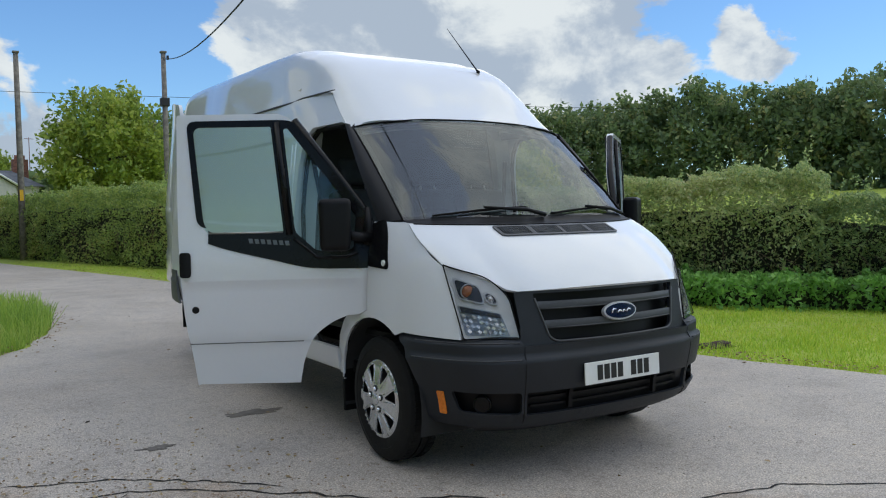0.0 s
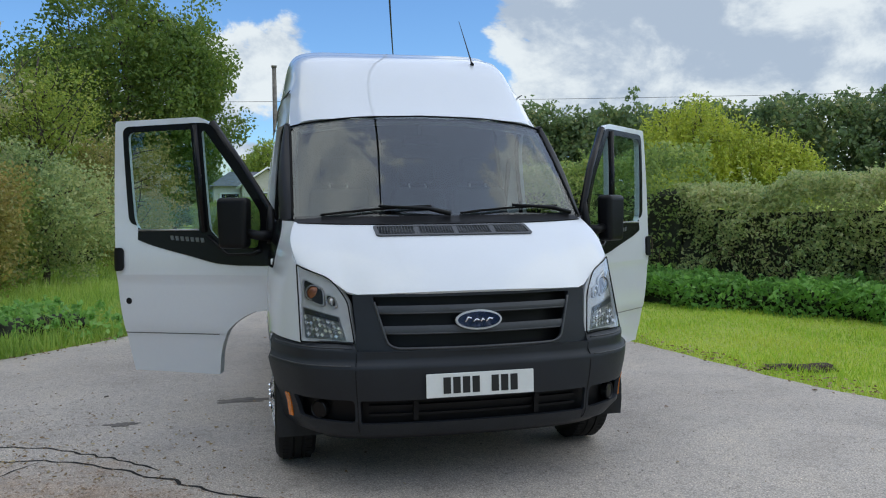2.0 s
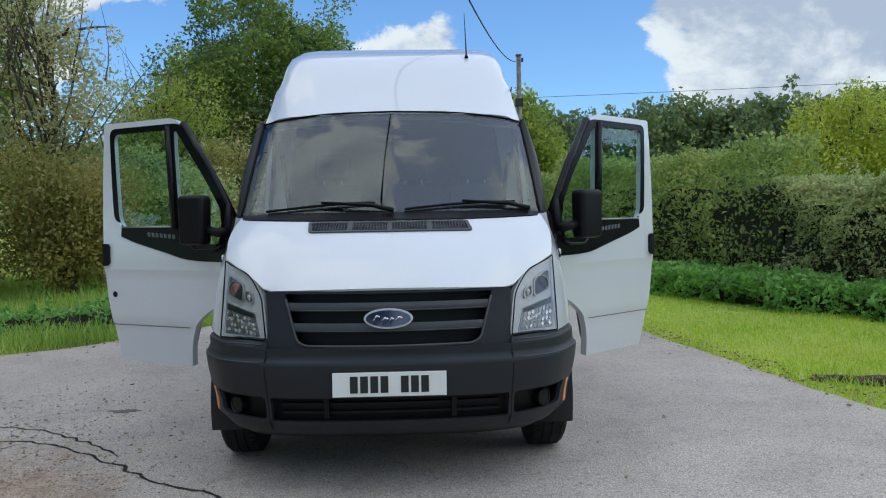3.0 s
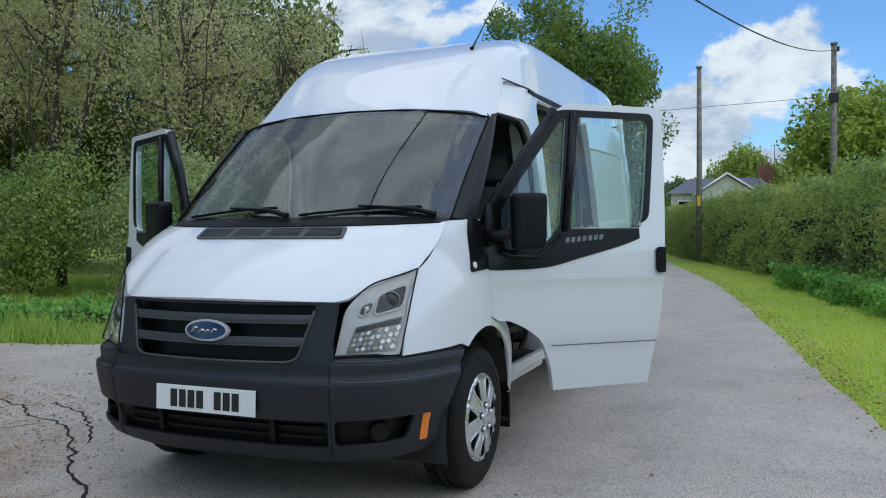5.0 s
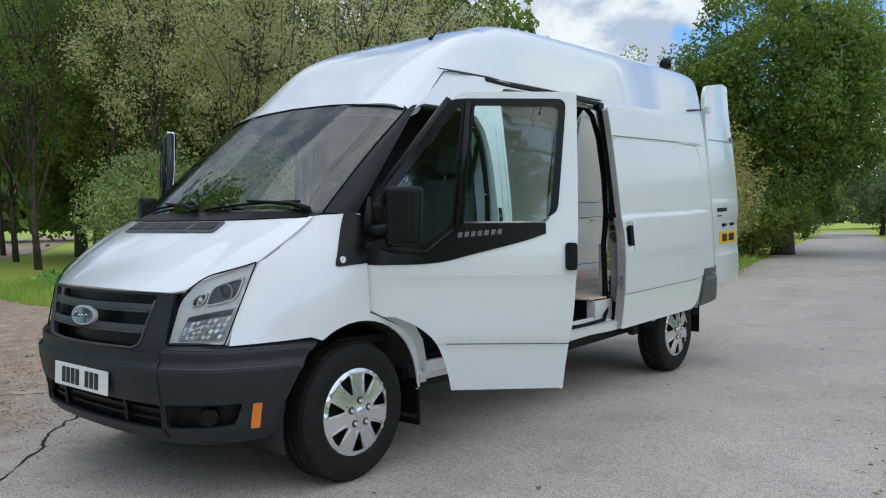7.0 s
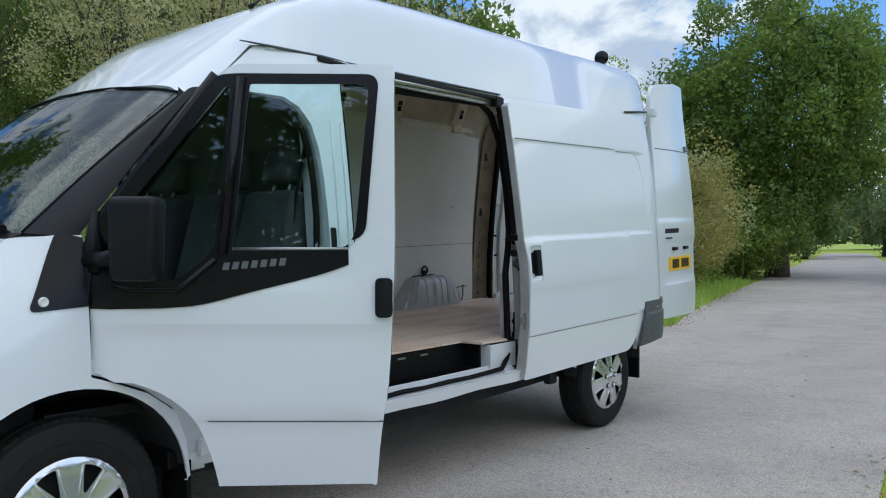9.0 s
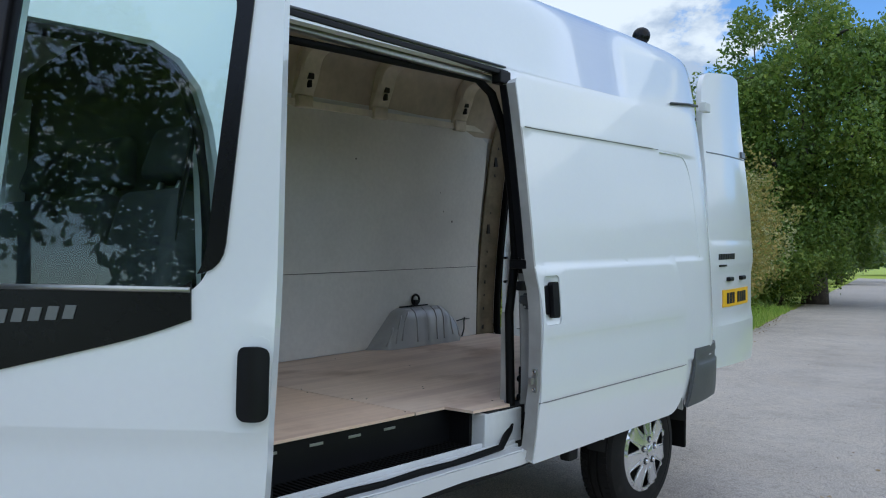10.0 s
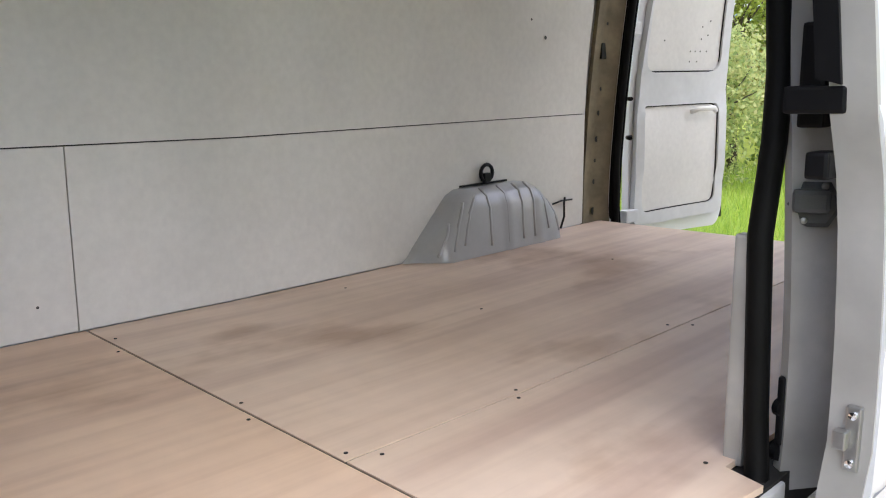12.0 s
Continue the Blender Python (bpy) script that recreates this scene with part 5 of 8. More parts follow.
# ---- wheels ----
def wheel(x, y, s):
    w = thing("wheel", "", "")
    for k in ("label", "category"):
        if k in w:
            del w[k]
    w.parent = van
    w.matrix_basis = pose(x, y, 0.345, 0, 0, 0 if s > 0 else 180)
    prof = [(-0.20, 0.21), (-0.205, 0.26), (-0.195, 0.315), (-0.17, 0.338), (-0.13, 0.345), (-0.135, 0.338), (-0.125, 0.338), (-0.12, 0.345), (-0.085, 0.346), (-0.085, 0.338), (-0.076, 0.338), (-0.074, 0.345), (-0.03, 0.343), (-0.005, 0.330), (0.010, 0.305), (0.014, 0.27), (0.011, 0.268), (0.012, 0.24), (0.004, 0.215), (-0.02, 0.205)]
    part("tyre", lathe(prof, 64), TYRE, w, "black road tyre", smooth=True, sharp=28)
    # tread blocks cut across the shoulder
    bm = bmesh.new()
    for i in range(64):
        a = 2 * math.pi * i / 64
        m = Matrix.Rotation(a, 4, "X") @ Matrix.Translation((0.0, 0, 0.0))
        box(bm, (-0.055, -0.0115, 0.333), (-0.024, 0.0115, 0.3448), 0, m)
        box(bm, (-0.175, -0.0115, 0.330), (-0.14, 0.0115, 0.3448), 0, m)
    tagged(part("tread", bm, TYRE, w), kind="stuff")
    # hub cap: dished disc with seven openings between broad spokes
    R = 0.216
    disc = [Vector((R * math.cos(2 * math.pi * i / 56), R * math.sin(2 * math.pi * i / 56))) for i in range(56)]
    holes = []
    for i in range(7):
        a = 2 * math.pi * (i + 0.5) / 7 + math.pi / 2
        e, t = Vector((math.cos(a), math.sin(a))), Vector((-math.sin(a), math.cos(a)))
        holes.append(rounded([e * 0.100 - t * 0.005, e * 0.150 - t * 0.024, e * 0.188 - t * 0.036, e * 0.194, e * 0.188 + t * 0.036, e * 0.150 + t * 0.024, e * 0.100 + t * 0.005], 0.008, 3))

    def dish(a, b):
        r = math.hypot(a, b)
        x = 0.012 + 0.020 * (1 - sstep(0.02, 0.20, r)) + 0.006 * sstep(0.195, 0.205, r) - 0.016 * sstep(0.207, 0.217, r)
        return (x, a, b)
    cap = part("hub_cap", sheet(disc, dish, 0.006, 0.02, holes, inward=(-1, 0, 0)), HUBCAP, w, "silver seven-spoke hub cap")
    bm = bmesh.new()
    for i in range(7):
        a = 2 * math.pi * i / 7 + math.pi / 2
        for t in (-0.235, 0.235):
            p = [dish(r * math.cos(a) - t * r * math.sin(a), r * math.sin(a) + t * r * math.cos(a)) for r in (0.085, 0.12, 0.15, 0.188)]
            tube(bm, [(q[0] + 0.001, q[1], q[2]) for q in p], 0.0028, 5)
    tagged(part("spoke_edges", bm, HUBCAP, cap), kind="stuff")
    part("hub_centre", lathe([(0.044, 0.0005), (0.043, 0.024), (0.038, 0.031), (0.026, 0.033)], 24), HUBCAP, cap, smooth=True)
    for i in range(5):
        a = 2 * math.pi * i / 5 + math.pi / 2
        nut = part("wheel_nut", lathe([(0.044, 0.0005), (0.043, 0.009), (0.036, 0.0125), (0.024, 0.0125)], 12), CHROME, cap, smooth=True)
        ring = part("nut_recess", lathe([(0.0335, 0.0125), (0.0338, 0.0175), (0.030, 0.0185)], 14), DARKMETAL, cap)
        ring.location = (-0.001, 0.060 * math.cos(a), 0.060 * math.sin(a))
        nut.location = (0, 0.060 * math.cos(a), 0.060 * math.sin(a))
    part("rim", lathe([(-0.19, 0.20), (-0.06, 0.195), (-0.045, 0.0005)], 32), DARKMETAL, w)
    return w


wheel(0.925, 0.0, 1)
wheel(-0.925, 0.0, -1)
wheel(0.915, REAR_AXLE, 1)
wheel(-0.915, REAR_AXLE, -1)


def flap(x, y, z1, h):
    bm = boxed((x - 0.09, y - 0.012, z1 - h), (x + 0.09, y + 0.012, z1), 0.008)
    part("mud_flap", bm, RUBBER, van)


for sx in (1, -1):
    flap(sx * 0.845, 0.455, 0.46, 0.27)
    flap(sx * 0.84, REAR_AXLE + 0.46, 0.47, 0.24)
    bm = bmesh.new()
    rings = [[bm.verts.new((sx * x, p[0], p[1])) for p in arc(REAR_AXLE, 0.345, 0.44, 175, 5, 16)] for x in (0.94, 0.84)]
    for i in range(16):
        bm.faces.new((rings[0][i], rings[0][i + 1], rings[1][i + 1], rings[1][i])).smooth = True
    part("arch_liner", bm, DARKMETAL, van)
# underbody, axles
part("chassis", boxed((-0.62, -0.55, 0.30), (0.62, 4.45, 0.50), 0.02), DARKMETAL, van)
# two unseen boxes, added below the chassis to darken the road under the van
part("undertray", boxed((-0.55, -0.52, 0.235), (0.55, 0.60, 0.31), 0.03), DARKMETAL, van)
part("fuel_tank", boxed((-0.50, 1.05, 0.24), (0.48, 2.85, 0.34), 0.05), DARKMETAL, van)
part("engine_bay", boxed((-0.50, -0.66, 0.34), (0.50, 0.0, 0.92), 0.05), DARKMETAL, van)
bm = bmesh.new()
tube(bm, [(-0.85, REAR_AXLE, 0.33), (0.85, REAR_AXLE, 0.33)], 0.055, 10)
tube(bm, [(-0.85, 0, 0.33), (0.85, 0, 0.33)], 0.04, 10)
part("axles", bm, DARKMETAL, van)
part("jack_bracket", boxed((0.74, 3.10, 0.33), (0.80, 3.18, 0.42), 0.015), DARKMETAL, van)

# sill below the side door, with step well and seal
part("sill_panel", sheet([(0.50, 0.465), (3.10, 0.475), (3.10, 0.530), (0.50, 0.530)], lambda y, z: (0.958 - 0.45 * max(0, 0.50 - z), y, z + 0.007 * noise.noise((y * 3.0, 1, 2)) * (z < 0.5)), 0.03, 0.12, inward=(-1, 0, 0)), WHITE, van)
part("sill_panel", sheet([(0.50, 0.445), (3.10, 0.455), (3.10, 0.562), (0.50, 0.562)], lambda y, z: (-0.952 + 0.25 * max(0, 0.50 - z), y, z), 0.03, 0.12, inward=(1, 0, 0)), WHITE, van)
part("cab_sill", boxed((0.865, 0.45, 0.425), (0.93, 1.16, 0.485), 0.012), WHITE_IN, van)
part("cab_sill", boxed((-0.93, 0.45, 0.425), (-0.865, 1.16, 0.485), 0.012), WHITE_IN, van)
part("cab_step", boxed((0.56, 0.40, 0.42), (0.875, 1.14, 0.492), 0.008), BLACK, van)
part("cab_step", boxed((-0.875, 0.40, 0.42), (-0.56, 1.14, 0.492), 0.008), BLACK, van)
# the side step: black well and white ledge
part("step_tread", boxed((0.685, 1.26, 0.535), (0.842, 2.36, 0.552), 0.004), RUBBER, van, "black ribbed step well")
bm = bmesh.new()
for i in range(46):
    y = 1.29 + i * 0.0231
    box(bm, (0.690, y, 0.552), (0.838, y + 0.011, 0.560))
tagged(part("step_ribs", bm, RUBBER, van), kind="stuff")
riser = part("step_riser", boxed((0.665, 1.26, 0.48), (0.685, 2.375, 0.698), 0.003), BLACK, van)
for i, y in enumerate((1.42, 1.62, 1.80, 1.98)):
    part("riser_slot", boxed((0.684, y, 0.662), (0.688, y + 0.06, 0.672), 0.001), METAL, riser)
part("step_end", boxed((0.685, 2.355, 0.545), (0.800, 2.372, 0.692), 0.003), BLACK, van)
part("step_end_panel", boxed((0.685, 2.374, 0.545), (0.868, 2.62, 0.690), 0.006), WHITE_IN, van)
for i, (x, w, z) in enumerate(((0.842, 0.012, 0.572), (0.858, 0.012, 0.556), (0.874, 0.010, 0.560), (0.888, 0.010, 0.546))):
    part("sill_rail", boxed((x, 1.28, 0.50), (x + w, 2.56, z), 0.004), WHITE_IN, van)
part("sill_tray", boxed((0.842, 1.27, 0.50), (0.925, 2.56, 0.532), 0.002), WHITE_IN, van)
lip = [(y, 0.905) for y in np.linspace(1.28, 2.52, 26)] + [(y, 0.957 + 0.006 * noise.noise((y * 7.0, 0, 3)) + 0.003 * noise.noise((y * 17.0, 0, 5))) for y in np.linspace(2.52, 1.28, 40)]
part("sill_lip", sheet(lip, lambda y, x: (x, y, 0.538 + 0.003 * noise.noise((y * 8.0, x * 10, 1))), 0.006, 0.05, inward=(0, 0, -1)), WHITE, van, "white sill lip with a wavy edge")
bm = bmesh.new()
tube(bm, [(0.911, 1.30, 0.547), (0.916, 1.45, 0.544), (0.909, 1.6, 0.548), (0.915, 1.78, 0.544), (0.909, 1.95, 0.548), (0.914, 2.12, 0.545), (0.909, 2.28, 0.548), (0.900, 2.44, 0.551), (0.862, 2.54, 0.600), (0.835, 2.585, 0.66), (0.818, 2.60, 0.80), (0.806, 2.60, 1.10), (0.810, 2.62, 1.25), (0.802, 2.64, 1.36), (0.790, 2.63, 1.6), (0.768, 2.59, 1.9), (0.760, 2.51, 2.06), (0.77, 2.40, 2.105), (0.765, 2.2, 2.10), (0.765, 1.7, 2.085), (0.765, 1.36, 2.07)], [0.014] * 8 + [0.017] + [0.020] * 8 + [0.017] + [0.014] * 3, 8)
part("door_seal", bm, RUBBER, van, "black rubber door seal")
bm = bmesh.new()
tube(bm, [(0.80, 1.268, 2.06), (0.855, 1.272, 1.7), (0.890, 1.275, 1.3), (0.905, 1.275, 1.0), (0.915, 1.272, 0.66), (0.915, 1.28, 0.55)], 0.021, 8)
part("door_seal", bm, RUBBER, van)


# ---- load space ----
FLOOR_Z, WALL_X = 0.700, 0.862


RAKE = Matrix.Translation((0, 0, 0.012))


def board(name, lo, hi, mat, label, parent=None):
    ob = part(name, boxed(lo, hi, 0.0015), mat, parent or van, label)
    ob.matrix_basis = RAKE
    return ob



board("subfloor", (-0.86, 1.25, 0.60), (0.664, 4.52, 0.686), DARKMETAL, "")
board("subfloor", (0.664, 2.40, 0.60), (0.86, 4.52, 0.684), DARKMETAL, "")
board("joint_shadow", (-0.85, 2.1355, 0.689), (0.70, 2.1405, 0.6972), INK, "")
board("plywood_sheet", (-0.86, 1.25, 0.688), (0.700, 2.135, 0.700), PLY_WARM, "warm brown plywood floor sheet at the front")
board("joint_shadow", (0.3132, 2.141, 0.689), (0.3188, 4.50, 0.6975), INK, "")
board("plywood_sheet", (-0.86, 2.141, 0.688), (0.313, 4.50, 0.700), PLY, "pale plywood floor sheet with stains")
bm = sheet([(0.319, 2.141), (0.700, 2.141), (0.700, 2.31), (0.845, 2.325), (0.865, 2.54), (0.79, 2.56), (0.79, 4.50), (0.318, 4.50)], lambda x, y: (x, y, 0.700), 0.012, 0.2, inward=(0, 0, -1))
part("plywood_sheet", bm, PLY, van, "pale plywood floor sheet notched at the step").matrix_basis = RAKE
for x, y in ((0.03, 2.12), (-0.06, 2.155), (-0.60, 2.12), (-0.72, 2.16), (0.29, 2.16), (0.34, 2.20), (0.30, 2.59), (0.335, 2.56), (0.76, 2.55), (0.29, 3.2), (0.34, 3.24), (0.30, 3.9), (-0.2, 3.0), (-0.3, 3.8), (-0.72, 2.9), (0.66, 2.12)):
    sc = part("screw", lathe([(0.0018, 0.0004), (0.0012, 0.004), (0, 0.0042)], 10, "z"), DARKMETAL, van)
    sc.matrix_basis = RAKE @ Matrix.Translation((x, y, 0.7002))
# lining of the far wall: boards with open joints, a rail above
board("lining_board", (-0.875, 1.25, 0.702), (-0.862, 2.118, 1.206), LINING, "grey painted lining board")
board("lining_board", (-0.875, 2.121, 0.702), (-0.862, 4.37, 1.206), LINING, "grey painted lining board")
board("joint_shadow", (-0.878, 1.25, 1.17), (-0.8755, 4.37, 1.25), INK, "")
bm = sheet([(1.25, 1.210), (4.37, 1.210), (4.37, 2.205), (1.25, 2.205)], lambda y, z: (-0.862 + 0.075 * sstep(1.2, 2.2, z), y, z), 0.012, 0.15, inward=(-1, 0, 0))
part("lining_board", bm, LINING, van, "tall grey painted lining board").matrix_basis = RAKE
part("lining_board", sheet([(2.70, 0.70), (4.45, 0.70), (4.45, 2.13), (2.70, 2.13)], lambda y, z: (SX0(z) - 0.10, y, z), 0.01, 0.2, inward=(1, 0, 0)), LINING, van, "grey painted lining board")
for y, z, r in ((3.1, 1.93, 0.006), (3.95, 1.62, 0.005), (3.9, 1.75, 0.004), (4.05, 1.55, 0.008), (1.98, 1.42, 0.004), (2.02, 0.80, 0.004)):
    h = part("screw_hole", lathe([(0.002, 0.0004), (0.002, r)], 10), INK, van)
    h.location = (-0.861 + 0.075 * sstep(1.2, 2.2, z), y, z)


RIBCREAM = M("mid_cream_primer", (0.72, 0.655, 0.53), rough=0.5, var=0.1, scale=6, grain=30)


def under_roof(phi, y, depth):
    """A point of the roof's inner face, set in by depth; tucked out behind the lining at its foot."""
    a = roof_at(phi, y)
    foot = sstep(2.17, 2.27, a[2])
    x = abs(a[0]) - 0.018 - (0.024 + depth) * foot
    return (math.copysign(max(x, 0.0), a[0]), y, a[2] - (0.045 + depth) * math.sin(phi) ** 0.5)


def inner_roof():
    bm = bmesh.new()
    k = 48
    grid = []
    for y in (1.24, 1.6, 2.2, 2.8, 3.4, 4.0, 4.50):
        grid.append([bm.verts.new(under_roof(math.pi * i / k, min(y, 4.5), 0.0)) for i in range(k + 1)])
    for r0, r1 in zip(grid, grid[1:]):
        for i in range(k):
            bm.faces.new((r0[i], r0[i + 1], r1[i + 1], r1[i])).smooth = True
    part("inner_roof", bm, CREAM, van, "bare cream inner roof skin")
    for y in (1.48, 2.06, 2.67, 3.26, 4.03):
        bm = bmesh.new()
        rows = []
        for dy, dz in ((-0.075, -0.004), (-0.068, 0.034), (-0.055, 0.046), (0.055, 0.046), (0.068, 0.034), (0.075, -0.004)):
            row = []
            for i in range(k + 1):
                q = under_roof(math.pi * i / k, y, dz)
                row.append(bm.verts.new((q[0], y + dy, q[2])))
            rows.append(row)
        for r0, r1 in zip(rows, rows[1:]):
            for i in range(k):
                bm.faces.new((r0[i], r0[i + 1], r1[i + 1], r1[i]))
        bmesh.ops.recalc_face_normals(bm, faces=bm.faces)
        rib = part("roof_rib", bm, RIBCREAM, van, "pressed cream roof bow", smooth=True, sharp=35)
        for s in (-1, 1):
            part("rib_slot", boxed((s * 0.712 - 0.015, y - 0.016, 2.352), (s * 0.712 + 0.015, y + 0.020, 2.385), 0.002), INK, rib)
            part("rib_foot", boxed((s * 0.765 - 0.02, y - 0.058, 2.19), (s * 0.765 + 0.02, y + 0.058, 2.265), 0.012), RIBCREAM, rib)
            part("rib_hole", boxed((s * 0.716 - 0.015, y - 0.006, 2.305), (s * 0.716 + 0.015, y + 0.008, 2.345), 0.001), INK, rib)


inner_roof()
part("wall_rail", sheet([(1.25, 2.195), (4.40, 2.205), (4.40, 2.245), (1.25, 2.235)], lambda y, z: (-0.768, y, z), 0.04, 0.3, inward=(-1, 0, 0)), RAILCREAM, van, "cream top rail of the wall")
part("wall_rail", boxed((0.74, 2.6, 2.135), (0.78, 4.40, 2.20), 0.01), CREAM, van)


def arch_box(s):
    F = [(3.27, 0.0), (3.31, 0.05), (3.48, 0.228), (3.53, 0.25), (3.88, 0.25), (3.93, 0.228), (4.09, 0.05), (4.14, 0.0)]
    fz = lambda y: float(np.interp(y, [p[0] for p in F], [p[1] for p in F]))
    bm = bmesh.new()
    rows = []
    n = 40
    for i in range(n + 1):
        y = 3.26 + (4.15 - 3.26) * i / n
        top = fz(y)
        rib = 0.006 * (math.cos((y - 3.72) / 0.085 * math.pi) > 0.82) if 3.57 < y < 3.93 else 0.0
        reach = 0.11 * min(1.0, sstep(3.26, 3.39, y), 1 - sstep(4.01, 4.15, y)) + 0.02
        row = [(WALL_X, 0.0), (WALL_X, top), (WALL_X - reach * 0.55, top), (WALL_X - reach * 0.85 - rib, top * 0.90), (WALL_X - reach - rib, top * 0.72), (WALL_X - reach * 1.12 - rib, 0.0)]
        rows.append([bm.verts.new((s * x, y, FLOOR_Z + z + 0.001)) for x, z in row])
    for r0, r1 in zip(rows, rows[1:]):
        for k in range(len(r0) - 1):
            bm.faces.new((r0[k], r0[k + 1], r1[k + 1], r1[k]))
    bmesh.ops.recalc_face_normals(bm, faces=bm.faces)
    a = part("wheel_arch_box", bm, ARCHGREY, van, "grey painted ribbed wheel arch box", smooth=True, sharp=40)
    a.matrix_basis = RAKE
    def face(y, t):
        """A point on the box's side: t climbs from the floor to its top."""
        top = fz(y)
        reach = 0.11 * min(1.0, sstep(3.26, 3.39, y), 1 - sstep(4.01, 4.15, y)) + 0.02
        P = [(reach * 1.12, 0.0), (reach, top * 0.72), (reach * 0.85, top * 0.90), (reach * 0.55, top)]
        k = min(int(t * 3), 2)
        q = t * 3 - k
        return (s * (WALL_X - (P[k][0] + (P[k + 1][0] - P[k][0]) * q) + 0.002), y, FLOOR_Z + P[k][1] + (P[k + 1][1] - P[k][1]) * q + 0.001)
    if s < 0:
        for y in (3.60, 3.70, 3.79, 3.86):
            bm = bmesh.new()
            tube(bm, [face(y, t) for t in (0.06, 0.2, 0.33, 0.5, 0.66, 0.8, 1.0)], 0.007, 6)
            part("arch_bead", bm, ARCHGREY, a)
        for y, w in ((3.345, 0.06), (3.40, 0.08), (3.455, 0.09), (3.95, -0.05), (4.02, -0.05)):
            bm = bmesh.new()
            tube(bm, [face(y + w * t, 0.12 + 0.62 * t) for t in (0.0, 0.2, 0.4, 0.6, 0.8, 1.0)], 0.0065, 6)
            part("arch_bead", bm, ARCHGREY, a)
    return a


arch_box(-1)
arch_box(1)
# lashing ring over the arch, stub of cable beside it
bm = bmesh.new()
tube(bm, [(-0.845, 3.70 + 0.034 * math.cos(a), 1.012 + 0.034 * math.sin(a)) for a in np.linspace(0, 2 * math.pi, 17)], 0.008, 6, caps=False)
box(bm, (-0.862, 3.68, 0.978), (-0.835, 3.72, 1.012), 0.006)
box(bm, (-0.862, 3.56, 0.966), (-0.850, 3.83, 0.974), 0.002)
part("lashing_ring", bm, BLACK, van, "black lashing ring")
bm = bmesh.new()
tube(bm, [(-0.855, 4.20, 0.715), (-0.84, 4.205, 0.77), (-0.85, 4.215, 0.83), (-0.85, 4.22, 0.855)], 0.005, 6)
tube(bm, [(-0.856, 4.14, 0.832), (-0.85, 4.20, 0.842), (-0.856, 4.28, 0.838)], 0.004, 6)
part("cable_stub", bm, INK, van)
bm = bmesh.new()
tube(bm, [(0.72 + 0.0 * a, 1.40 + 0.035 * math.cos(a), 0.715 + 0.035 * math.sin(a)) for a in np.linspace(-0.4, math.pi + 0.4, 13)], 0.005, 6)
part("lashing_ring", bm, DARKMETAL, van, "thin dark lashing ring at the floor edge")


def tail_pillar(s):
    """Rear door frame: tan primed channel with punched holes, seal outside."""
    def at(y, z):
        x = SX0(z) if z < 2.16 else SX0(2.16) - 1.05 * (z - 2.16) ** 1.35
        return (s * min(x - 0.085, pressed(max(y, 4.2), min(z, 2.1)) - 0.040 + min(x - SX0(2.1), 0.0) * (z > 2.1)), y, z)
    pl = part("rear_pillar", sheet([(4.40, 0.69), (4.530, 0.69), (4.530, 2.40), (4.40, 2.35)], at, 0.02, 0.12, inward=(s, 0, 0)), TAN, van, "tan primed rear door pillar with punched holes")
    # dark strip added over the body rim, in place of an open gap
    part("pillar_face", sheet([(4.532, 0.66), (4.572, 0.66), (4.572, 2.42), (4.532, 2.42)], at, 0.01, 0.12, inward=(s, 0, 0)), RUBBER, van, "dark strip over the body edge behind the door seal")
    for z, r in ((0.76, 0.018), (0.90, 0.012), (1.0, 0.009), (1.10, 0.014), (1.22, 0.012), (1.33, 0.009), (1.62, 0.008), (1.90, 0.012), (2.1, 0.010)):
        h = part("pillar_hole", lathe([(0.0, 0.0004), (0.0, r)], 14), INK, pl)
        h.location = (at(4.463, z)[0] - s * 0.006, 4.465, z)
    for z in (1.50, 2.0):
        part("pillar_slot", boxed((at(4.463, z)[0] - 0.007, 4.445, z - 0.035), (at(4.463, z)[0] + 0.007, 4.49, z + 0.035), 0.001), INK, pl)
    bm = bmesh.new()
    tube(bm, [(at(4.545, z)[0] - s * 0.006, 4.550, z) for z in (0.70, 1.0, 1.3, 1.6, 1.9, 2.15, 2.3, 2.38)] + [(s * 0.5, 4.58, 2.46), (0, 4.58, 2.475)], 0.019, 8)
    part("rear_seal", bm, RUBBER, van)


sides(tail_pillar)
part("rear_sill", boxed((-0.86, 4.50, 0.56), (0.86, 4.58, 0.69), 0.01), WHITE_IN, van)
part("rear_header", boxed((-0.60, 4.46, 2.44), (0.60, 4.54, 2.53), 0.02), CREAM, van)


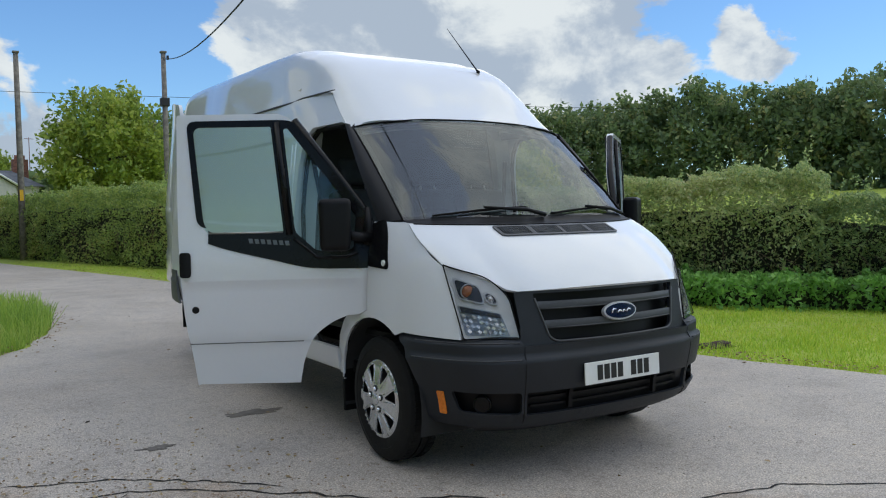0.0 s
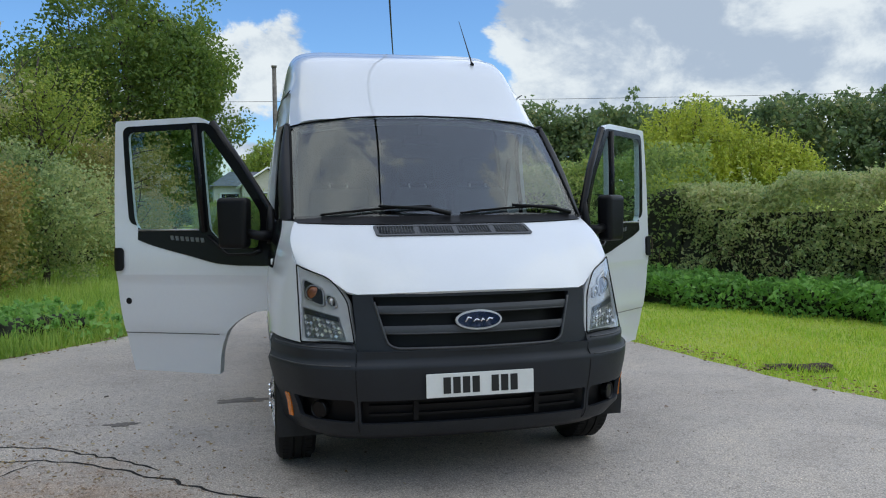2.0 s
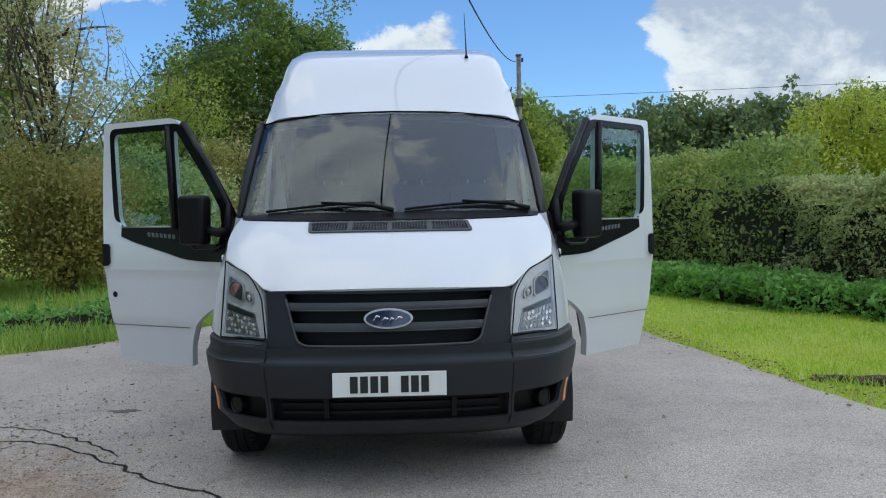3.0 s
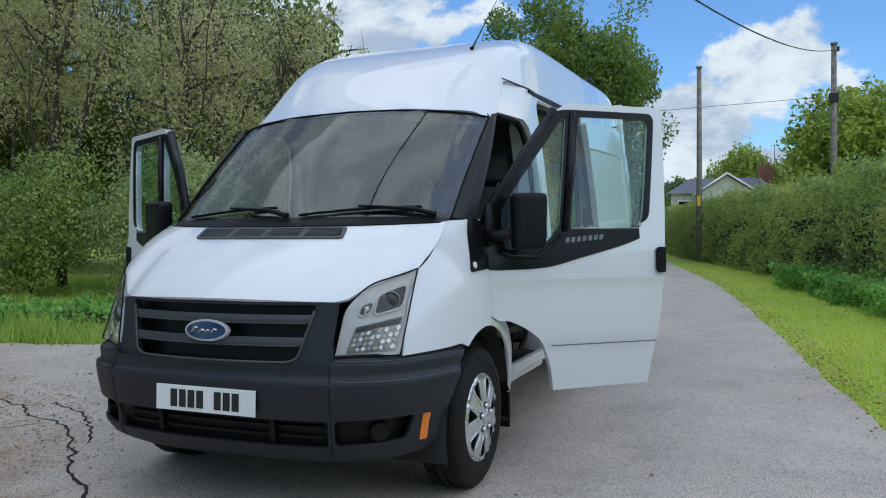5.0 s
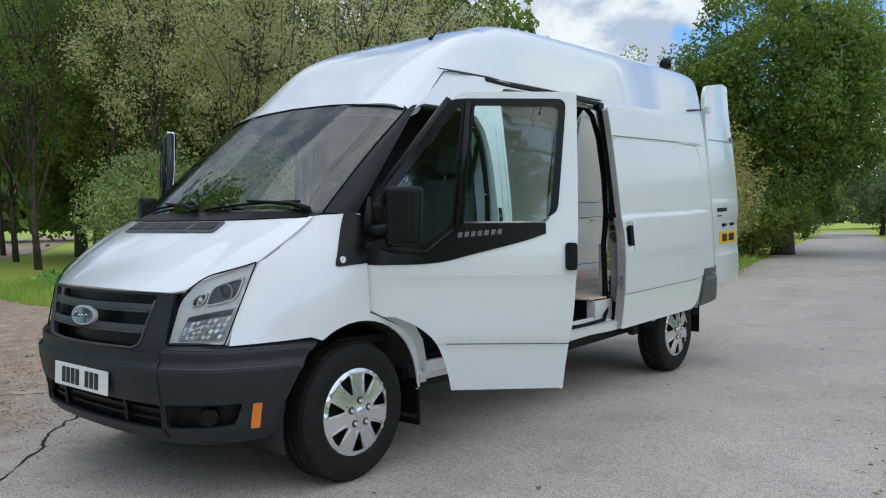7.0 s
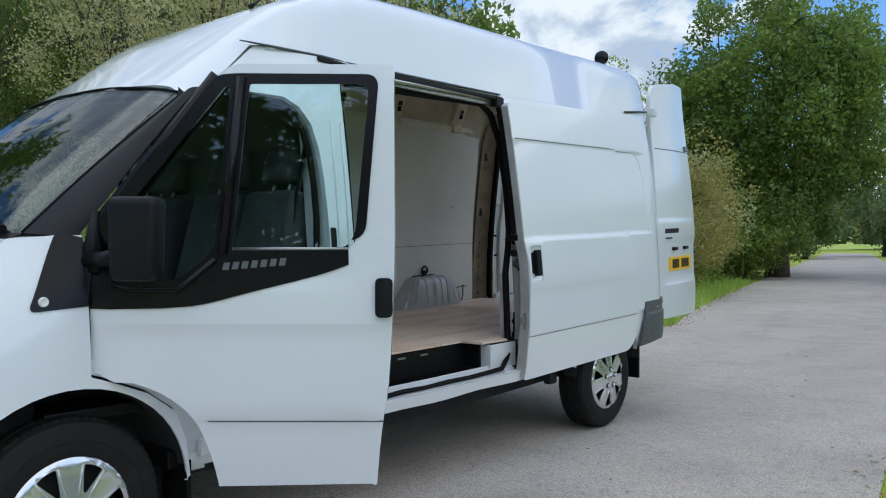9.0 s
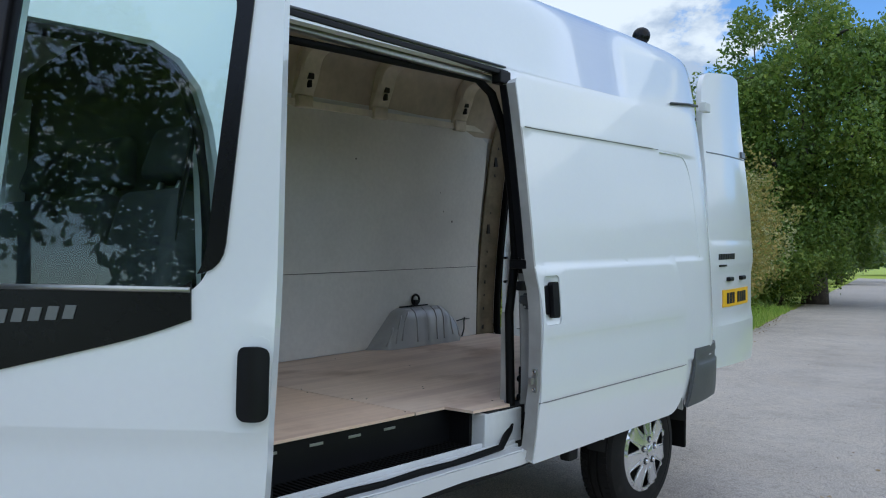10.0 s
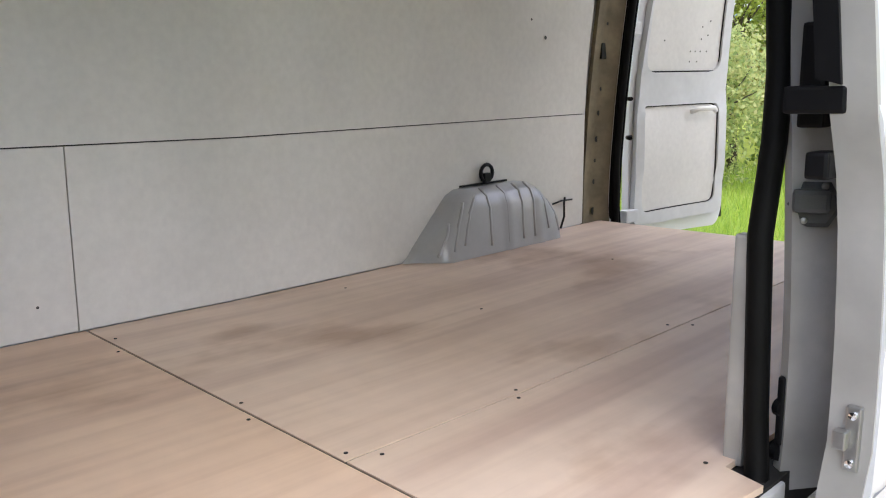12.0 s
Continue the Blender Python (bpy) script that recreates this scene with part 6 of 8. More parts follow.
for sx in (1, -1):
    bp = part("door_pillar", sheet([(1.165, 0.50), (1.262, 0.50), (1.262, 2.10), (1.165, 1.93)], lambda y, z: (sx * (SX0(z) - 0.029), y, z), 0.13, 0.10, inward=(-sx, 0, 0)), WHITE_IN, van, "white pillar between cab and load space")
    part("latch_plate", sheet(rounded([(1.170, 1.215), (1.190, 1.215), (1.190, 1.36), (1.170, 1.36)], 0.003), lambda y, z: (sx * (pressed(y, z) + 0.003), y, z), 0.004, 0.05, inward=(-sx, 0, 0)), BLACK, bp, "black label plate on the pillar")
    part("pillar_strap", sheet([(1.168, 1.03), (1.174, 1.03), (1.174, 1.175), (1.168, 1.175)], lambda y, z: (sx * (pressed(y, z) + 0.003), y, z), 0.004, 0.05, inward=(-sx, 0, 0)), BLACK, bp)
    bm = bmesh.new()
    tube(bm, [(sx * 0.90, 1.165, 0.90), (sx * 0.90, 1.13, 0.90), (sx * 0.93, 1.125, 0.90)], 0.008, 8)
    bmesh.ops.create_cone(bm, cap_ends=True, segments=20, radius1=0.032, radius2=0.03, depth=0.012, matrix=Matrix.Translation((sx * 0.90, 1.162, 0.90)) @ Matrix.Rotation(math.pi / 2, 4, "X"))
    part("door_striker", bm, METAL, bp, "bright door striker")
    for y in (1.203, 1.240):
        bm = bmesh.new()
        tube(bm, [(sx * (pressed(y, z) + 0.001), y, z) for z in (0.60, 0.85, 1.1, 1.35, 1.6, 1.85)], 0.006, 6)
        part("pillar_ridge", bm, WHITE, bp)
    # rubber seal round the cab door opening
    bm = bmesh.new()
    tube(bm, [(sx * (SX0(z) - 0.05 - k), y, z) for y, z, k in ((0.62, 1.90, 0.0), (0.85, 1.915, 0.0), (0.97, 1.91, 0.0), (1.04, 1.872, 0.0), (1.095, 1.80, 0), (1.125, 1.69, 0), (1.137, 1.56, 0), (1.14, 1.4, 0), (1.14, 1.1, 0.02), (1.09, 0.82, 0.05), (1.05, 0.60, 0.06), (0.95, 0.53, 0.06), (0.55, 0.53, 0.06))], 0.015, 8)
    part("cab_seal", bm, RUBBER, van)
    part("cab_rail", sheet([(0.66, 1.925), (1.18, 1.925), (1.18, 2.02), (0.76, 2.02)], lambda y, z: (sx * (pressed(y, z) - 0.034), y, z), 0.05, 0.1, inward=(-sx, 0, 0)), BLACK, van)
cp = part("rear_side_pillar", sheet([(2.635, 0.66), (2.82, 0.66), (2.82, 2.12), (2.635, 2.12)], lambda y, z: (SX0(z) - 0.125 + 0.75 * max(0.0, y - 2.62), y, z), 0.022, 0.07, inward=(-1, 0, 0)), GRIMY_SHADED, van, "white pillar behind the side door opening")
part("door_catch", boxed((0.850, 2.60, 1.272), (0.890, 2.64, 1.43), 0.006), BLACK, cp, "black plastic door catch")
part("pillar_skirt", boxed((0.765, 2.595, 0.70), (0.80, 2.62, 1.10), 0.006), GRIMY_SHADED, cp)
part("pillar_rail", boxed((0.835, 2.635, 0.74), (0.848, 2.65, 0.86), 0.004), BLACK, cp)
for z in (0.745, 0.665):
    q = part("pillar_plug", lathe([(0.012, 0.0005), (0.010, 0.014), (0, 0.016)], 14), BLACK, cp)
    q.matrix_basis = pose(0.835, 2.645, z + 0.06, 0, 0, -20)
part("door_track", boxed((0.80, 1.18, 2.128), (0.845, 2.52, 2.150), 0.004), BLACK, van, "black upper door track")
part("door_track", boxed((0.765, 1.18, 2.10), (0.80, 2.50, 2.125), 0.004), METAL, van)
part("track_roller", boxed((0.80, 2.46, 2.09), (0.85, 2.53, 2.145), 0.006), BLACK, van)


# ---- cab ----
part("bulkhead", sheet(rounded([(-0.86, 0.70), (0.86, 0.70), (0.80, 2.0), (0.66, 2.36), (-0.66, 2.36), (-0.80, 2.0)], 0.05), lambda x, z: (x, 1.215, z), 0.02, 0.3, inward=(0, 1, 0)), DASH, van, "dark bulkhead behind the seats")
part("cab_floor", boxed((-0.85, -0.05, 0.66), (0.85, 1.22, 0.70), 0.005), BLACK, van)
part("footwell", boxed((-0.79, -0.17, 0.52), (0.79, -0.05, 1.24), 0.02), BLACK, van)
part("seat_plinth", boxed((-0.62, 0.45, 0.50), (0.62, 1.16, 0.80), 0.02), BLACK, van)
part("cab_headlining", sheet([(-0.74, 0.5), (0.74, 0.5), (0.76, 1.2), (-0.76, 1.2)], lambda x, y: (x, y, 1.92 + 0.35 * (y - 0.5) - 0.12 * x * x), 0.01, 0.15, inward=(0, 0, -1)), LINING, van)


def dashboard():
    bm = bmesh.new()
    prof = [(-0.22, 1.27), (-0.02, 1.31), (0.12, 1.30), (0.20, 1.24), (0.16, 1.12), (0.10, 0.95), (0.02, 0.80), (-0.15, 0.80)]
    for x0, x1, up in ((-0.78, 0.78, 0.0),):
        rows = []
        for x in np.linspace(x0, x1, 15):
            hump = 0.03 * math.exp(-((x + 0.42) / 0.2) ** 2)
            rows.append([bm.verts.new((x, y, z + (hump if z > 1.2 else 0))) for y, z in prof])
        for r0, r1 in zip(rows, rows[1:]):
            for k in range(len(prof)):
                bm.faces.new((r0[k], r0[(k + 1) % len(prof)], r1[(k + 1) % len(prof)], r1[k]))
        bm.faces.new(rows[0])
        bm.faces.new(list(reversed(rows[-1])))
    bmesh.ops.recalc_face_normals(bm, faces=bm.faces)
    part("dashboard", bm, DASH, van, "dark grey moulded dashboard", smooth=True, sharp=40)
    m = Matrix.Translation((-0.42, 0.30, 1.22)) @ Matrix.Rotation(radians(-58), 4, "X")
    bm = bmesh.new()
    tube(bm, [m @ Vector((0.195 * math.cos(a), 0.195 * math.sin(a), 0)) for a in np.linspace(0, 2 * math.pi, 33)], 0.015, 8, caps=False)
    for a in (0, math.pi, math.pi * 1.5):
        tube(bm, [m @ Vector((0.04 * math.cos(a), 0.04 * math.sin(a), -0.02)), m @ Vector((0.19 * math.cos(a), 0.19 * math.sin(a), 0))], 0.014, 6)
    tube(bm, [m @ Vector((0, 0, 0.0)), m @ Vector((0, 0, -0.06))], 0.06, 14)
    part("steering_wheel", bm, BLACK, van, "black steering wheel")
    for x in (-0.70, 0.70):
        part("dash_vent", boxed((x - 0.06, 0.16, 1.15), (x + 0.06, 0.20, 1.22), 0.01), BLACK, van)


dashboard()


def seat(x, w):
    bm = bmesh.new()
    m = Matrix.Translation((x, 0.80, 0.88)) @ Matrix.Rotation(radians(4), 4, "X")
    box(bm, (-w / 2, -0.26, -0.09), (w / 2, 0.26, 0.08), 0.05, m, 3)
    st = part("seat", bm, SEAT, van, "dark grey cloth cab seat", smooth=True, sharp=60)
    bm = bmesh.new()
    m = Matrix.Translation((x, 1.03, 0.95)) @ Matrix.Rotation(radians(-14), 4, "X")
    vs = box(bm, (-w / 2 + 0.01, -0.06, 0.0), (w / 2 - 0.01, 0.06, 0.60), 0.045, None, 3)
    for v in vs:
        k = v.co.z / 0.6
        v.co.x *= 1 - 0.16 * k * k
    bmesh.ops.transform(bm, matrix=m, verts=bm.verts)
    part("backrest", bm, SEAT, st, smooth=True, sharp=60)
    bm = bmesh.new()
    m2 = m @ Matrix.Translation((0, 0, 0.64))
    box(bm, (-0.125, -0.045, 0.0), (0.125, 0.045, 0.19), 0.04, m2, 3)
    part("headrest", bm, SEAT, st, smooth=True, sharp=60)
    bm = bmesh.new()
    for dx in (-0.06, 0.06):
        tube(bm, [m @ Vector((dx, 0, 0.58)), m @ Vector((dx, 0, 0.68))], 0.007, 6)
    part("headrest_posts", bm, METAL, st)
    bm = bmesh.new()
    tube(bm, [m @ Vector((w / 2 + 0.02, 0.0, 0.02)), m @ Vector((w / 2 + 0.03, -0.02, 0.12))], 0.012, 6)
    part("belt_buckle", bm, BLACK, st)


seat(-0.45, 0.50)
seat(0.12, 0.46)
seat(0.57, 0.46)
for sx in (1, -1):
    bm = bmesh.new()
    tube(bm, [(sx * 0.80, 1.15, 1.75), (sx * 0.74, 1.10, 1.3), (sx * 0.72, 1.06, 0.85)], 0.018, 6, flat=0.2)
    part("seat_belt", bm, BLACK, van)
bm = bmesh.new()
box(bm, (-0.11, 0.44, 1.78), (0.11, 0.47, 1.84), 0.012)
tube(bm, [(0, 0.455, 1.84), (0, 0.44, 1.90)], 0.012, 6)
part("rear_view_mirror", bm, BLACK, van)

# ---- on the roof ----
bm = bmesh.new()
tube(bm, [(0.505, 1.06, 2.405), (0.507, 1.09, 2.43), (0.523, 1.44, 2.83)], [0.014, 0.006, 0.0022], 8)
part("aerial", bm, BLACK, van, "thin black roof aerial")
bm = bmesh.new()
m = Matrix.Translation((0.555, 4.20, 2.625)) @ Matrix.Rotation(radians(20), 4, "Z")
bmesh.ops.create_uvsphere(bm, u_segments=20, v_segments=12, radius=0.055, matrix=m @ Matrix.Translation((0, 0, 0.045)) @ Matrix.Diagonal((1, 0.7, 1, 1)))
tube(bm, [m @ Vector((0, 0, -0.09)), m @ Vector((0, 0, 0.0))], 0.012, 8)
part("work_lamp", bm, GLOSSBLACK, van, "small round black work lamp", smooth=True)


# ---- the long load space: drawn short on the plan, drawn out behind the cab and raked up ----
def behind_cab(p):
    """Where a point of the short, level plan lies on the long, raked van."""
    y = p.y + float(np.interp(p.y, [1.16, 1.27, 2.14, 2.6, 3.3, 4.6], [0.0, 0.067, 0.085, 0.10, 0.12, 0.13]))
    return Vector((p.x, y, p.z + float(np.interp(y, [1.16, 1.4, 2.0, 2.7, 4.9], [0.0, -0.01, -0.005, 0.005, 0.076]))))


def draw_out(ob, above):
    m = above @ ob.matrix_basis
    turned = any(abs(m[i][j]) > 1e-4 for i, j in ((0, 1), (0, 2), (1, 2)))
    if turned or m[0][0] < 0 or ob.type == "EMPTY" and ob is not van:
        q = behind_cab(m.translation)
        if ob.name.startswith("wheel"):
            q.z = m.translation.z
        ob.matrix_basis = Matrix.Translation(q - m.translation) @ ob.matrix_basis
        return
    if ob.type == "MESH":
        ys = [(m @ v.co).y for v in ob.data.vertices]
        if max(ys) - min(ys) > 0.5:
            bm = bmesh.new()
            bm.from_mesh(ob.data)
            for cut in (1.27, 1.34, 1.93, 2.14, 2.6, 3.3):
                if min(ys) < cut < max(ys):
                    bmesh.ops.bisect_plane(bm, geom=bm.verts[:] + bm.edges[:] + bm.faces[:], plane_co=(0, cut - m.translation.y, 0), plane_no=(0, 1, 0))
            bm.to_mesh(ob.data)
            bm.free()
        for v in ob.data.vertices:
            v.co = behind_cab(m @ v.co) - m.translation
    for c in ob.children:
        draw_out(c, m)


draw_out(van, Matrix())


# ---- ground, road and verges ----
def ground_material():
    m = bpy.data.materials.new("grass_ground")
    m.use_nodes = True
    t = m.node_tree
    b = t.nodes["Principled BSDF"]
    b.inputs["Roughness"].default_value = 0.9
    co = t.nodes.new("ShaderNodeTexCoord").outputs["Object"]
    n1, n2 = t.nodes.new("ShaderNodeTexNoise"), t.nodes.new("ShaderNodeTexNoise")
    n1.inputs["Scale"].default_value, n1.inputs["Detail"].default_value = 0.35, 6
    n2.inputs["Scale"].default_value, n2.inputs["Detail"].default_value = 22.0, 6
    for n in (n1, n2):
        t.links.new(co, n.inputs["Vector"])
    r = t.nodes.new("ShaderNodeValToRGB")
    r.color_ramp.elements[0].position, r.color_ramp.elements[0].color = 0.3, (0.25, 0.32, 0.045, 1)
    r.color_ramp.elements[1].position, r.color_ramp.elements[1].color = 0.75, (0.46, 0.54, 0.072, 1)
    mx = t.nodes.new("ShaderNodeMath")
    mx.operation = "MULTIPLY_ADD"
    mx.inputs[1].default_value = 0.5
    t.links.new(n1.outputs["Fac"], mx.inputs[0])
    h = t.nodes.new("ShaderNodeMath")
    h.operation, h.inputs[1].default_value = "MULTIPLY", 0.5
    t.links.new(n2.outputs["Fac"], h.inputs[0])
    t.links.new(h.outputs[0], mx.inputs[2])
    t.links.new(mx.outputs[0], r.inputs[0])
    t.links.new(r.outputs[0], b.inputs["Base Color"])
    bp = t.nodes.new("ShaderNodeBump")
    bp.inputs["Strength"].default_value, bp.inputs["Distance"].default_value = 0.7, 0.03
    t.links.new(n2.outputs["Fac"], bp.inputs["Height"])
    t.links.new(bp.outputs[0], b.inputs["Normal"])
    return m


def asphalt_material():
    m = bpy.data.materials.new("worn_asphalt")
    m.use_nodes = True
    t = m.node_tree
    b = t.nodes["Principled BSDF"]
    co = t.nodes.new("ShaderNodeTexCoord").outputs["Object"]

    def noise_of(scale, detail, rough=0.5):
        n = t.nodes.new("ShaderNodeTexNoise")
        n.inputs["Scale"].default_value, n.inputs["Detail"].default_value, n.inputs["Roughness"].default_value = scale, detail, rough
        t.links.new(co, n.inputs["Vector"])
        return n.outputs["Fac"]

    def ramp(fac, stops):
        r = t.nodes.new("ShaderNodeValToRGB")
        e = r.color_ramp.elements
        while len(e) < len(stops):
            e.new(0.5)
        for i, (p, c) in enumerate(stops):
            e[i].position, e[i].color = p, (*c, 1)
        t.links.new(fac, r.inputs[0])
        return r.outputs[0]

    def mult(a, c, f=1.0, mode="MULTIPLY"):
        x = t.nodes.new("ShaderNodeMix")
        x.data_type, x.blend_type = "RGBA", mode
        x.inputs["Factor"].default_value = f
        t.links.new(a, x.inputs["A"])
        t.links.new(c, x.inputs["B"])
        return x.outputs["Result"]

    v = t.nodes.new("ShaderNodeTexVoronoi")
    v.inputs["Scale"].default_value = 85
    t.links.new(co, v.inputs["Vector"])
    base = ramp(noise_of(0.45, 5, 0.6), [(0.32, (0.46, 0.40, 0.342)), (0.5, (0.515, 0.455, 0.395)), (0.70, (0.57, 0.508, 0.445))])
    stone = ramp(v.outputs["Distance"], [(0.0, (1.5, 1.48, 1.42)), (0.35, (1.0, 1.0, 1.0)), (0.8, (0.55, 0.55, 0.56))])
    speck = ramp(noise_of(130, 3), [(0.36, (0.5, 0.5, 0.5)), (0.5, (1.0, 1.0, 1.0)), (0.60, (1.1, 1.1, 1.08)), (0.70, (1.9, 1.85, 1.75))])
    stain = ramp(noise_of(1.7, 7, 0.65), [(0.32, (0.86, 0.85, 0.84)), (0.48, (1.0, 1.0, 1.0)), (0.70, (1.12, 1.10, 1.06))])
    v2 = t.nodes.new("ShaderNodeTexVoronoi")
    v2.inputs["Scale"].default_value = 34
    t.links.new(co, v2.inputs["Vector"])
    chips = ramp(v2.outputs["Distance"], [(0.0, (1.35, 1.32, 1.27)), (0.16, (1.0, 1.0, 1.0)), (0.6, (1.0, 1.0, 1.0)), (0.85, (0.62, 0.61, 0.6))])
    pits = ramp(noise_of(16, 5, 0.7), [(0.30, (0.62, 0.6, 0.58)), (0.44, (1.0, 1.0, 1.0)), (0.62, (1.0, 1.0, 1.0)), (0.74, (1.2, 1.18, 1.14))])
    # soil and fine gravel spread from the bank over the near corner of the lane
    sep = t.nodes.new("ShaderNodeSeparateXYZ")
    t.links.new(co, sep.inputs[0])

    def sums(op, a, c):
        q = t.nodes.new("ShaderNodeMath")
        q.operation = op
        for k, w in enumerate((a, c)):
            if isinstance(w, float):
                q.inputs[k].default_value = w
            else:
                t.links.new(w, q.inputs[k])
        return q.outputs[0]
    slope = sums("SUBTRACT", sums("MULTIPLY", sums("ADD", sep.outputs["X"], 3.6), -0.7), sums("SUBTRACT", sep.outputs["Y"], 1.0))
    spread = sums("ADD", slope, sums("MULTIPLY", sums("SUBTRACT", noise_of(1.3, 6, 0.65), 0.5), 3.2))
    cover = t.nodes.new("ShaderNodeMapRange")
    cover.inputs["From Min"].default_value, cover.inputs["From Max"].default_value, cover.inputs["To Max"].default_value = -0.2, 0.6, 0.95
    t.links.new(spread, cover.inputs[0])
    soil = ramp(noise_of(4.5, 6, 0.7), [(0.30, (0.25, 0.165, 0.11)), (0.5, (0.44, 0.31, 0.215)), (0.68, (0.60, 0.47, 0.355))])
    over = t.nodes.new("ShaderNodeMix")
    over.data_type = "RGBA"
    t.links.new(cover.outputs[0], over.inputs["Factor"])
    t.links.new(base, over.inputs["A"])
    t.links.new(soil, over.inputs["B"])
    col = mult(mult(mult(mult(mult(over.outputs["Result"], stone, 0.55), speck, 0.85), stain), chips, 0.4), pits, 0.7)
    t.links.new(col, b.inputs["Base Color"])
    b.inputs["Roughness"].default_value = 0.72
    b.inputs["Specular IOR Level"].default_value = 0.5
    bp = t.nodes.new("ShaderNodeBump")
    bp.inputs["Strength"].default_value, bp.inputs["Distance"].default_value = 0.55, 0.005
    t.links.new(v.outputs["Distance"], bp.inputs["Height"])
    bp.invert = True
    t.links.new(bp.outputs[0], b.inputs["Normal"])
    return m


ASPHALT = asphalt_material()
SOIL = M("crack_soil", (0.022, 0.019, 0.016), rough=0.95, var=0.2, scale=40)
GRIT = M("grit", (0.43, 0.38, 0.32), rough=0.9, var=0.2, scale=60, grain=200)
gm = ground_material()
gv, gf = [], []
edges_xy = [-900, -400, -180, -90, -50, -30, -18, -10, -4, 0, 4, 10, 18, 30, 50, 90, 180, 400, 900]
for y in edges_xy:
    for x in edges_xy:
        rise = 1.6 * sstep(25, 80, x + 0.35 * y) + 3.0 * sstep(50, 85, x + 0.35 * y)
        gv.append((x, y, -0.022 + rise))
ng = len(edges_xy)
gf = [(r * ng + c, r * ng + c + 1, (r + 1) * ng + c + 1, (r + 1) * ng + c) for r in range(ng - 1) for c in range(ng - 1)]
ground = quads("ground", gv, gf, gm, smooth=True)
tagged(ground, "grassy ground of verges and fields to the horizon", "ground", kind="structure")

RIGHT_EDGE = [(6.6, -12), (4.6, -6), (3.75, -1.8), (3.45, -0.4), (3.22, 0.35), (3.02, 1.1), (2.90, 2.15), (2.68, 3.6), (2.22, 7.5), (1.05, 15.8), (-0.85, 25.3), (-2.6, 34), (-5.5, 46), (-12.5, 75), (-28, 140)]
LEFT_EDGE = [(-32.5, 140), (-17, 75), (-10, 45), (-4.5, 21.5), (-2.4, 13), (-1.65, 10.4), (-1.72, 7.9), (-2.05, 6.4), (-2.3, 5.7), (-2.9, 4.75), (-3.5, 3.95), (-4.2, 3.45), (-5.6, 3.0), (-8, 2.85), (-14, 3.6), (-34, 9)]
R_FINE = spline(RIGHT_EDGE, 7)
L_FINE = spline(LEFT_EDGE, 7)


def wobble(pts, amp):
    out = []
    for p in resample([tuple(q) for q in pts], 0.22, False):
        if p.length < 30:
            out.append(p + Vector((noise.noise((p.x * 2.3, p.y * 2.3, 0)), noise.noise((p.x * 2.3, p.y * 2.3, 7)))) * amp)
        else:
            out.append(p)
    return out


SOUTH = [(-34, 4.5), (-16, 0.4), (-9.5, -3.0), (-8.5, -12)]
road_loop = wobble(R_FINE, 0.07) + wobble(L_FINE, 0.09) + [Vector(p) for p in SOUTH]


def road():
    verts = [Vector((p.x, p.y)) for p in road_loop]
    vo, eo, fo, *_ = delaunay_2d_cdt(verts, [(i, (i + 1) % len(verts)) for i in range(len(verts))], [], 1, 1e-6)
    mid = np.array([[sum(vo[i][k] for i in f) / len(f) for k in (0, 1)] for f in fo])
    fo = [f for f, k in zip(fo, inside_many(mid, verts)) if k]
    bm = bmesh.new()
    top = [bm.verts.new((p[0], p[1], 0.0)) for p in vo]
    for f in fo:
        try:
            bm.faces.new([top[i] for i in f])
        except ValueError:
            continue
    bmesh.ops.recalc_face_normals(bm, faces=bm.faces)
    if sum(f.normal.z for f in bm.faces) < 0:
        bmesh.ops.reverse_faces(bm, faces=bm.faces)
    rim = [e for e in bm.edges if len(e.link_faces) == 1]
    ext = bmesh.ops.extrude_edge_only(bm, edges=rim)
    for v in ext["geom"]:
        if isinstance(v, bmesh.types.BMVert):
            v.co.z = -0.03
    ob = part("road", bm, ASPHALT)
    tagged(ob, "worn grey asphalt lane with cracks and grit", "road", kind="structure")


road()
# second lane seen far back between the trunks
quads("side_lane", [(-14, 2.6, 0.0), (-24, 7.0, 0.0), (-37, 14.9, 0.0), (-60, 27.0, 0.0), (-84, 41.0, 0.0), (-14, -0.4, 0.0), (-30, 6.5, 0.0), (-49, 15.5, 0.0), (-72, 28.0, 0.0), (-97, 41.0, 0.0)], [(k + 5, k + 6, k + 1, k) for k in range(4)], ASPHALT)
tagged(bpy.data.objects["side_lane"], "grey lane beyond the trees", "road", kind="structure")


def crack(path, w):
    pts = []
    P = resample(path, 0.035, False)
    for i, p in enumerate(P):
        pts.append(p + Vector((noise.noise((p.x * 9, p.y * 9, 1)), noise.noise((p.x * 9, p.y * 9, 4)))) * 0.035)
    v, f = [], []
    for i, p in enumerate(pts):
        d = (pts[min(i + 1, len(pts) - 1)] - pts[max(i - 1, 0)]).normalized()
        nrm = Vector((-d.y, d.x))
        k = w * (0.45 + 0.9 * abs(noise.noise((p.x * 14, p.y * 14, 2)))) * min(1, i / 4, (len(pts) - 1 - i) / 4)
        v += [(*(p + nrm * k), 0.0025), (*(p - nrm * k), 0.0025)]
    f = [(2 * i, 2 * i + 1, 2 * i + 3, 2 * i + 2) for i in range(len(pts) - 1)]
    ob = quads("road_crack", v, f, SOIL)
    tagged(ob, "dark crack across the asphalt", "crack", kind="structure")


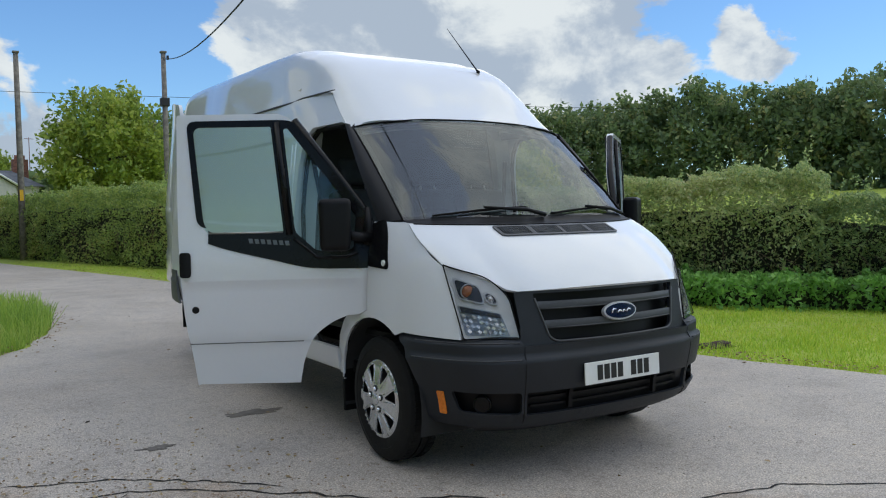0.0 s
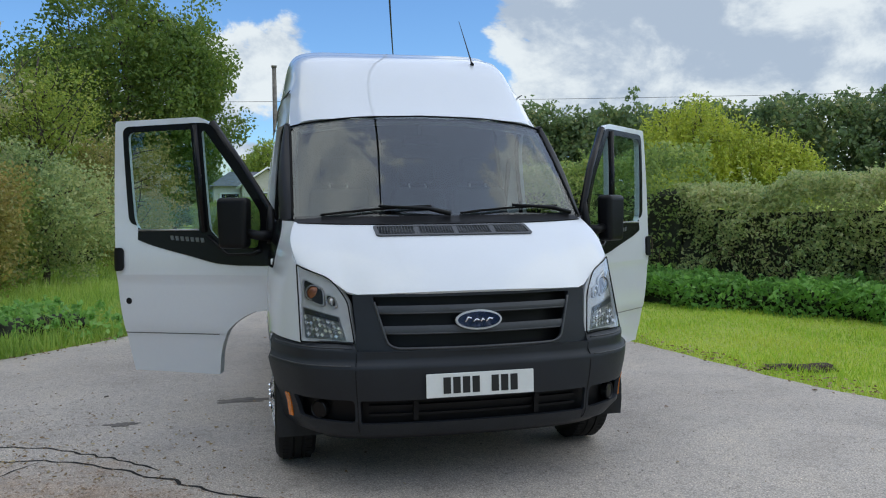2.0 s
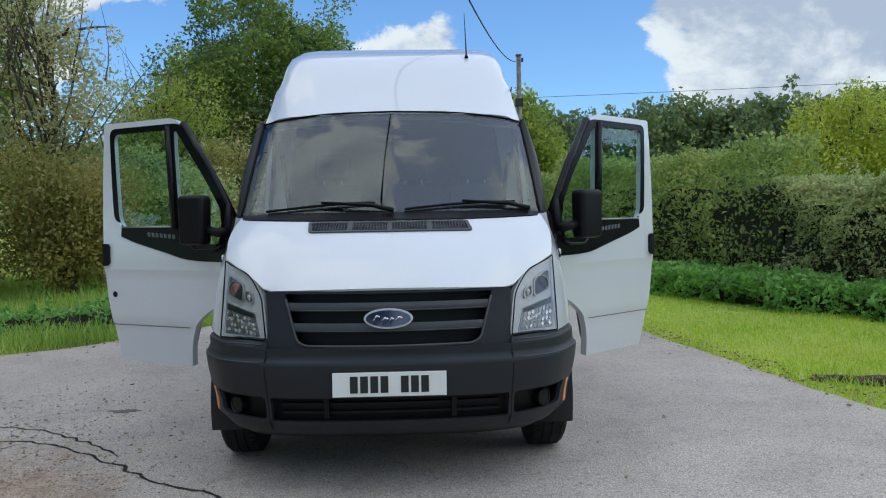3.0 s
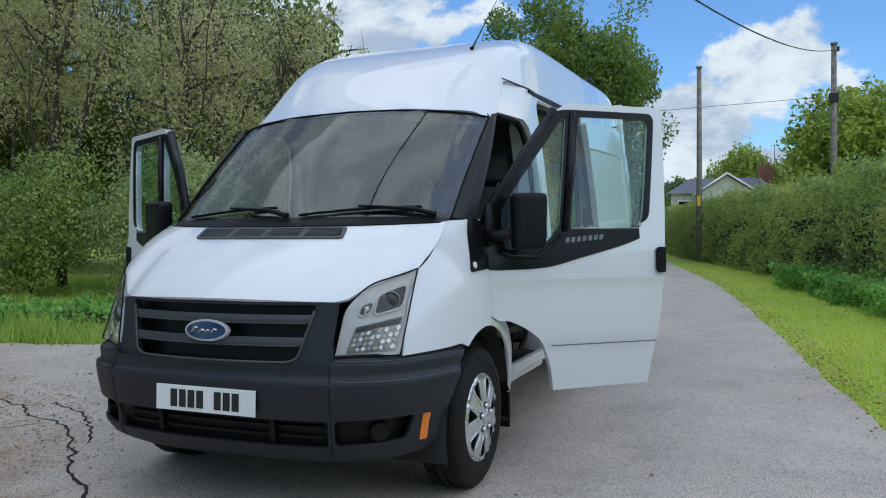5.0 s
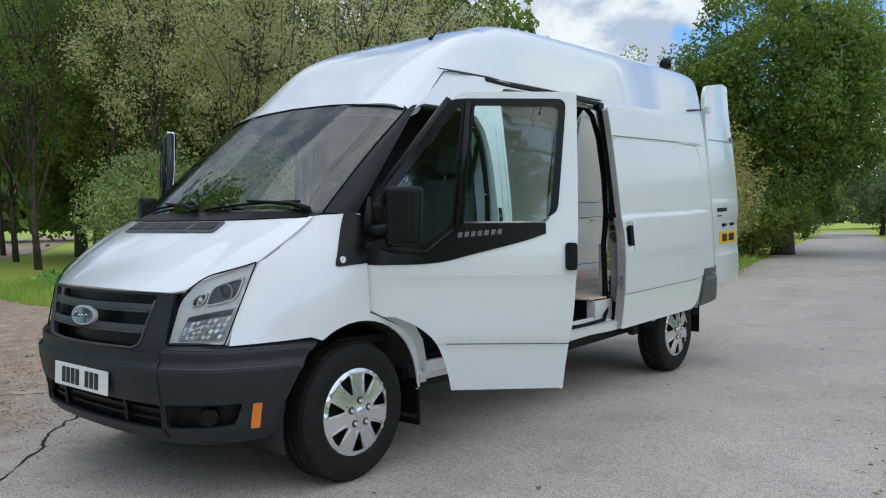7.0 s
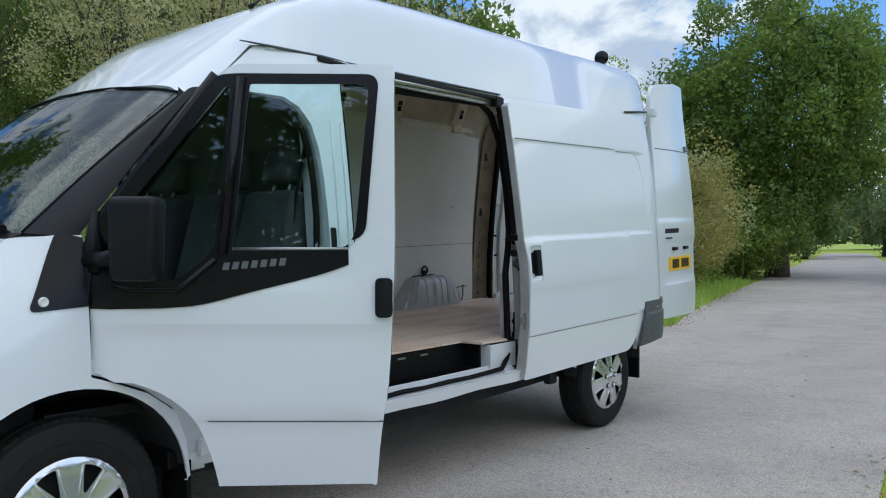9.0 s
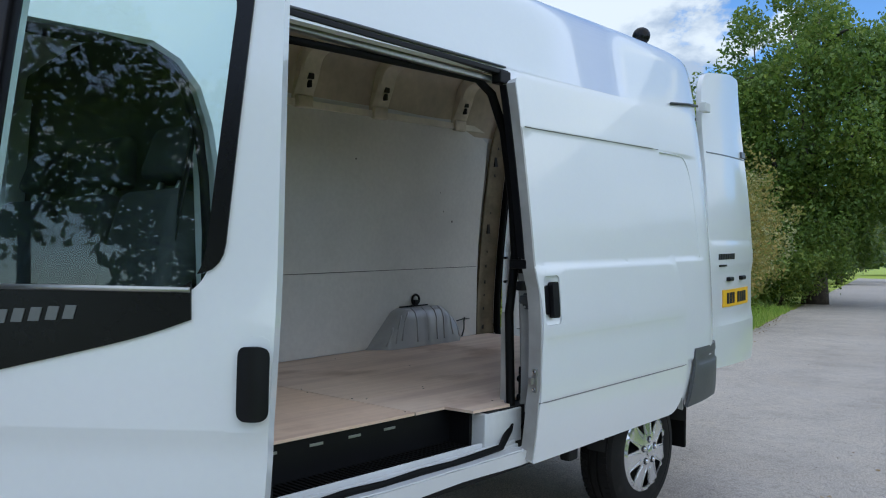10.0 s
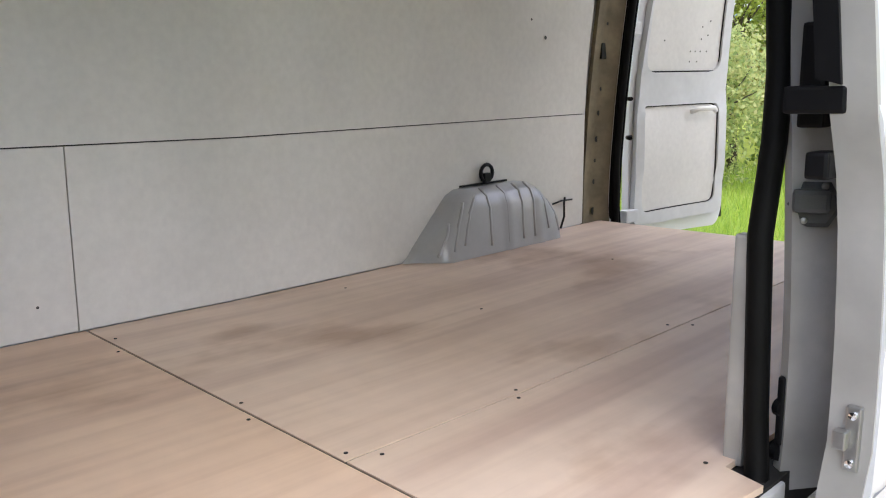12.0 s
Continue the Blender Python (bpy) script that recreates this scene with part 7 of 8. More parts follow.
crack([(-3.6, 0.75), (-2.85, 0.55), (-2.5, 0.32), (-2.2, 0.27), (-1.9, 0.1), (-1.4, -0.33), (-1.1, -0.62), (-0.9, -0.72), (-0.6, -1.0)], 0.014)
crack([(-2.8, 0.75), (-2.2, 0.5), (-1.75, 0.15), (-1.5, -0.12)], 0.012)
crack([(-0.6, -1.0), (-0.2, -1.35), (0.5, -1.5), (1.1, -1.9), (1.6, -2.4)], 0.010)
crack([(-2.2, 0.27), (-2.6, -0.3), (-2.4, -0.9)], 0.008)


# grit, fallen leaves and twigs
def scatter(name, n, place, size, mat, label, kind="stuff", flat=0.5):
    v, f = [], []
    for i in range(n):
        x, y = place(i)
        s = size * RNG.uniform(0.4, 1.3)
        a = RNG.uniform(0, 6.28)
        c, d = math.cos(a) * s, math.sin(a) * s
        z = s * flat
        b = len(v)
        e = RNG.uniform(0.5, 1.0)
        v += [(x + c, y + d, 0.001), (x - d * e, y + c * e, 0.001), (x - c, y - d, 0.001), (x + d * e, y - c * e, 0.001)]
        v += [(x + c * 0.5, y + d * 0.5, z), (x - d * e * 0.5, y + c * e * 0.5, z), (x - c * 0.5, y - d * 0.5, z), (x + d * e * 0.5, y - c * e * 0.5, z)]
        f += [(b + 4, b + 5, b + 6, b + 7)] + [(b + k, b + (k + 1) % 4, b + 4 + (k + 1) % 4, b + 4 + k) for k in range(4)]
    ob = quads(name, v, f, mat)
    return tagged(ob, label, name, kind=kind)


ROAD_XY = [(q.x, q.y) for q in R_FINE + L_FINE] + SOUTH


def spots(n, draw):
    """n places drawn at random that lie on the asphalt."""
    got = np.zeros((0, 2))
    while len(got) < n:
        q = draw(n)
        got = np.concatenate([got, q[inside_many(q, ROAD_XY)]])
    return got[:n]


grit_xy = spots(5200, lambda n: np.stack([RNG.uniform(-9, 3.6, n), RNG.uniform(-6, 16, n)], 1))
scatter("grit", 5200, lambda i: grit_xy[i], 0.0075, GRIT, "loose grit lying on the asphalt")
gravel_xy = spots(6000, lambda n: np.stack([-1.8 - np.abs(RNG.normal(2.0, 1.5, n)), RNG.normal(0.9, 0.9, n)], 1))
scatter("gravel", 6000, lambda i: gravel_xy[i], 0.007, GRIT, "patch of loose gravel at the lane mouth")


BROWN_GRIT = M("brown_grit", (0.36, 0.26, 0.18), rough=0.95, var=0.25, scale=50, grain=200, col2=(0.22, 0.16, 0.11))
brown_xy = spots(3000, lambda n: np.stack([RNG.normal(-2.2, 0.55, n), RNG.normal(-0.75, 0.5, n)], 1))
scatter("soil_crumbs", 3000, lambda i: brown_xy[i], 0.008, BROWN_GRIT, "brown soil crumbs and grit strewn on the asphalt")


STAIN = M("damp_stain", (0.20, 0.175, 0.15), rough=0.8, var=0.2, scale=9, grain=120)
for cx, cy, rx, ry, sd in ((-1.15, 1.5, 0.20, 0.07, 1), (-1.9, 1.0, 0.09, 0.05, 2)):
    loop = []
    for i in range(36):
        a = 2 * math.pi * i / 36
        r = 1 + 0.8 * noise.noise((math.cos(a) * 2, math.sin(a) * 2, sd * 3.1))
        loop.append((cx + rx * r * math.cos(a), cy + ry * r * math.sin(a)))
    tagged(part("stain", sheet(loop, lambda x, y: (x, y, 0.0028), 0.002, 0.1, inward=(0, 0, -1)), STAIN), "dark damp stain on the asphalt", "stain", kind="structure")


# ---- plants ----
G_HEDGE = leaf_mat("hedge_leaves", [(0.132, 0.192, 0.076), (0.255, 0.356, 0.108), (0.443, 0.545, 0.146), (0.66, 0.558, 0.214)])
G_BRAMBLE = leaf_mat("bramble_leaves", [(0.162, 0.248, 0.103), (0.328, 0.436, 0.171), (0.578, 0.615, 0.261), (0.66, 0.615, 0.347)])
G_NETTLE = leaf_mat("nettle_leaves", [(0.122, 0.261, 0.068), (0.21, 0.418, 0.092), (0.333, 0.596, 0.133), (0.415, 0.62, 0.181)])
G_OAK = leaf_mat("oak_leaves", [(0.082, 0.13, 0.034), (0.133, 0.218, 0.042), (0.225, 0.308, 0.06), (0.403, 0.434, 0.082)])
G_WILLOW = leaf_mat("willow_leaves", [(0.244, 0.315, 0.044), (0.415, 0.485, 0.066), (0.585, 0.61, 0.088), (0.66, 0.66, 0.133)])
G_FAR = leaf_mat("far_wood_leaves", [(0.096, 0.147, 0.071), (0.169, 0.236, 0.096), (0.241, 0.317, 0.125), (0.518, 0.451, 0.175)])
G_GREY = leaf_mat("sallow_leaves", [(0.227, 0.246, 0.121), (0.386, 0.415, 0.199), (0.646, 0.584, 0.269), (0.66, 0.66, 0.406)])
G_AUTUMN = leaf_mat("autumn_bush_leaves", [(0.153, 0.197, 0.051), (0.282, 0.279, 0.076), (0.435, 0.363, 0.115), (0.600, 0.417, 0.129)])
G_ASH = leaf_mat("yellowing_leaves", [(0.15, 0.23, 0.045), (0.26, 0.35, 0.06), (0.40, 0.47, 0.08), (0.55, 0.54, 0.11)])
G_GRASS = leaf_mat("grass_blades", [(0.279, 0.43, 0.048), (0.435, 0.634, 0.072), (0.62, 0.7, 0.095), (0.7, 0.7, 0.19)], 0.3)
G_LONG = leaf_mat("long_grass_blades", [(0.177, 0.294, 0.048), (0.278, 0.429, 0.072), (0.403, 0.542, 0.096), (0.66, 0.654, 0.242)], 0.3)
LITTER = leaf_mat("fallen_leaves", [(0.12, 0.07, 0.035), (0.24, 0.15, 0.07), (0.36, 0.26, 0.12), (0.52, 0.44, 0.26)], 0.1)
STEM = M("bramble_stem", (0.24, 0.17, 0.11), rough=0.8, var=0.2, scale=9)
BARK = M("bark", (0.11, 0.09, 0.07), rough=0.95, var=0.2, scale=6, grain=30, bump=0.6)
BIRCH = M("pale_bark", (0.34, 0.33, 0.29), rough=0.9, var=0.25, scale=8, grain=30, bump=0.4)
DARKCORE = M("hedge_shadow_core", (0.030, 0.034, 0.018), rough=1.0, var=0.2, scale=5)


def unit(n):
    v = RNG.normal(size=(n, 3))
    return v / np.linalg.norm(v, axis=1, keepdims=True)


def leaf_quads(centres, size, up=0.3, slim=0.55):
    """Diamond leaves folded along the rib, one quad each, in arrays."""
    n = len(centres)
    size = np.broadcast_to(size, (n,)) * RNG.uniform(0.6, 1.35, n)
    a = unit(n)
    a[:, 2] -= up * 0.6
    a /= np.linalg.norm(a, axis=1, keepdims=True)
    r = unit(n)
    b = np.cross(a, r)
    b /= np.linalg.norm(b, axis=1, keepdims=True) + 1e-9
    c = np.cross(a, b)
    s = size[:, None]
    v = np.empty((n, 4, 3))
    v[:, 0] = centres - a * s * 0.5
    v[:, 1] = centres + b * s * slim * 0.5 + c * s * 0.10
    v[:, 2] = centres + a * s * 0.5
    v[:, 3] = centres - b * s * slim * 0.5 + c * s * 0.10
    return v.reshape(-1, 3), np.arange(4 * n).reshape(n, 4)


def leaves(name, centres, size, mat, parent=None, label="", up=0.3, slim=0.55):
    v, f = leaf_quads(np.asarray(centres), size, up, slim)
    return quads(name, v, f, mat, parent, label)


def clumps(n_clump, per, where, spread):
    """Leaf places in clumps; where(n) gives clump centres and outward ways."""
    c, out = where(n_clump)
    k = RNG.integers(0, len(c), n_clump * per)
    d = unit(n_clump * per) * (RNG.uniform(0.15, 1, (n_clump * per, 1)) ** 0.5)
    return c[k] + d * spread * RNG.uniform(0.6, 1.3, len(c))[k][:, None]


def limb_path(a, b, bend, n=6):
    a, b = Vector(a), Vector(b)
    side = Vector(unit(1)[0]) * bend * (b - a).length
    return [a.lerp(b, i / n) + side * math.sin(math.pi * i / n) * 0.5 + Vector((0, 0, 0.12 * bend * (b - a).length * math.sin(math.pi * i / n))) for i in range(n + 1)]


def tree(name, at, height, crown, label, mat, n_clump=220, per=90, spread=0.55, size=0.16, trunk=0.22, base=0.28, bark=BARK, limbs=14, droop=0.0, lean=(0, 0), hollow=0.5, twigs=0):
    """A tapered trunk with limbs and a crown of leaf clumps; crown: radii in x, y."""
    t = thing(name, label, "tree", at=(at[0], at[1], at[2] if len(at) > 2 else -0.03))
    bm = bmesh.new()
    top = Vector((lean[0], lean[1], height * 0.86))
    path = [Vector((top.x * (i / 8) ** 1.5 + 0.08 * math.sin(i * 1.7), top.y * (i / 8) ** 1.5 + 0.08 * math.cos(i * 2.1), top.z * i / 8)) for i in range(9)]
    tube(bm, path, [trunk * (1.25 if i == 0 else 1.0) * (1 - i / 8.6) + 0.012 for i in range(9)], 9)
    zc, zr = height * (base + 1) / 2, height * (1 - base) / 2
    ends = []
    for i in range(limbs):
        k = RNG.uniform(max(base * 0.8, 0.12), 0.85)
        p = path[min(int(k * 8), 7)].lerp(path[min(int(k * 8) + 1, 8)], k * 8 % 1)
        d = unit(1)[0]
        q = Vector((lean[0] * 0.7 + d[0] * crown[0] * 0.66, lean[1] * 0.7 + d[1] * crown[1] * 0.66, zc + d[2] * zr * 0.7))
        if q.z < p.z:
            q.z = p.z + 0.3
        lb = bmesh.new()
        tube(lb, limb_path(p, q, 0.16), [trunk * 0.42 * (1 - j / 6.5) + 0.006 for j in range(7)], 6)
        part("limb", lb, bark, t)
        ends.append(q)
    part("trunk", bm, bark, t, "rough bark trunk")
    bm = bmesh.new()
    for i in range(twigs):
        q = ends[i % len(ends)]
        e = q + Vector(unit(1)[0]) * 1.2
        e.z = max(e.z, q.z) + 0.5
        tube(bm, limb_path(q * 0.8, e, 0.2, 4), [0.016, 0.012, 0.009, 0.006, 0.004], 4)
    if twigs:
        tagged(part("twig", bm, bark, t), kind="stuff")
    else:
        bm.free()

    def where(n):
        d = unit(n)
        rad = RNG.uniform(hollow, 1.0, (n, 1)) ** 0.7
        wob = np.array([0.80 + 0.42 * noise.noise(Vector(x) * 1.9 + Vector((at[0], at[1], 0)) * 0.37) for x in d])[:, None]
        c = d * rad * wob * np.array([crown[0], crown[1], zr]) + np.array([lean[0] * 0.7, lean[1] * 0.7, zc])
        if droop:
            r = np.hypot(c[:, 0], c[:, 1]) / max(crown)
            c[:, 2] -= droop * r * r * height * 0.35
        c[:, 2] = np.maximum(c[:, 2], 0.25)
        return c, d

    pl = clumps(n_clump, per, where, spread)
    if droop:
        pl[:, 2] -= RNG.uniform(0, 1, len(pl)) ** 1.5 * droop * height * 0.30
        root, _ = where(int(n_clump * 3.2))
        root = root[root[:, 2] > height * 0.35]
        fall = RNG.uniform(0.8, 2.6, len(root)) * height / 8
        k = np.linspace(0, 1, 22)
        out = root[:, :2] / (np.linalg.norm(root[:, :2], axis=1, keepdims=True) + 0.1)
        st = np.repeat(root[:, None, :], 22, 1)
        st[:, :, 2] -= fall[:, None] * k[None, :]
        st[:, :, :2] += out[:, None, :] * 0.25 * np.sqrt(k)[None, :, None]
        st += RNG.normal(0, 0.05, st.shape)
        pl = np.concatenate([pl[::2], st.reshape(-1, 3)])
    pl[:, 2] = np.maximum(pl[:, 2], 0.1)
    leaves("crown", pl, size, mat, t, "leafy crown", up=0.3 + droop)
    return t


def hedge(name, line, height, depth, label, mat, density=420, size=0.07, z=-0.03, ragged=0.25, category="hedge", hollow=False):
    """A hedge along a line: a solid core painted dark as shaded branches, under a skin of leaves."""
    P = resample(line, 0.5, False)
    h = thing(name, label, category)
    nrm = []
    for i, p in enumerate(P):
        d = (P[min(i + 1, len(P) - 1)] - P[max(i - 1, 0)]).normalized()
        nrm.append(Vector((-d.y, d.x)))
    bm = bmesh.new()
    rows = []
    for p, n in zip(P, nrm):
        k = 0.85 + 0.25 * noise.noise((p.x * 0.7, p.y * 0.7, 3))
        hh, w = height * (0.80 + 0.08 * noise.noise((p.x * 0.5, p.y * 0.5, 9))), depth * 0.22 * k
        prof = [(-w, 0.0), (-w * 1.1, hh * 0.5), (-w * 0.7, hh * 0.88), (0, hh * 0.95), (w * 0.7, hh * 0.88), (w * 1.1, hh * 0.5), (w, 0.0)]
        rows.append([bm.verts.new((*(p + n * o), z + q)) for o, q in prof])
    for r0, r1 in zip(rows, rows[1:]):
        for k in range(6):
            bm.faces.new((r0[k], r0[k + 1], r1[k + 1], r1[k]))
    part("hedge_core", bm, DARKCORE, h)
    length = sum((b - a).length for a, b in zip(P, P[1:]))
    n = int(length * (2 * height + depth) * density)
    seg = RNG.uniform(0, len(P) - 1.001, n)
    i0 = seg.astype(int)
    f = (seg - i0)[:, None]
    A = np.array([tuple(p) for p in P])
    Nn = np.array([tuple(q) for q in nrm])
    base = A[i0] * (1 - f) + A[i0 + 1] * f
    nn = Nn[i0]
    ang = RNG.uniform(0, 1, n)
    per = 2 * height + depth
    side = ang * per
    off = np.where(side < height, -depth / 2, np.where(side < height + depth, side - height - depth / 2, depth / 2))
    zz = np.where(side < height, side, np.where(side < height + depth, height, per - side))
    bulge = np.array([noise.noise((x * 1.1, y * 1.1, q * 1.3)) + 0.5 * noise.noise((x * 3.1, y * 3.1, q * 3.3)) for (x, y), q in zip(base, zz)])
    bulge = bulge + 0.45 * np.array([noise.noise((x * 6.5, y * 6.5, q * 6.5)) for (x, y), q in zip(base, zz)])
    inn = RNG.uniform(0, 1, n) ** 1.6 * 0.55
    off = off * (1 + ragged * 1.1 * bulge - inn)
    zz = zz * (1 + 0.14 * ragged * 2 * bulge) - (zz > height * 0.96) * inn * 0.5
    rnd = np.where((np.abs(off) > depth * 0.3) & (zz > height * 0.8), (zz - height * 0.8) * 0.5, 0)
    off = off - np.sign(off) * rnd * 0.6
    pts = np.concatenate([base + nn * off[:, None], (z + np.maximum(zz, 0.02))[:, None]], 1)
    # shoots that stand out of the outline
    ns = int(length * 5 * ragged / 0.3)
    pick = RNG.integers(0, n, ns * 3)
    pick = pick[(zz[pick] > height * 0.55)][:ns]
    k = np.tile(np.linspace(0, 1, 16), len(pick))[:, None]
    root = np.repeat(pts[pick], 16, 0)
    way = unit(len(pick)) * np.array([0.5, 0.5, 0.3]) + np.array([0, 0, 0.8])
    way *= RNG.uniform(0.15, 0.55, (len(pick), 1)) * min(1.0, height / 1.5)
    way = np.repeat(way, 16, 0)
    shoot = root + way * k + np.array([0, 0, -0.18]) * k * k * np.abs(way[:, :1]) + unit(len(k)) * 0.03
    if hollow:
        # dark hollows low in the hedge, with brown stems arching across them
        cave = np.array([noise.noise((p[0] * 0.55, p[1] * 0.55, p[2] * 0.9)) for p in pts])
        keep = ~((cave > 0.12) & (pts[:, 2] < height * 0.62) & (RNG.uniform(0, 1, len(pts)) < 0.6))
        pts = pts[keep]
        bm = bmesh.new()
        for i in range(int(length * 9)):
            j = RNG.integers(0, len(P) - 1)
            b = P[j].lerp(P[j + 1], RNG.uniform(0, 1))
            side = 1 if RNG.uniform() < 0.75 else -1
            q = b + nrm[j] * side * depth * RNG.uniform(0.25, 0.48)
            run = Vector((nrm[j].y, -nrm[j].x)) * RNG.uniform(-0.7, 0.7)
            z0 = RNG.uniform(0.0, height * 0.4)
            tall = RNG.uniform(0.4, 0.95)
            tube(bm, [(q.x + run.x * t, q.y + run.y * t, z0 + tall * (t - 0.35 * t * t)) for t in (0, 0.25, 0.5, 0.75, 1.0)], [0.008, 0.007, 0.006, 0.005, 0.003], 4)
        tagged(part("stem", bm, STEM, h), kind="stuff")
    leaves("foliage", np.concatenate([pts, shoot]), size, mat, h)
    return h


def blades(name, polys, n, tall, mat, label, wide=0.006, reach=7.0):
    """Upright grass blades over polygons, thinning with distance."""
    xs = []
    for poly in polys:
        P = np.array(poly)
        lo, hi = P.min(0), P.max(0)
        got = 0
        while got < n // len(polys):
            q = RNG.uniform(lo, hi, (60000, 2))
            far = np.maximum(np.hypot(q[:, 0] + 0.5, q[:, 1] + 4), 4)
            q = q[RNG.uniform(size=len(q)) < np.minimum(1, (reach / far) ** 1.5)]
            q = q[inside_many(q, poly) & ~inside_many(q, ROAD_XY)]
            xs.append(q)
            got += max(len(q), 1)
    xy = np.concatenate(xs)[:n]
    n = len(xy)
    hgt = tall * RNG.uniform(0.45, 1.25, n) * np.array([0.75 + 0.6 * noise.noise((p[0] * 1.3, p[1] * 1.3, 5)) for p in xy])
    a = RNG.uniform(0, 2 * math.pi, n)
    d = np.stack([np.cos(a), np.sin(a)], 1)
    bend = np.stack([np.cos(a * 7.3), np.sin(a * 7.3)], 1) * (hgt * RNG.uniform(0.1, 0.7, n))[:, None]
    w = wide * RNG.uniform(0.6, 1.5, n)[:, None] * (1 + hgt[:, None])
    z0 = np.full((n, 1), -0.025)
    v = np.empty((n, 4, 3))
    v[:, 0] = np.concatenate([xy - d * w, z0], 1)
    v[:, 1] = np.concatenate([xy + d * w, z0], 1)
    v[:, 2] = np.concatenate([xy + d * w * 0.25 + bend, z0 + hgt[:, None]], 1)
    v[:, 3] = np.concatenate([xy - d * w * 0.25 + bend, z0 + hgt[:, None]], 1)
    ob = quads(name, v.reshape(-1, 3), np.arange(4 * n).reshape(n, 4), mat)
    return tagged(ob, label, "grass", kind="stuff")


# right-hand verge: mown grass, nettles, then the hedge beside the road
HEDGE_LINE = [(13.5, -9.0), (10.4, -2.0), (8.6, 2.4), (7.4, 4.6), (5.9, 7.4), (4.9, 10.5), (3.6, 16.0), (1.5, 24.5), (-0.6, 33.0), (-2.8, 42.0), (-5, 52)]
hedge("hedge", [(13.5, -9.0), (10.4, -2.0), (8.6, 2.4), (8.1, 3.3)], 1.5, 1.4, "low tangled stretch of bramble hedge before the field", G_BRAMBLE, 1700, 0.058, ragged=0.5, hollow=True)
hedge("hedge", [(8.2, 3.15)] + HEDGE_LINE[3:5], 1.84, 1.5, "tall overgrown bramble hedge along the mown verge", G_BRAMBLE, 2600, 0.058, ragged=0.55, hollow=True)
hedge("hedge", HEDGE_LINE[4:], 2.35, 1.3, "clipped green field hedge beside the lane", G_HEDGE, 640, 0.082, ragged=0.42, hollow=True)
NETTLES = [(12.1, -9.0), (9.2, -2.2), (7.65, 1.9), (6.35, 4.0), (4.95, 6.6), (4.1, 9.6), (2.9, 15.8)]
hedge("nettle_bank", NETTLES, 0.44, 0.9, "bank of fresh green nettles at the hedge foot", G_NETTLE, 900, 0.09, ragged=0.95, category="nettles")

R_POLY = [(p.x, p.y) for p in R_FINE if -6 < p.y < 30]
N_BACK = [(1.2, 23.5), (2.8, 16), (4.0, 10), (4.9, 6.8), (6.3, 4.2), (7.6, 2.0), (9.3, -2.2), (10.5, -6)]
blades("grass", [R_POLY + N_BACK], 90000, 0.055, G_GRASS, "short mown verge grass", 0.005, 7.0)
L_POLY = [(p.x, p.y) for p in L_FINE if p.x > -16 and p.y < 26]
blades("long_grass", [L_POLY + [(-16, 12), (-9, 14), (-6.2, 18), (-7.5, 26)]], 70000, 0.26, G_LONG, "long rough grass on the bank", 0.006, 8.0)

hedge("weeds", [(-3.2, 5.9), (-4.2, 5.0), (-5.6, 4.45), (-8.2, 4.3), (-13.5, 5.1)], 0.34, 1.3, "rank green weeds and docks on the bank", G_NETTLE, 420, 0.085, ragged=0.9, category="weeds")

# fallen leaves along the kerbless edges
lp = []
for p in resample([tuple(q) for q in R_FINE if -5 < q.y < 22], 0.022, False) + resample([tuple(q) for q in R_FINE if -3 < q.y < 7], 0.016, False):
    lp.append((p.x + RNG.normal(0.13, 0.11), p.y + RNG.normal(0, 0.1), 0.012 + RNG.uniform(0, 0.02)))
for p in resample([tuple(q) for q in L_FINE if q.y < 24 and q.x > -12], 0.02, False):
    lp.append((p.x + RNG.normal(0.03, 0.13), p.y + RNG.normal(0, 0.12), 0.012 + RNG.uniform(0, 0.02)))
for p in spots(220, lambda n: np.stack([RNG.uniform(-8, 3.3, n), RNG.uniform(-4, 14, n)], 1)):
    lp.append((p[0], p[1], 0.010))
lv, lf = leaf_quads(np.array(lp), 0.034, 0.0, 0.7)
lv[:, 2] = 0.004 + np.abs(lv[:, 2] - 0.004) * 0.5
tagged(quads("leaf_litter", lv, lf, LITTER), "brown fallen leaves along the road edge", "leaves", kind="stuff")

# left bank: shrubs and thin trees with sky between, oak further along
tree("oak", (-6.0, 29.0), 11.6, (5.3, 5.0), "broad dark green oak beside the lane", G_OAK, 430, 190, 0.72, 0.17, 0.36, 0.04, limbs=20)
tree("bush", (-6.4, 26.8), 3.4, (2.5, 2.4), "dense green thorn bush under the oak", G_OAK, 200, 90, 0.5, 0.12, 0.07, 0.0, limbs=12)
tree("bush", (-7.6, 25.4), 3.8, (2.3, 2.3), "dense green hazel bush under the oak", G_HEDGE, 190, 90, 0.5, 0.11, 0.07, 0.0, limbs=12)
tree("oak", (-10.5, 33), 7.0, (4.0, 4.0), "dark green oak behind the verge", G_OAK, 240, 130, 0.8, 0.19, 0.32, 0.10)
tree("oak", (-14.0, 40), 8.0, (4.6, 4.6), "dark green oak along the lane", G_OAK, 150, 60, 0.85, 0.32, 0.32, 0.10)
tree("bush", (-4.5, 17.0), 3.9, (1.9, 1.9), "autumn-tinted bush on the verge", G_AUTUMN, 170, 80, 0.35, 0.08, 0.06, 0.05, limbs=18)
tree("bush", (-6.2, 20.5), 4.2, (2.0, 2.0), "green thorn bush on the verge", G_GREY, 170, 80, 0.42, 0.10, 0.07, 0.05, limbs=16)
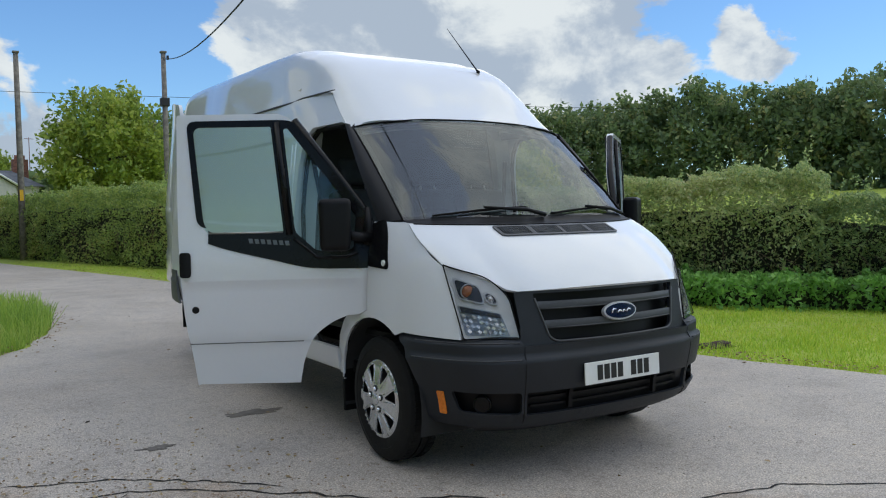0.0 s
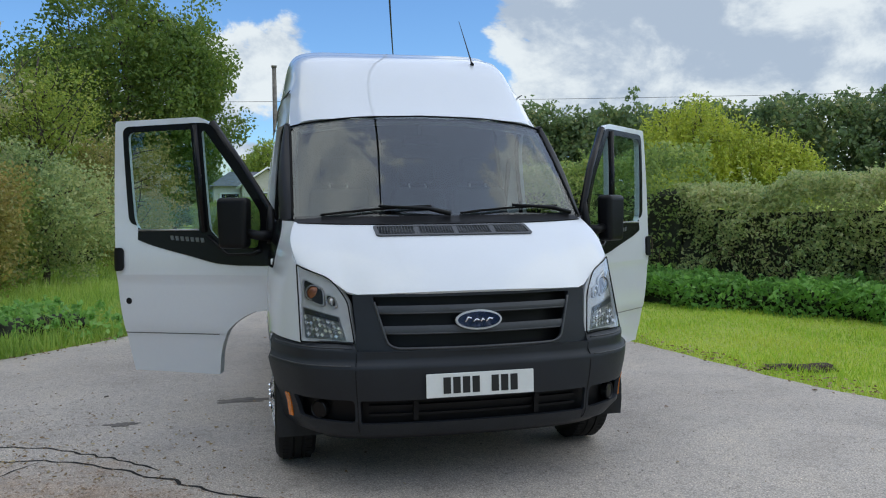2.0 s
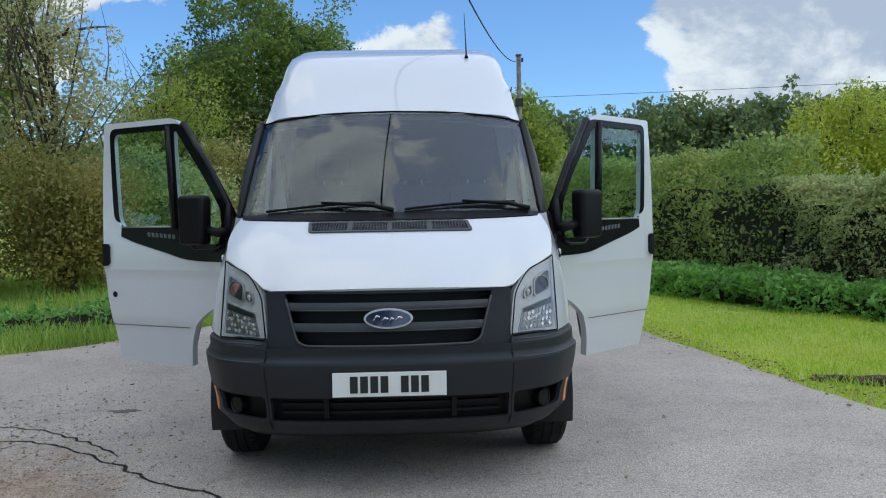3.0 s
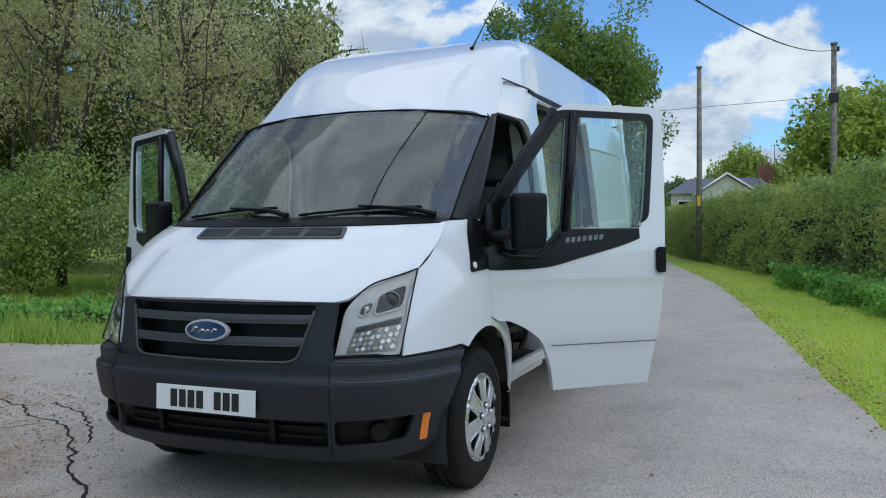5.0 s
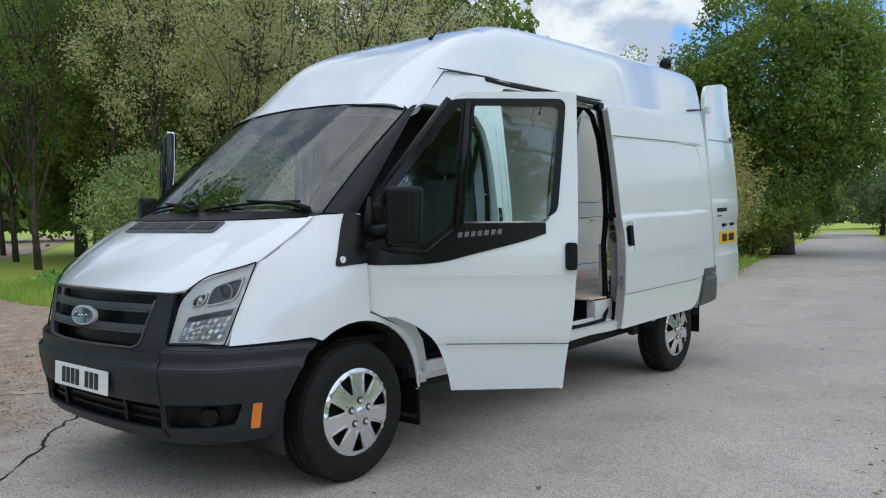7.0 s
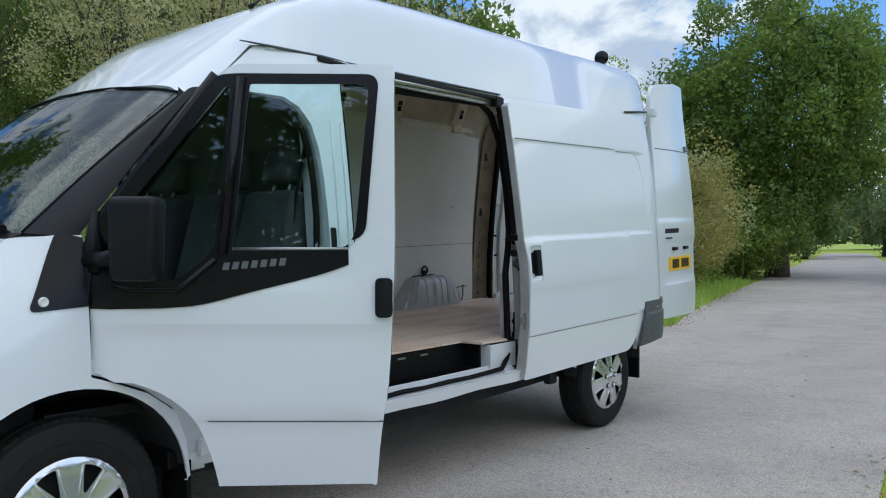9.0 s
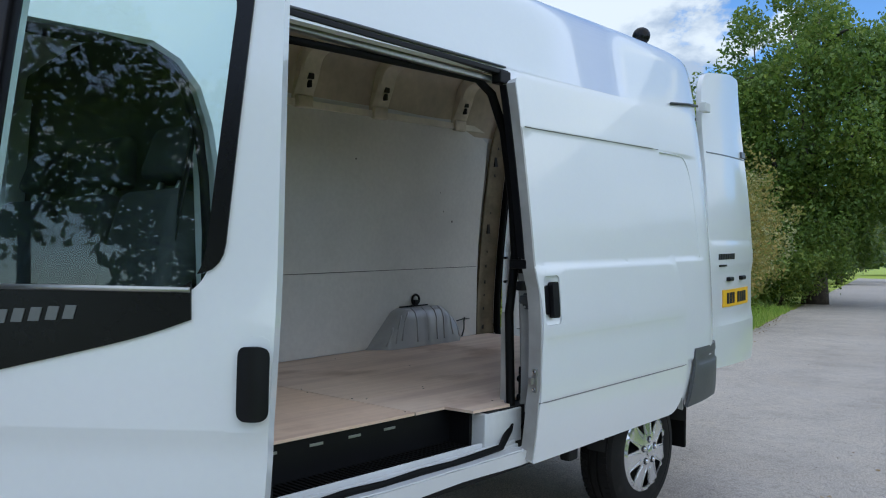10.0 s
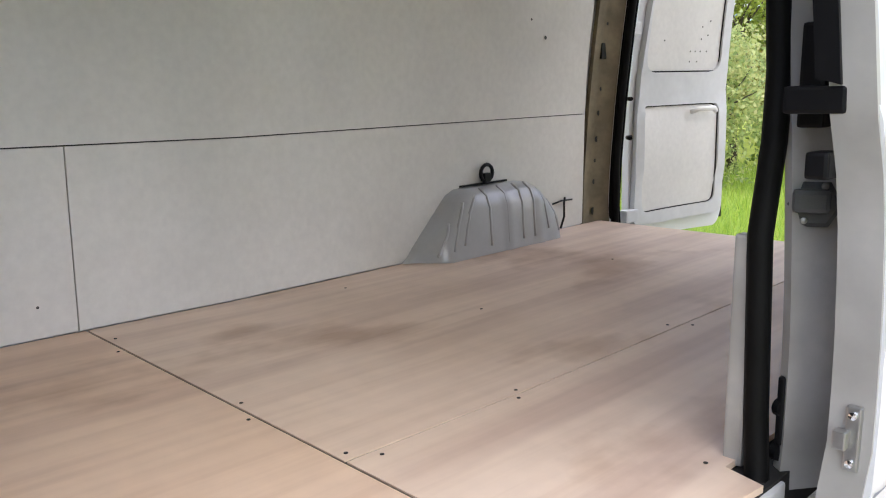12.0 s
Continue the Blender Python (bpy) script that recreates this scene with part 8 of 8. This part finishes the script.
tree("bush", (-5.4, 13.4), 3.1, (1.9, 1.6), "leafy green bramble bush on the bank", G_BRAMBLE, 190, 90, 0.35, 0.08, 0.06, 0.02, limbs=14)
for i, (x, y, h, r, m) in enumerate(((-6.8, 11.2, 6.8, 1.9, G_GREY), (-9.2, 10.0, 7.6, 2.2, G_GREY), (-12.0, 9.2, 9.8, 2.6, G_GREY), (-6.2, 16.6, 6.2, 1.8, G_ASH), (-15.5, 8.5, 11.0, 2.9, G_GREY), (-11.5, 14.0, 10.0, 2.6, G_GREY), (-19.5, 9.5, 12.0, 3.2, G_OAK), (-16, 16, 12.5, 3.4, G_OAK), (-24, 11.5, 12.5, 3.4, G_GREY), (-20.5, 7.6, 12.5, 3.0, G_OAK), (-26.5, 9.4, 14.0, 3.6, G_OAK), (-33, 11.5, 15.0, 4.0, G_OAK), (-18.5, 13.5, 12.5, 3.0, G_GREY))):
    tree("sallow_tree", (x, y), h, (r, r), "thin grey-green sallow with bare twigs and sky between", m, 140 if x in (-11.5, -9.2) else 150 if x in (-6.8, -6.2) else 240, 60, 0.42, 0.085, 0.085, 0.18, limbs=26, twigs=30, hollow=0.15)
for i, (x, y, h, r) in enumerate(((-5.9, 9.6, 2.7, 1.5), (-8.2, 8.3, 3.0, 1.8), (-11.0, 7.6, 3.0, 1.9), (-14.2, 7.6, 3.2, 2.2), (-6.6, 12.6, 3.0, 1.8))):
    tree("shrub", (x, y), h, (r, r * 0.9), "dense bramble and thorn shrub", G_BRAMBLE if i % 2 else G_AUTUMN if i == 0 else G_HEDGE, 220, 95, 0.40, 0.08, 0.05, 0.0, limbs=14, hollow=0.35)
tree("tall_trunk", (-32.0, 15.3), 17.0, (2.6, 2.6), "tall bare ivy-grown trunk beside the lane", G_OAK, 70, 60, 0.6, 0.16, 0.24, 0.74, limbs=6)
tree("birch", (-20.5, 13.5), 10.0, (2.2, 2.2), "slender birch with pale bark", G_OAK, 120, 60, 0.5, 0.12, 0.13, 0.4, bark=BIRCH, limbs=14)
for x, y, h in ((-13.5, 18.5, 10.5), (-17.5, 20, 12), (-21.5, 17.5, 12.5), (-26, 22, 9), (-31, 14, 9), (-24, 28, 10), (-34, 24, 11), (-19, 24, 9.5), (-28, 5, 10), (-36, 6, 11)):
    tree("wood_tree", (x, y), h, (3.6, 3.6), "dark green woodland tree", G_OAK, 130, 60, 0.9, 0.30, 0.2, 0.12, limbs=12)

for x, y, h in ((-29, 13, 14.0), (-25, 16.2, 14.0), (-33, 17.8, 15.0), (-22.5, 12.0, 13.0)):
    tree("wood_tree", (x, y), h, (4.0, 4.0), "tall dense dark green woodland tree", G_OAK, 260, 80, 0.9, 0.24, 0.22, 0.13, limbs=14)

# unseen tall trees all round the junction, mirrored in the glass; the three at 17 to 18 m are raised to keep light off
# the van's front
for x, y, h in ((12.5, -15.0, 8.5), (9, -18, 9), (17.5, -18, 9), (6, -25, 17), (-3, -26, 18), (-12, -23, 17), (-20, -17, 12), (-25, -8, 11), (-14.5, -1.6, 15), (-14.5, -9, 12), (-18, -1.5, 12)):
    tree("roadside_tree", (x, y), h, (3.8, 3.8), "tall green roadside tree in leaf, standing out of view", G_OAK, 100, 42, 1.0, 0.42, 0.22, 0.08, limbs=10)

# beyond the hedge on the right
tree("willow", (24.3, 39.0, 0.6), 8.1, (4.5, 4.4), "tall yellow-green weeping willow tree", G_WILLOW, 260, 80, 0.7, 0.20, 0.3, 0.15, droop=0.45, limbs=16)
tree("willow", (27.6, 36.0, 0.6), 6.3, (3.2, 3.2), "smaller yellow-green willow tree beside it", G_WILLOW, 170, 70, 0.65, 0.20, 0.25, 0.12, droop=0.5, limbs=14)
tree("ash", (6.9, 55.0, 0.2), 10.6, (4.8, 4.8), "spreading tree turning yellow", G_ASH, 260, 70, 0.9, 0.36, 0.3, 0.10)
tree("willow", (-0.4, 82.0, 0.1), 10.6, (5.2, 5.0), "olive willow behind the bungalow", G_ASH, 200, 60, 0.8, 0.36, 0.3, 0.1, droop=0.4)


for x, y, h, r in ((-8.8, 72, 6.8, 3.4), (-5.6, 70, 6.0, 2.8), (-12.0, 76, 8.0, 3.6), (-14.5, 62, 5.5, 3.4), (-19, 70, 6.5, 3.8)):
    tree("field_tree", (x, y), h, (r, r), "small green tree where the lane ends", G_FAR, 130, 60, 0.7, 0.3, 0.2, 0.04)


def far_wood(name, line, height, label, mat, step=2.8, size=0.62, per=60):
    """A wood in the distance: many crowns in one mass."""
    cs = []
    P = resample(line, step, False)
    for p in P:
        for row in range(3):
            h = height * RNG.uniform(0.88, 1.10)
            r = step * RNG.uniform(1.0, 1.4)
            c = np.array([p.x + RNG.normal(0, 1.2), p.y + RNG.normal(0, 1.2) + row * 3.0, 0])
            k = 62
            d = unit(k)
            d[:, 2] = d[:, 2] * 0.95 - 0.05
            cen = c + d * np.array([r, r, h * 0.55]) * RNG.uniform(0.65, 1, (k, 1)) + np.array([0, 0, h * 0.45])
            away = c / np.linalg.norm(c)
            cen = cen[(cen - c) @ away < r * 0.35]
            m = len(cen) * per
            q = RNG.integers(0, len(cen), m)
            cs.append(cen[q] + unit(m) * 1.15 * RNG.uniform(0.3, 1, (m, 1)))
    pts = np.concatenate(cs)
    pts[:, 2] = np.maximum(pts[:, 2], 0.2) + 1.0
    ob = leaves(name, pts, size, mat)
    return tagged(ob, label, "wood", kind="stuff")


far_wood("far_wood", [(46, 74), (58, 60), (66, 46), (72, 30), (76, 12), (80, -10)], 13.2, "dark green wood across the field", G_FAR, 2.8, 0.58, 38)
far_wood("far_wood", [(46, 74), (36, 82), (26, 86), (16, 90)], 13.6, "dark green wood behind the willows", G_FAR, 2.8, 0.62, 32)
far_wood("far_wood", [(30, 108), (12, 118), (-8, 124), (-22, 122)], 7.5, "far trees beyond the fields", G_FAR, 5.0, 1.1, 12)
far_wood("far_wood", [(-30, 118), (-42, 104), (-55, 88), (-62, 70), (-66, 48), (-66, 26), (-60, 6)], 11.0, "far trees where the lane ends", G_OAK, 5.0, 1.1, 13)
hedge("verge_scrub", [(-6.2, 20.5), (-8.6, 28), (-12.4, 42), (-17.5, 58), (-25, 90)], 2.6, 2.4, "tangled scrub along the lane edge", G_OAK, 90, 0.16, ragged=0.5, category="scrub")


# ---- poles, cables, house ----
WOODPOLE = M("grey_pole_wood", (0.27, 0.235, 0.20), rough=0.9, var=0.2, scale=8, grain=40, bump=0.4)
CABLE = M("cable", (0.012, 0.012, 0.013), rough=0.6, var=0.05)


def pole(at, h, label, yellow=False):
    p = thing("telegraph_pole", label, "utility pole", at=(at[0], at[1], -0.03))
    bm = bmesh.new()
    tube(bm, [(0, 0, 0), (0.01, 0, h * 0.5), (0, 0.01, h)], [0.125, 0.105, 0.085], 12)
    part("shaft", bm, WOODPOLE, p)
    part("cap", boxed((-0.11, -0.11, h - 0.02), (0.11, 0.11, h + 0.05), 0.02), WOODPOLE, p)
    if yellow:
        part("warning_plate", boxed((-0.06, -0.165, 2.2), (0.06, -0.15, 2.6), 0.004), PLATE_Y, p)
    else:
        part("band", boxed((-0.15, -0.15, h * 0.74), (0.15, 0.15, h * 0.78), 0.02), CABLE, p)
        part("insulator", boxed((0.08, -0.20, h - 0.28), (0.16, -0.10, h - 0.12), 0.02), CABLE, p)
    return p


pole((-0.37, 29.3), 7.6, "weathered wooden telegraph pole with a yellow plate", True)
pole((4.2, 26.5), 7.5, "weathered wooden telegraph pole carrying the cable")


def wire(name, a, b, sag, r, label):
    a, b = Vector(a), Vector(b)
    bm = bmesh.new()
    tube(bm, [a.lerp(b, i / 40) - Vector((0, 0, sag * 4 * (i / 40) * (1 - i / 40))) for i in range(41)], r, 6)
    return tagged(part(name, bm, CABLE), label, "cable")


wire("overhead_cable", (4.15, 26.4, 7.25), (-5.9, -33, 7.6), 3.2, 0.014, "black overhead cable sagging from the pole")
wire("overhead_cable", (-60, 78, 12.5), (80, 52, 12.5), 1.0, 0.02, "thin power line across the far field")


def house(at, turn, w, d, wall_h, roof_h):
    h = thing("bungalow", "pale rendered bungalow with a hipped slate roof behind the hedge", "house", at=at)
    h.rotation_euler = (0, 0, radians(turn))
    RENDER_W = M("cream_render", (0.62, 0.58, 0.50), rough=0.9, var=0.06)
    SLATE = M("slate_roof", (0.15, 0.16, 0.18), rough=0.8, var=0.15, scale=3, grain=25)
    BRICKC = M("chimney_brick", (0.34, 0.15, 0.10), rough=0.9, var=0.2, scale=10)
    part("wall", boxed((-w / 2, -d / 2, 0), (w / 2, d / 2, wall_h)), RENDER_W, h)
    bm = bmesh.new()
    o = 0.35
    v = [bm.verts.new(p) for p in ((-w / 2 - o, -d / 2 - o, wall_h), (w / 2 + o, -d / 2 - o, wall_h), (w / 2 + o, d / 2 + o, wall_h), (-w / 2 - o, d / 2 + o, wall_h), (-w / 2 + 1.2, 0, wall_h + roof_h), (w / 2 - 1.2, 0, wall_h + roof_h))]
    for f in ((0, 1, 5, 4), (1, 2, 5), (2, 3, 4, 5), (3, 0, 4), (3, 2, 1, 0)):
        bm.faces.new([v[i] for i in f])
    rf = part("roof", bm, SLATE, h)
    # gabled bay
    part("bay_wall", boxed((-1.6, -d / 2 - 1.2, 0), (2.0, -d / 2 + 0.1, wall_h)), RENDER_W, h)
    bm = bmesh.new()
    g = [bm.verts.new(p) for p in ((-1.6, -d / 2 - 1.19, wall_h - 0.05), (2.0, -d / 2 - 1.19, wall_h - 0.05), (0.2, -d / 2 - 1.19, wall_h + roof_h * 0.95))]
    bm.faces.new(g)
    part("gable", bm, RENDER_W, h)
    bm = bmesh.new()
    for x0, x1 in ((-2.0, 0.2), (2.4, 0.2)):
        a, b = (x0, wall_h - 0.15), (x1, wall_h + roof_h * 1.08)
        q = [bm.verts.new(p) for p in ((a[0], -d / 2 - 1.5, a[1]), (b[0], -d / 2 - 1.5, b[1]), (b[0], 0, b[1]), (a[0], 0, a[1]))]
        bm.faces.new(q)
    part("gable_roof", bm, SLATE, h)
    for x0 in (-2.0, 2.4):
        bm = bmesh.new()
        tube(bm, [(x0, -d / 2 - 1.5, wall_h - 0.2), (0.2, -d / 2 - 1.5, wall_h + roof_h * 1.05)], 0.07, 4)
        part("barge_board", bm, PLATE_W, h)
    ch = part("chimney", boxed((w * 0.34, -0.35, wall_h + roof_h * 0.4), (w * 0.34 + 0.95, 0.35, wall_h + roof_h + 0.75), 0.02), BRICKC, rf)
    for dx in (0.25, 0.7):
        part("chimney_pot", lathe([(wall_h + roof_h + 0.74, 0.12), (wall_h + roof_h + 1.05, 0.10)], 10, "z"), BRICKC, ch).location = (w * 0.34 + dx, 0, 0)
    bm = bmesh.new()
    tube(bm, [(w * 0.34 + 1.1, 0, wall_h + roof_h), (w * 0.34 + 1.1, 0, wall_h + roof_h + 2.3)], 0.025, 5)
    tube(bm, [(w * 0.34 + 0.8, 0, wall_h + roof_h + 2.2), (w * 0.34 + 1.4, 0, wall_h + roof_h + 2.2)], 0.02, 5)
    part("antenna", bm, BRICKC, rf)
    for x in (-w * 0.34, 0.2, w * 0.38):
        y = -d / 2 - (1.2 if x == 0.2 else 0)
        wd = part("window", boxed((x - 0.7, y - 0.04, wall_h - 1.7), (x + 0.7, y + 0.02, wall_h - 0.45), 0.01), PLATE_W, h)
        part("pane", boxed((x - 0.6, y - 0.06, wall_h - 1.6), (x + 0.6, y - 0.042, wall_h - 0.55), 0.004), GLOSSBLACK, wd)


house((-1.0, 58.0, 0.0), 4, 7.0, 6.0, 3.75, 1.2)

# bin and white bench on the verge where the lane ends
bin_ob = thing("litter_bin", "small dark litter bin on the far verge", "bin", at=(-5.2, 50.0, -0.022))
part("bin_body", boxed((-0.28, -0.28, 0), (0.28, 0.28, 0.72), 0.04), BLACK, bin_ob)
part("bin_lid", boxed((-0.31, -0.31, 0.72), (0.31, 0.31, 0.82), 0.04), BLACK, bin_ob)
bench = thing("bench", "low white slatted bench on the far verge", "bench", at=(-3.9, 48.5, -0.022))
for y in (-0.18, 0.0, 0.18):
    part("seat_slat", boxed((-0.8, y - 0.07, 0.40), (0.8, y + 0.07, 0.45), 0.01), PLATE_W, bench)
for x in (-0.65, 0.65):
    part("leg", boxed((x - 0.05, -0.22, 0), (x + 0.05, 0.22, 0.40), 0.01), PLATE_W, bench)

# clods of soil turned up at the lawn's edge
for cx, cy, r in ((3.59, 1.42, 0.13), (3.59 - 0.22, 1.42 + 0.12, 0.10)):
    bm = bmesh.new()
    bmesh.ops.create_icosphere(bm, subdivisions=3, radius=r)
    for v in bm.verts:
        k = 1 + 0.45 * noise.noise(v.co * 14) + 0.3 * noise.noise(v.co * 33)
        v.co = Vector((v.co.x * 1.5 * k, v.co.y * k, max(v.co.z, 0) * 0.42 * k))
    c = part("soil_clod", bm, M("turned_soil", (0.09, 0.06, 0.04), rough=0.95, var=0.25, scale=20, grain=90, bump=0.5), smooth=True)
    c.location = (cx, cy, -0.02)
    tagged(c, "dark clod of turned soil at the grass edge", "soil")

# drift of brown leaves and twigs on the dirt
dp = spots(1300, lambda n: np.stack([RNG.normal(-3.4, 1.3, n), RNG.normal(0.35, 0.55, n)], 1))
kv, kf = leaf_quads(np.concatenate([dp, np.full((1300, 1), 0.012)], 1), 0.030, 0.0, 0.65)
kv[:, 2] = 0.006 + np.abs(kv[:, 2] - 0.006) * 0.6
tagged(quads("leaf_drift", kv, kf, LITTER), "drift of brown leaves on the dirt", "leaves", kind="stuff")
for p in spots(9, lambda n: np.stack([RNG.uniform(-6, 2.6, n), RNG.uniform(-2, 6, n)], 1)):
    a = RNG.uniform(0, 6.28)
    L = RNG.uniform(0.02, 0.06)
    bm = bmesh.new()
    tube(bm, [(p[0] - L * math.cos(a), p[1] - L * math.sin(a), 0.006), (p[0] + 0.02, p[1], 0.009), (p[0] + L * math.cos(a + 0.3), p[1] + L * math.sin(a + 0.3), 0.006)], [0.004, 0.003, 0.002], 5)
    tagged(part("fallen_twig", bm, BARK), "short brown twig lying on the asphalt", "twig", "twigs on the road")
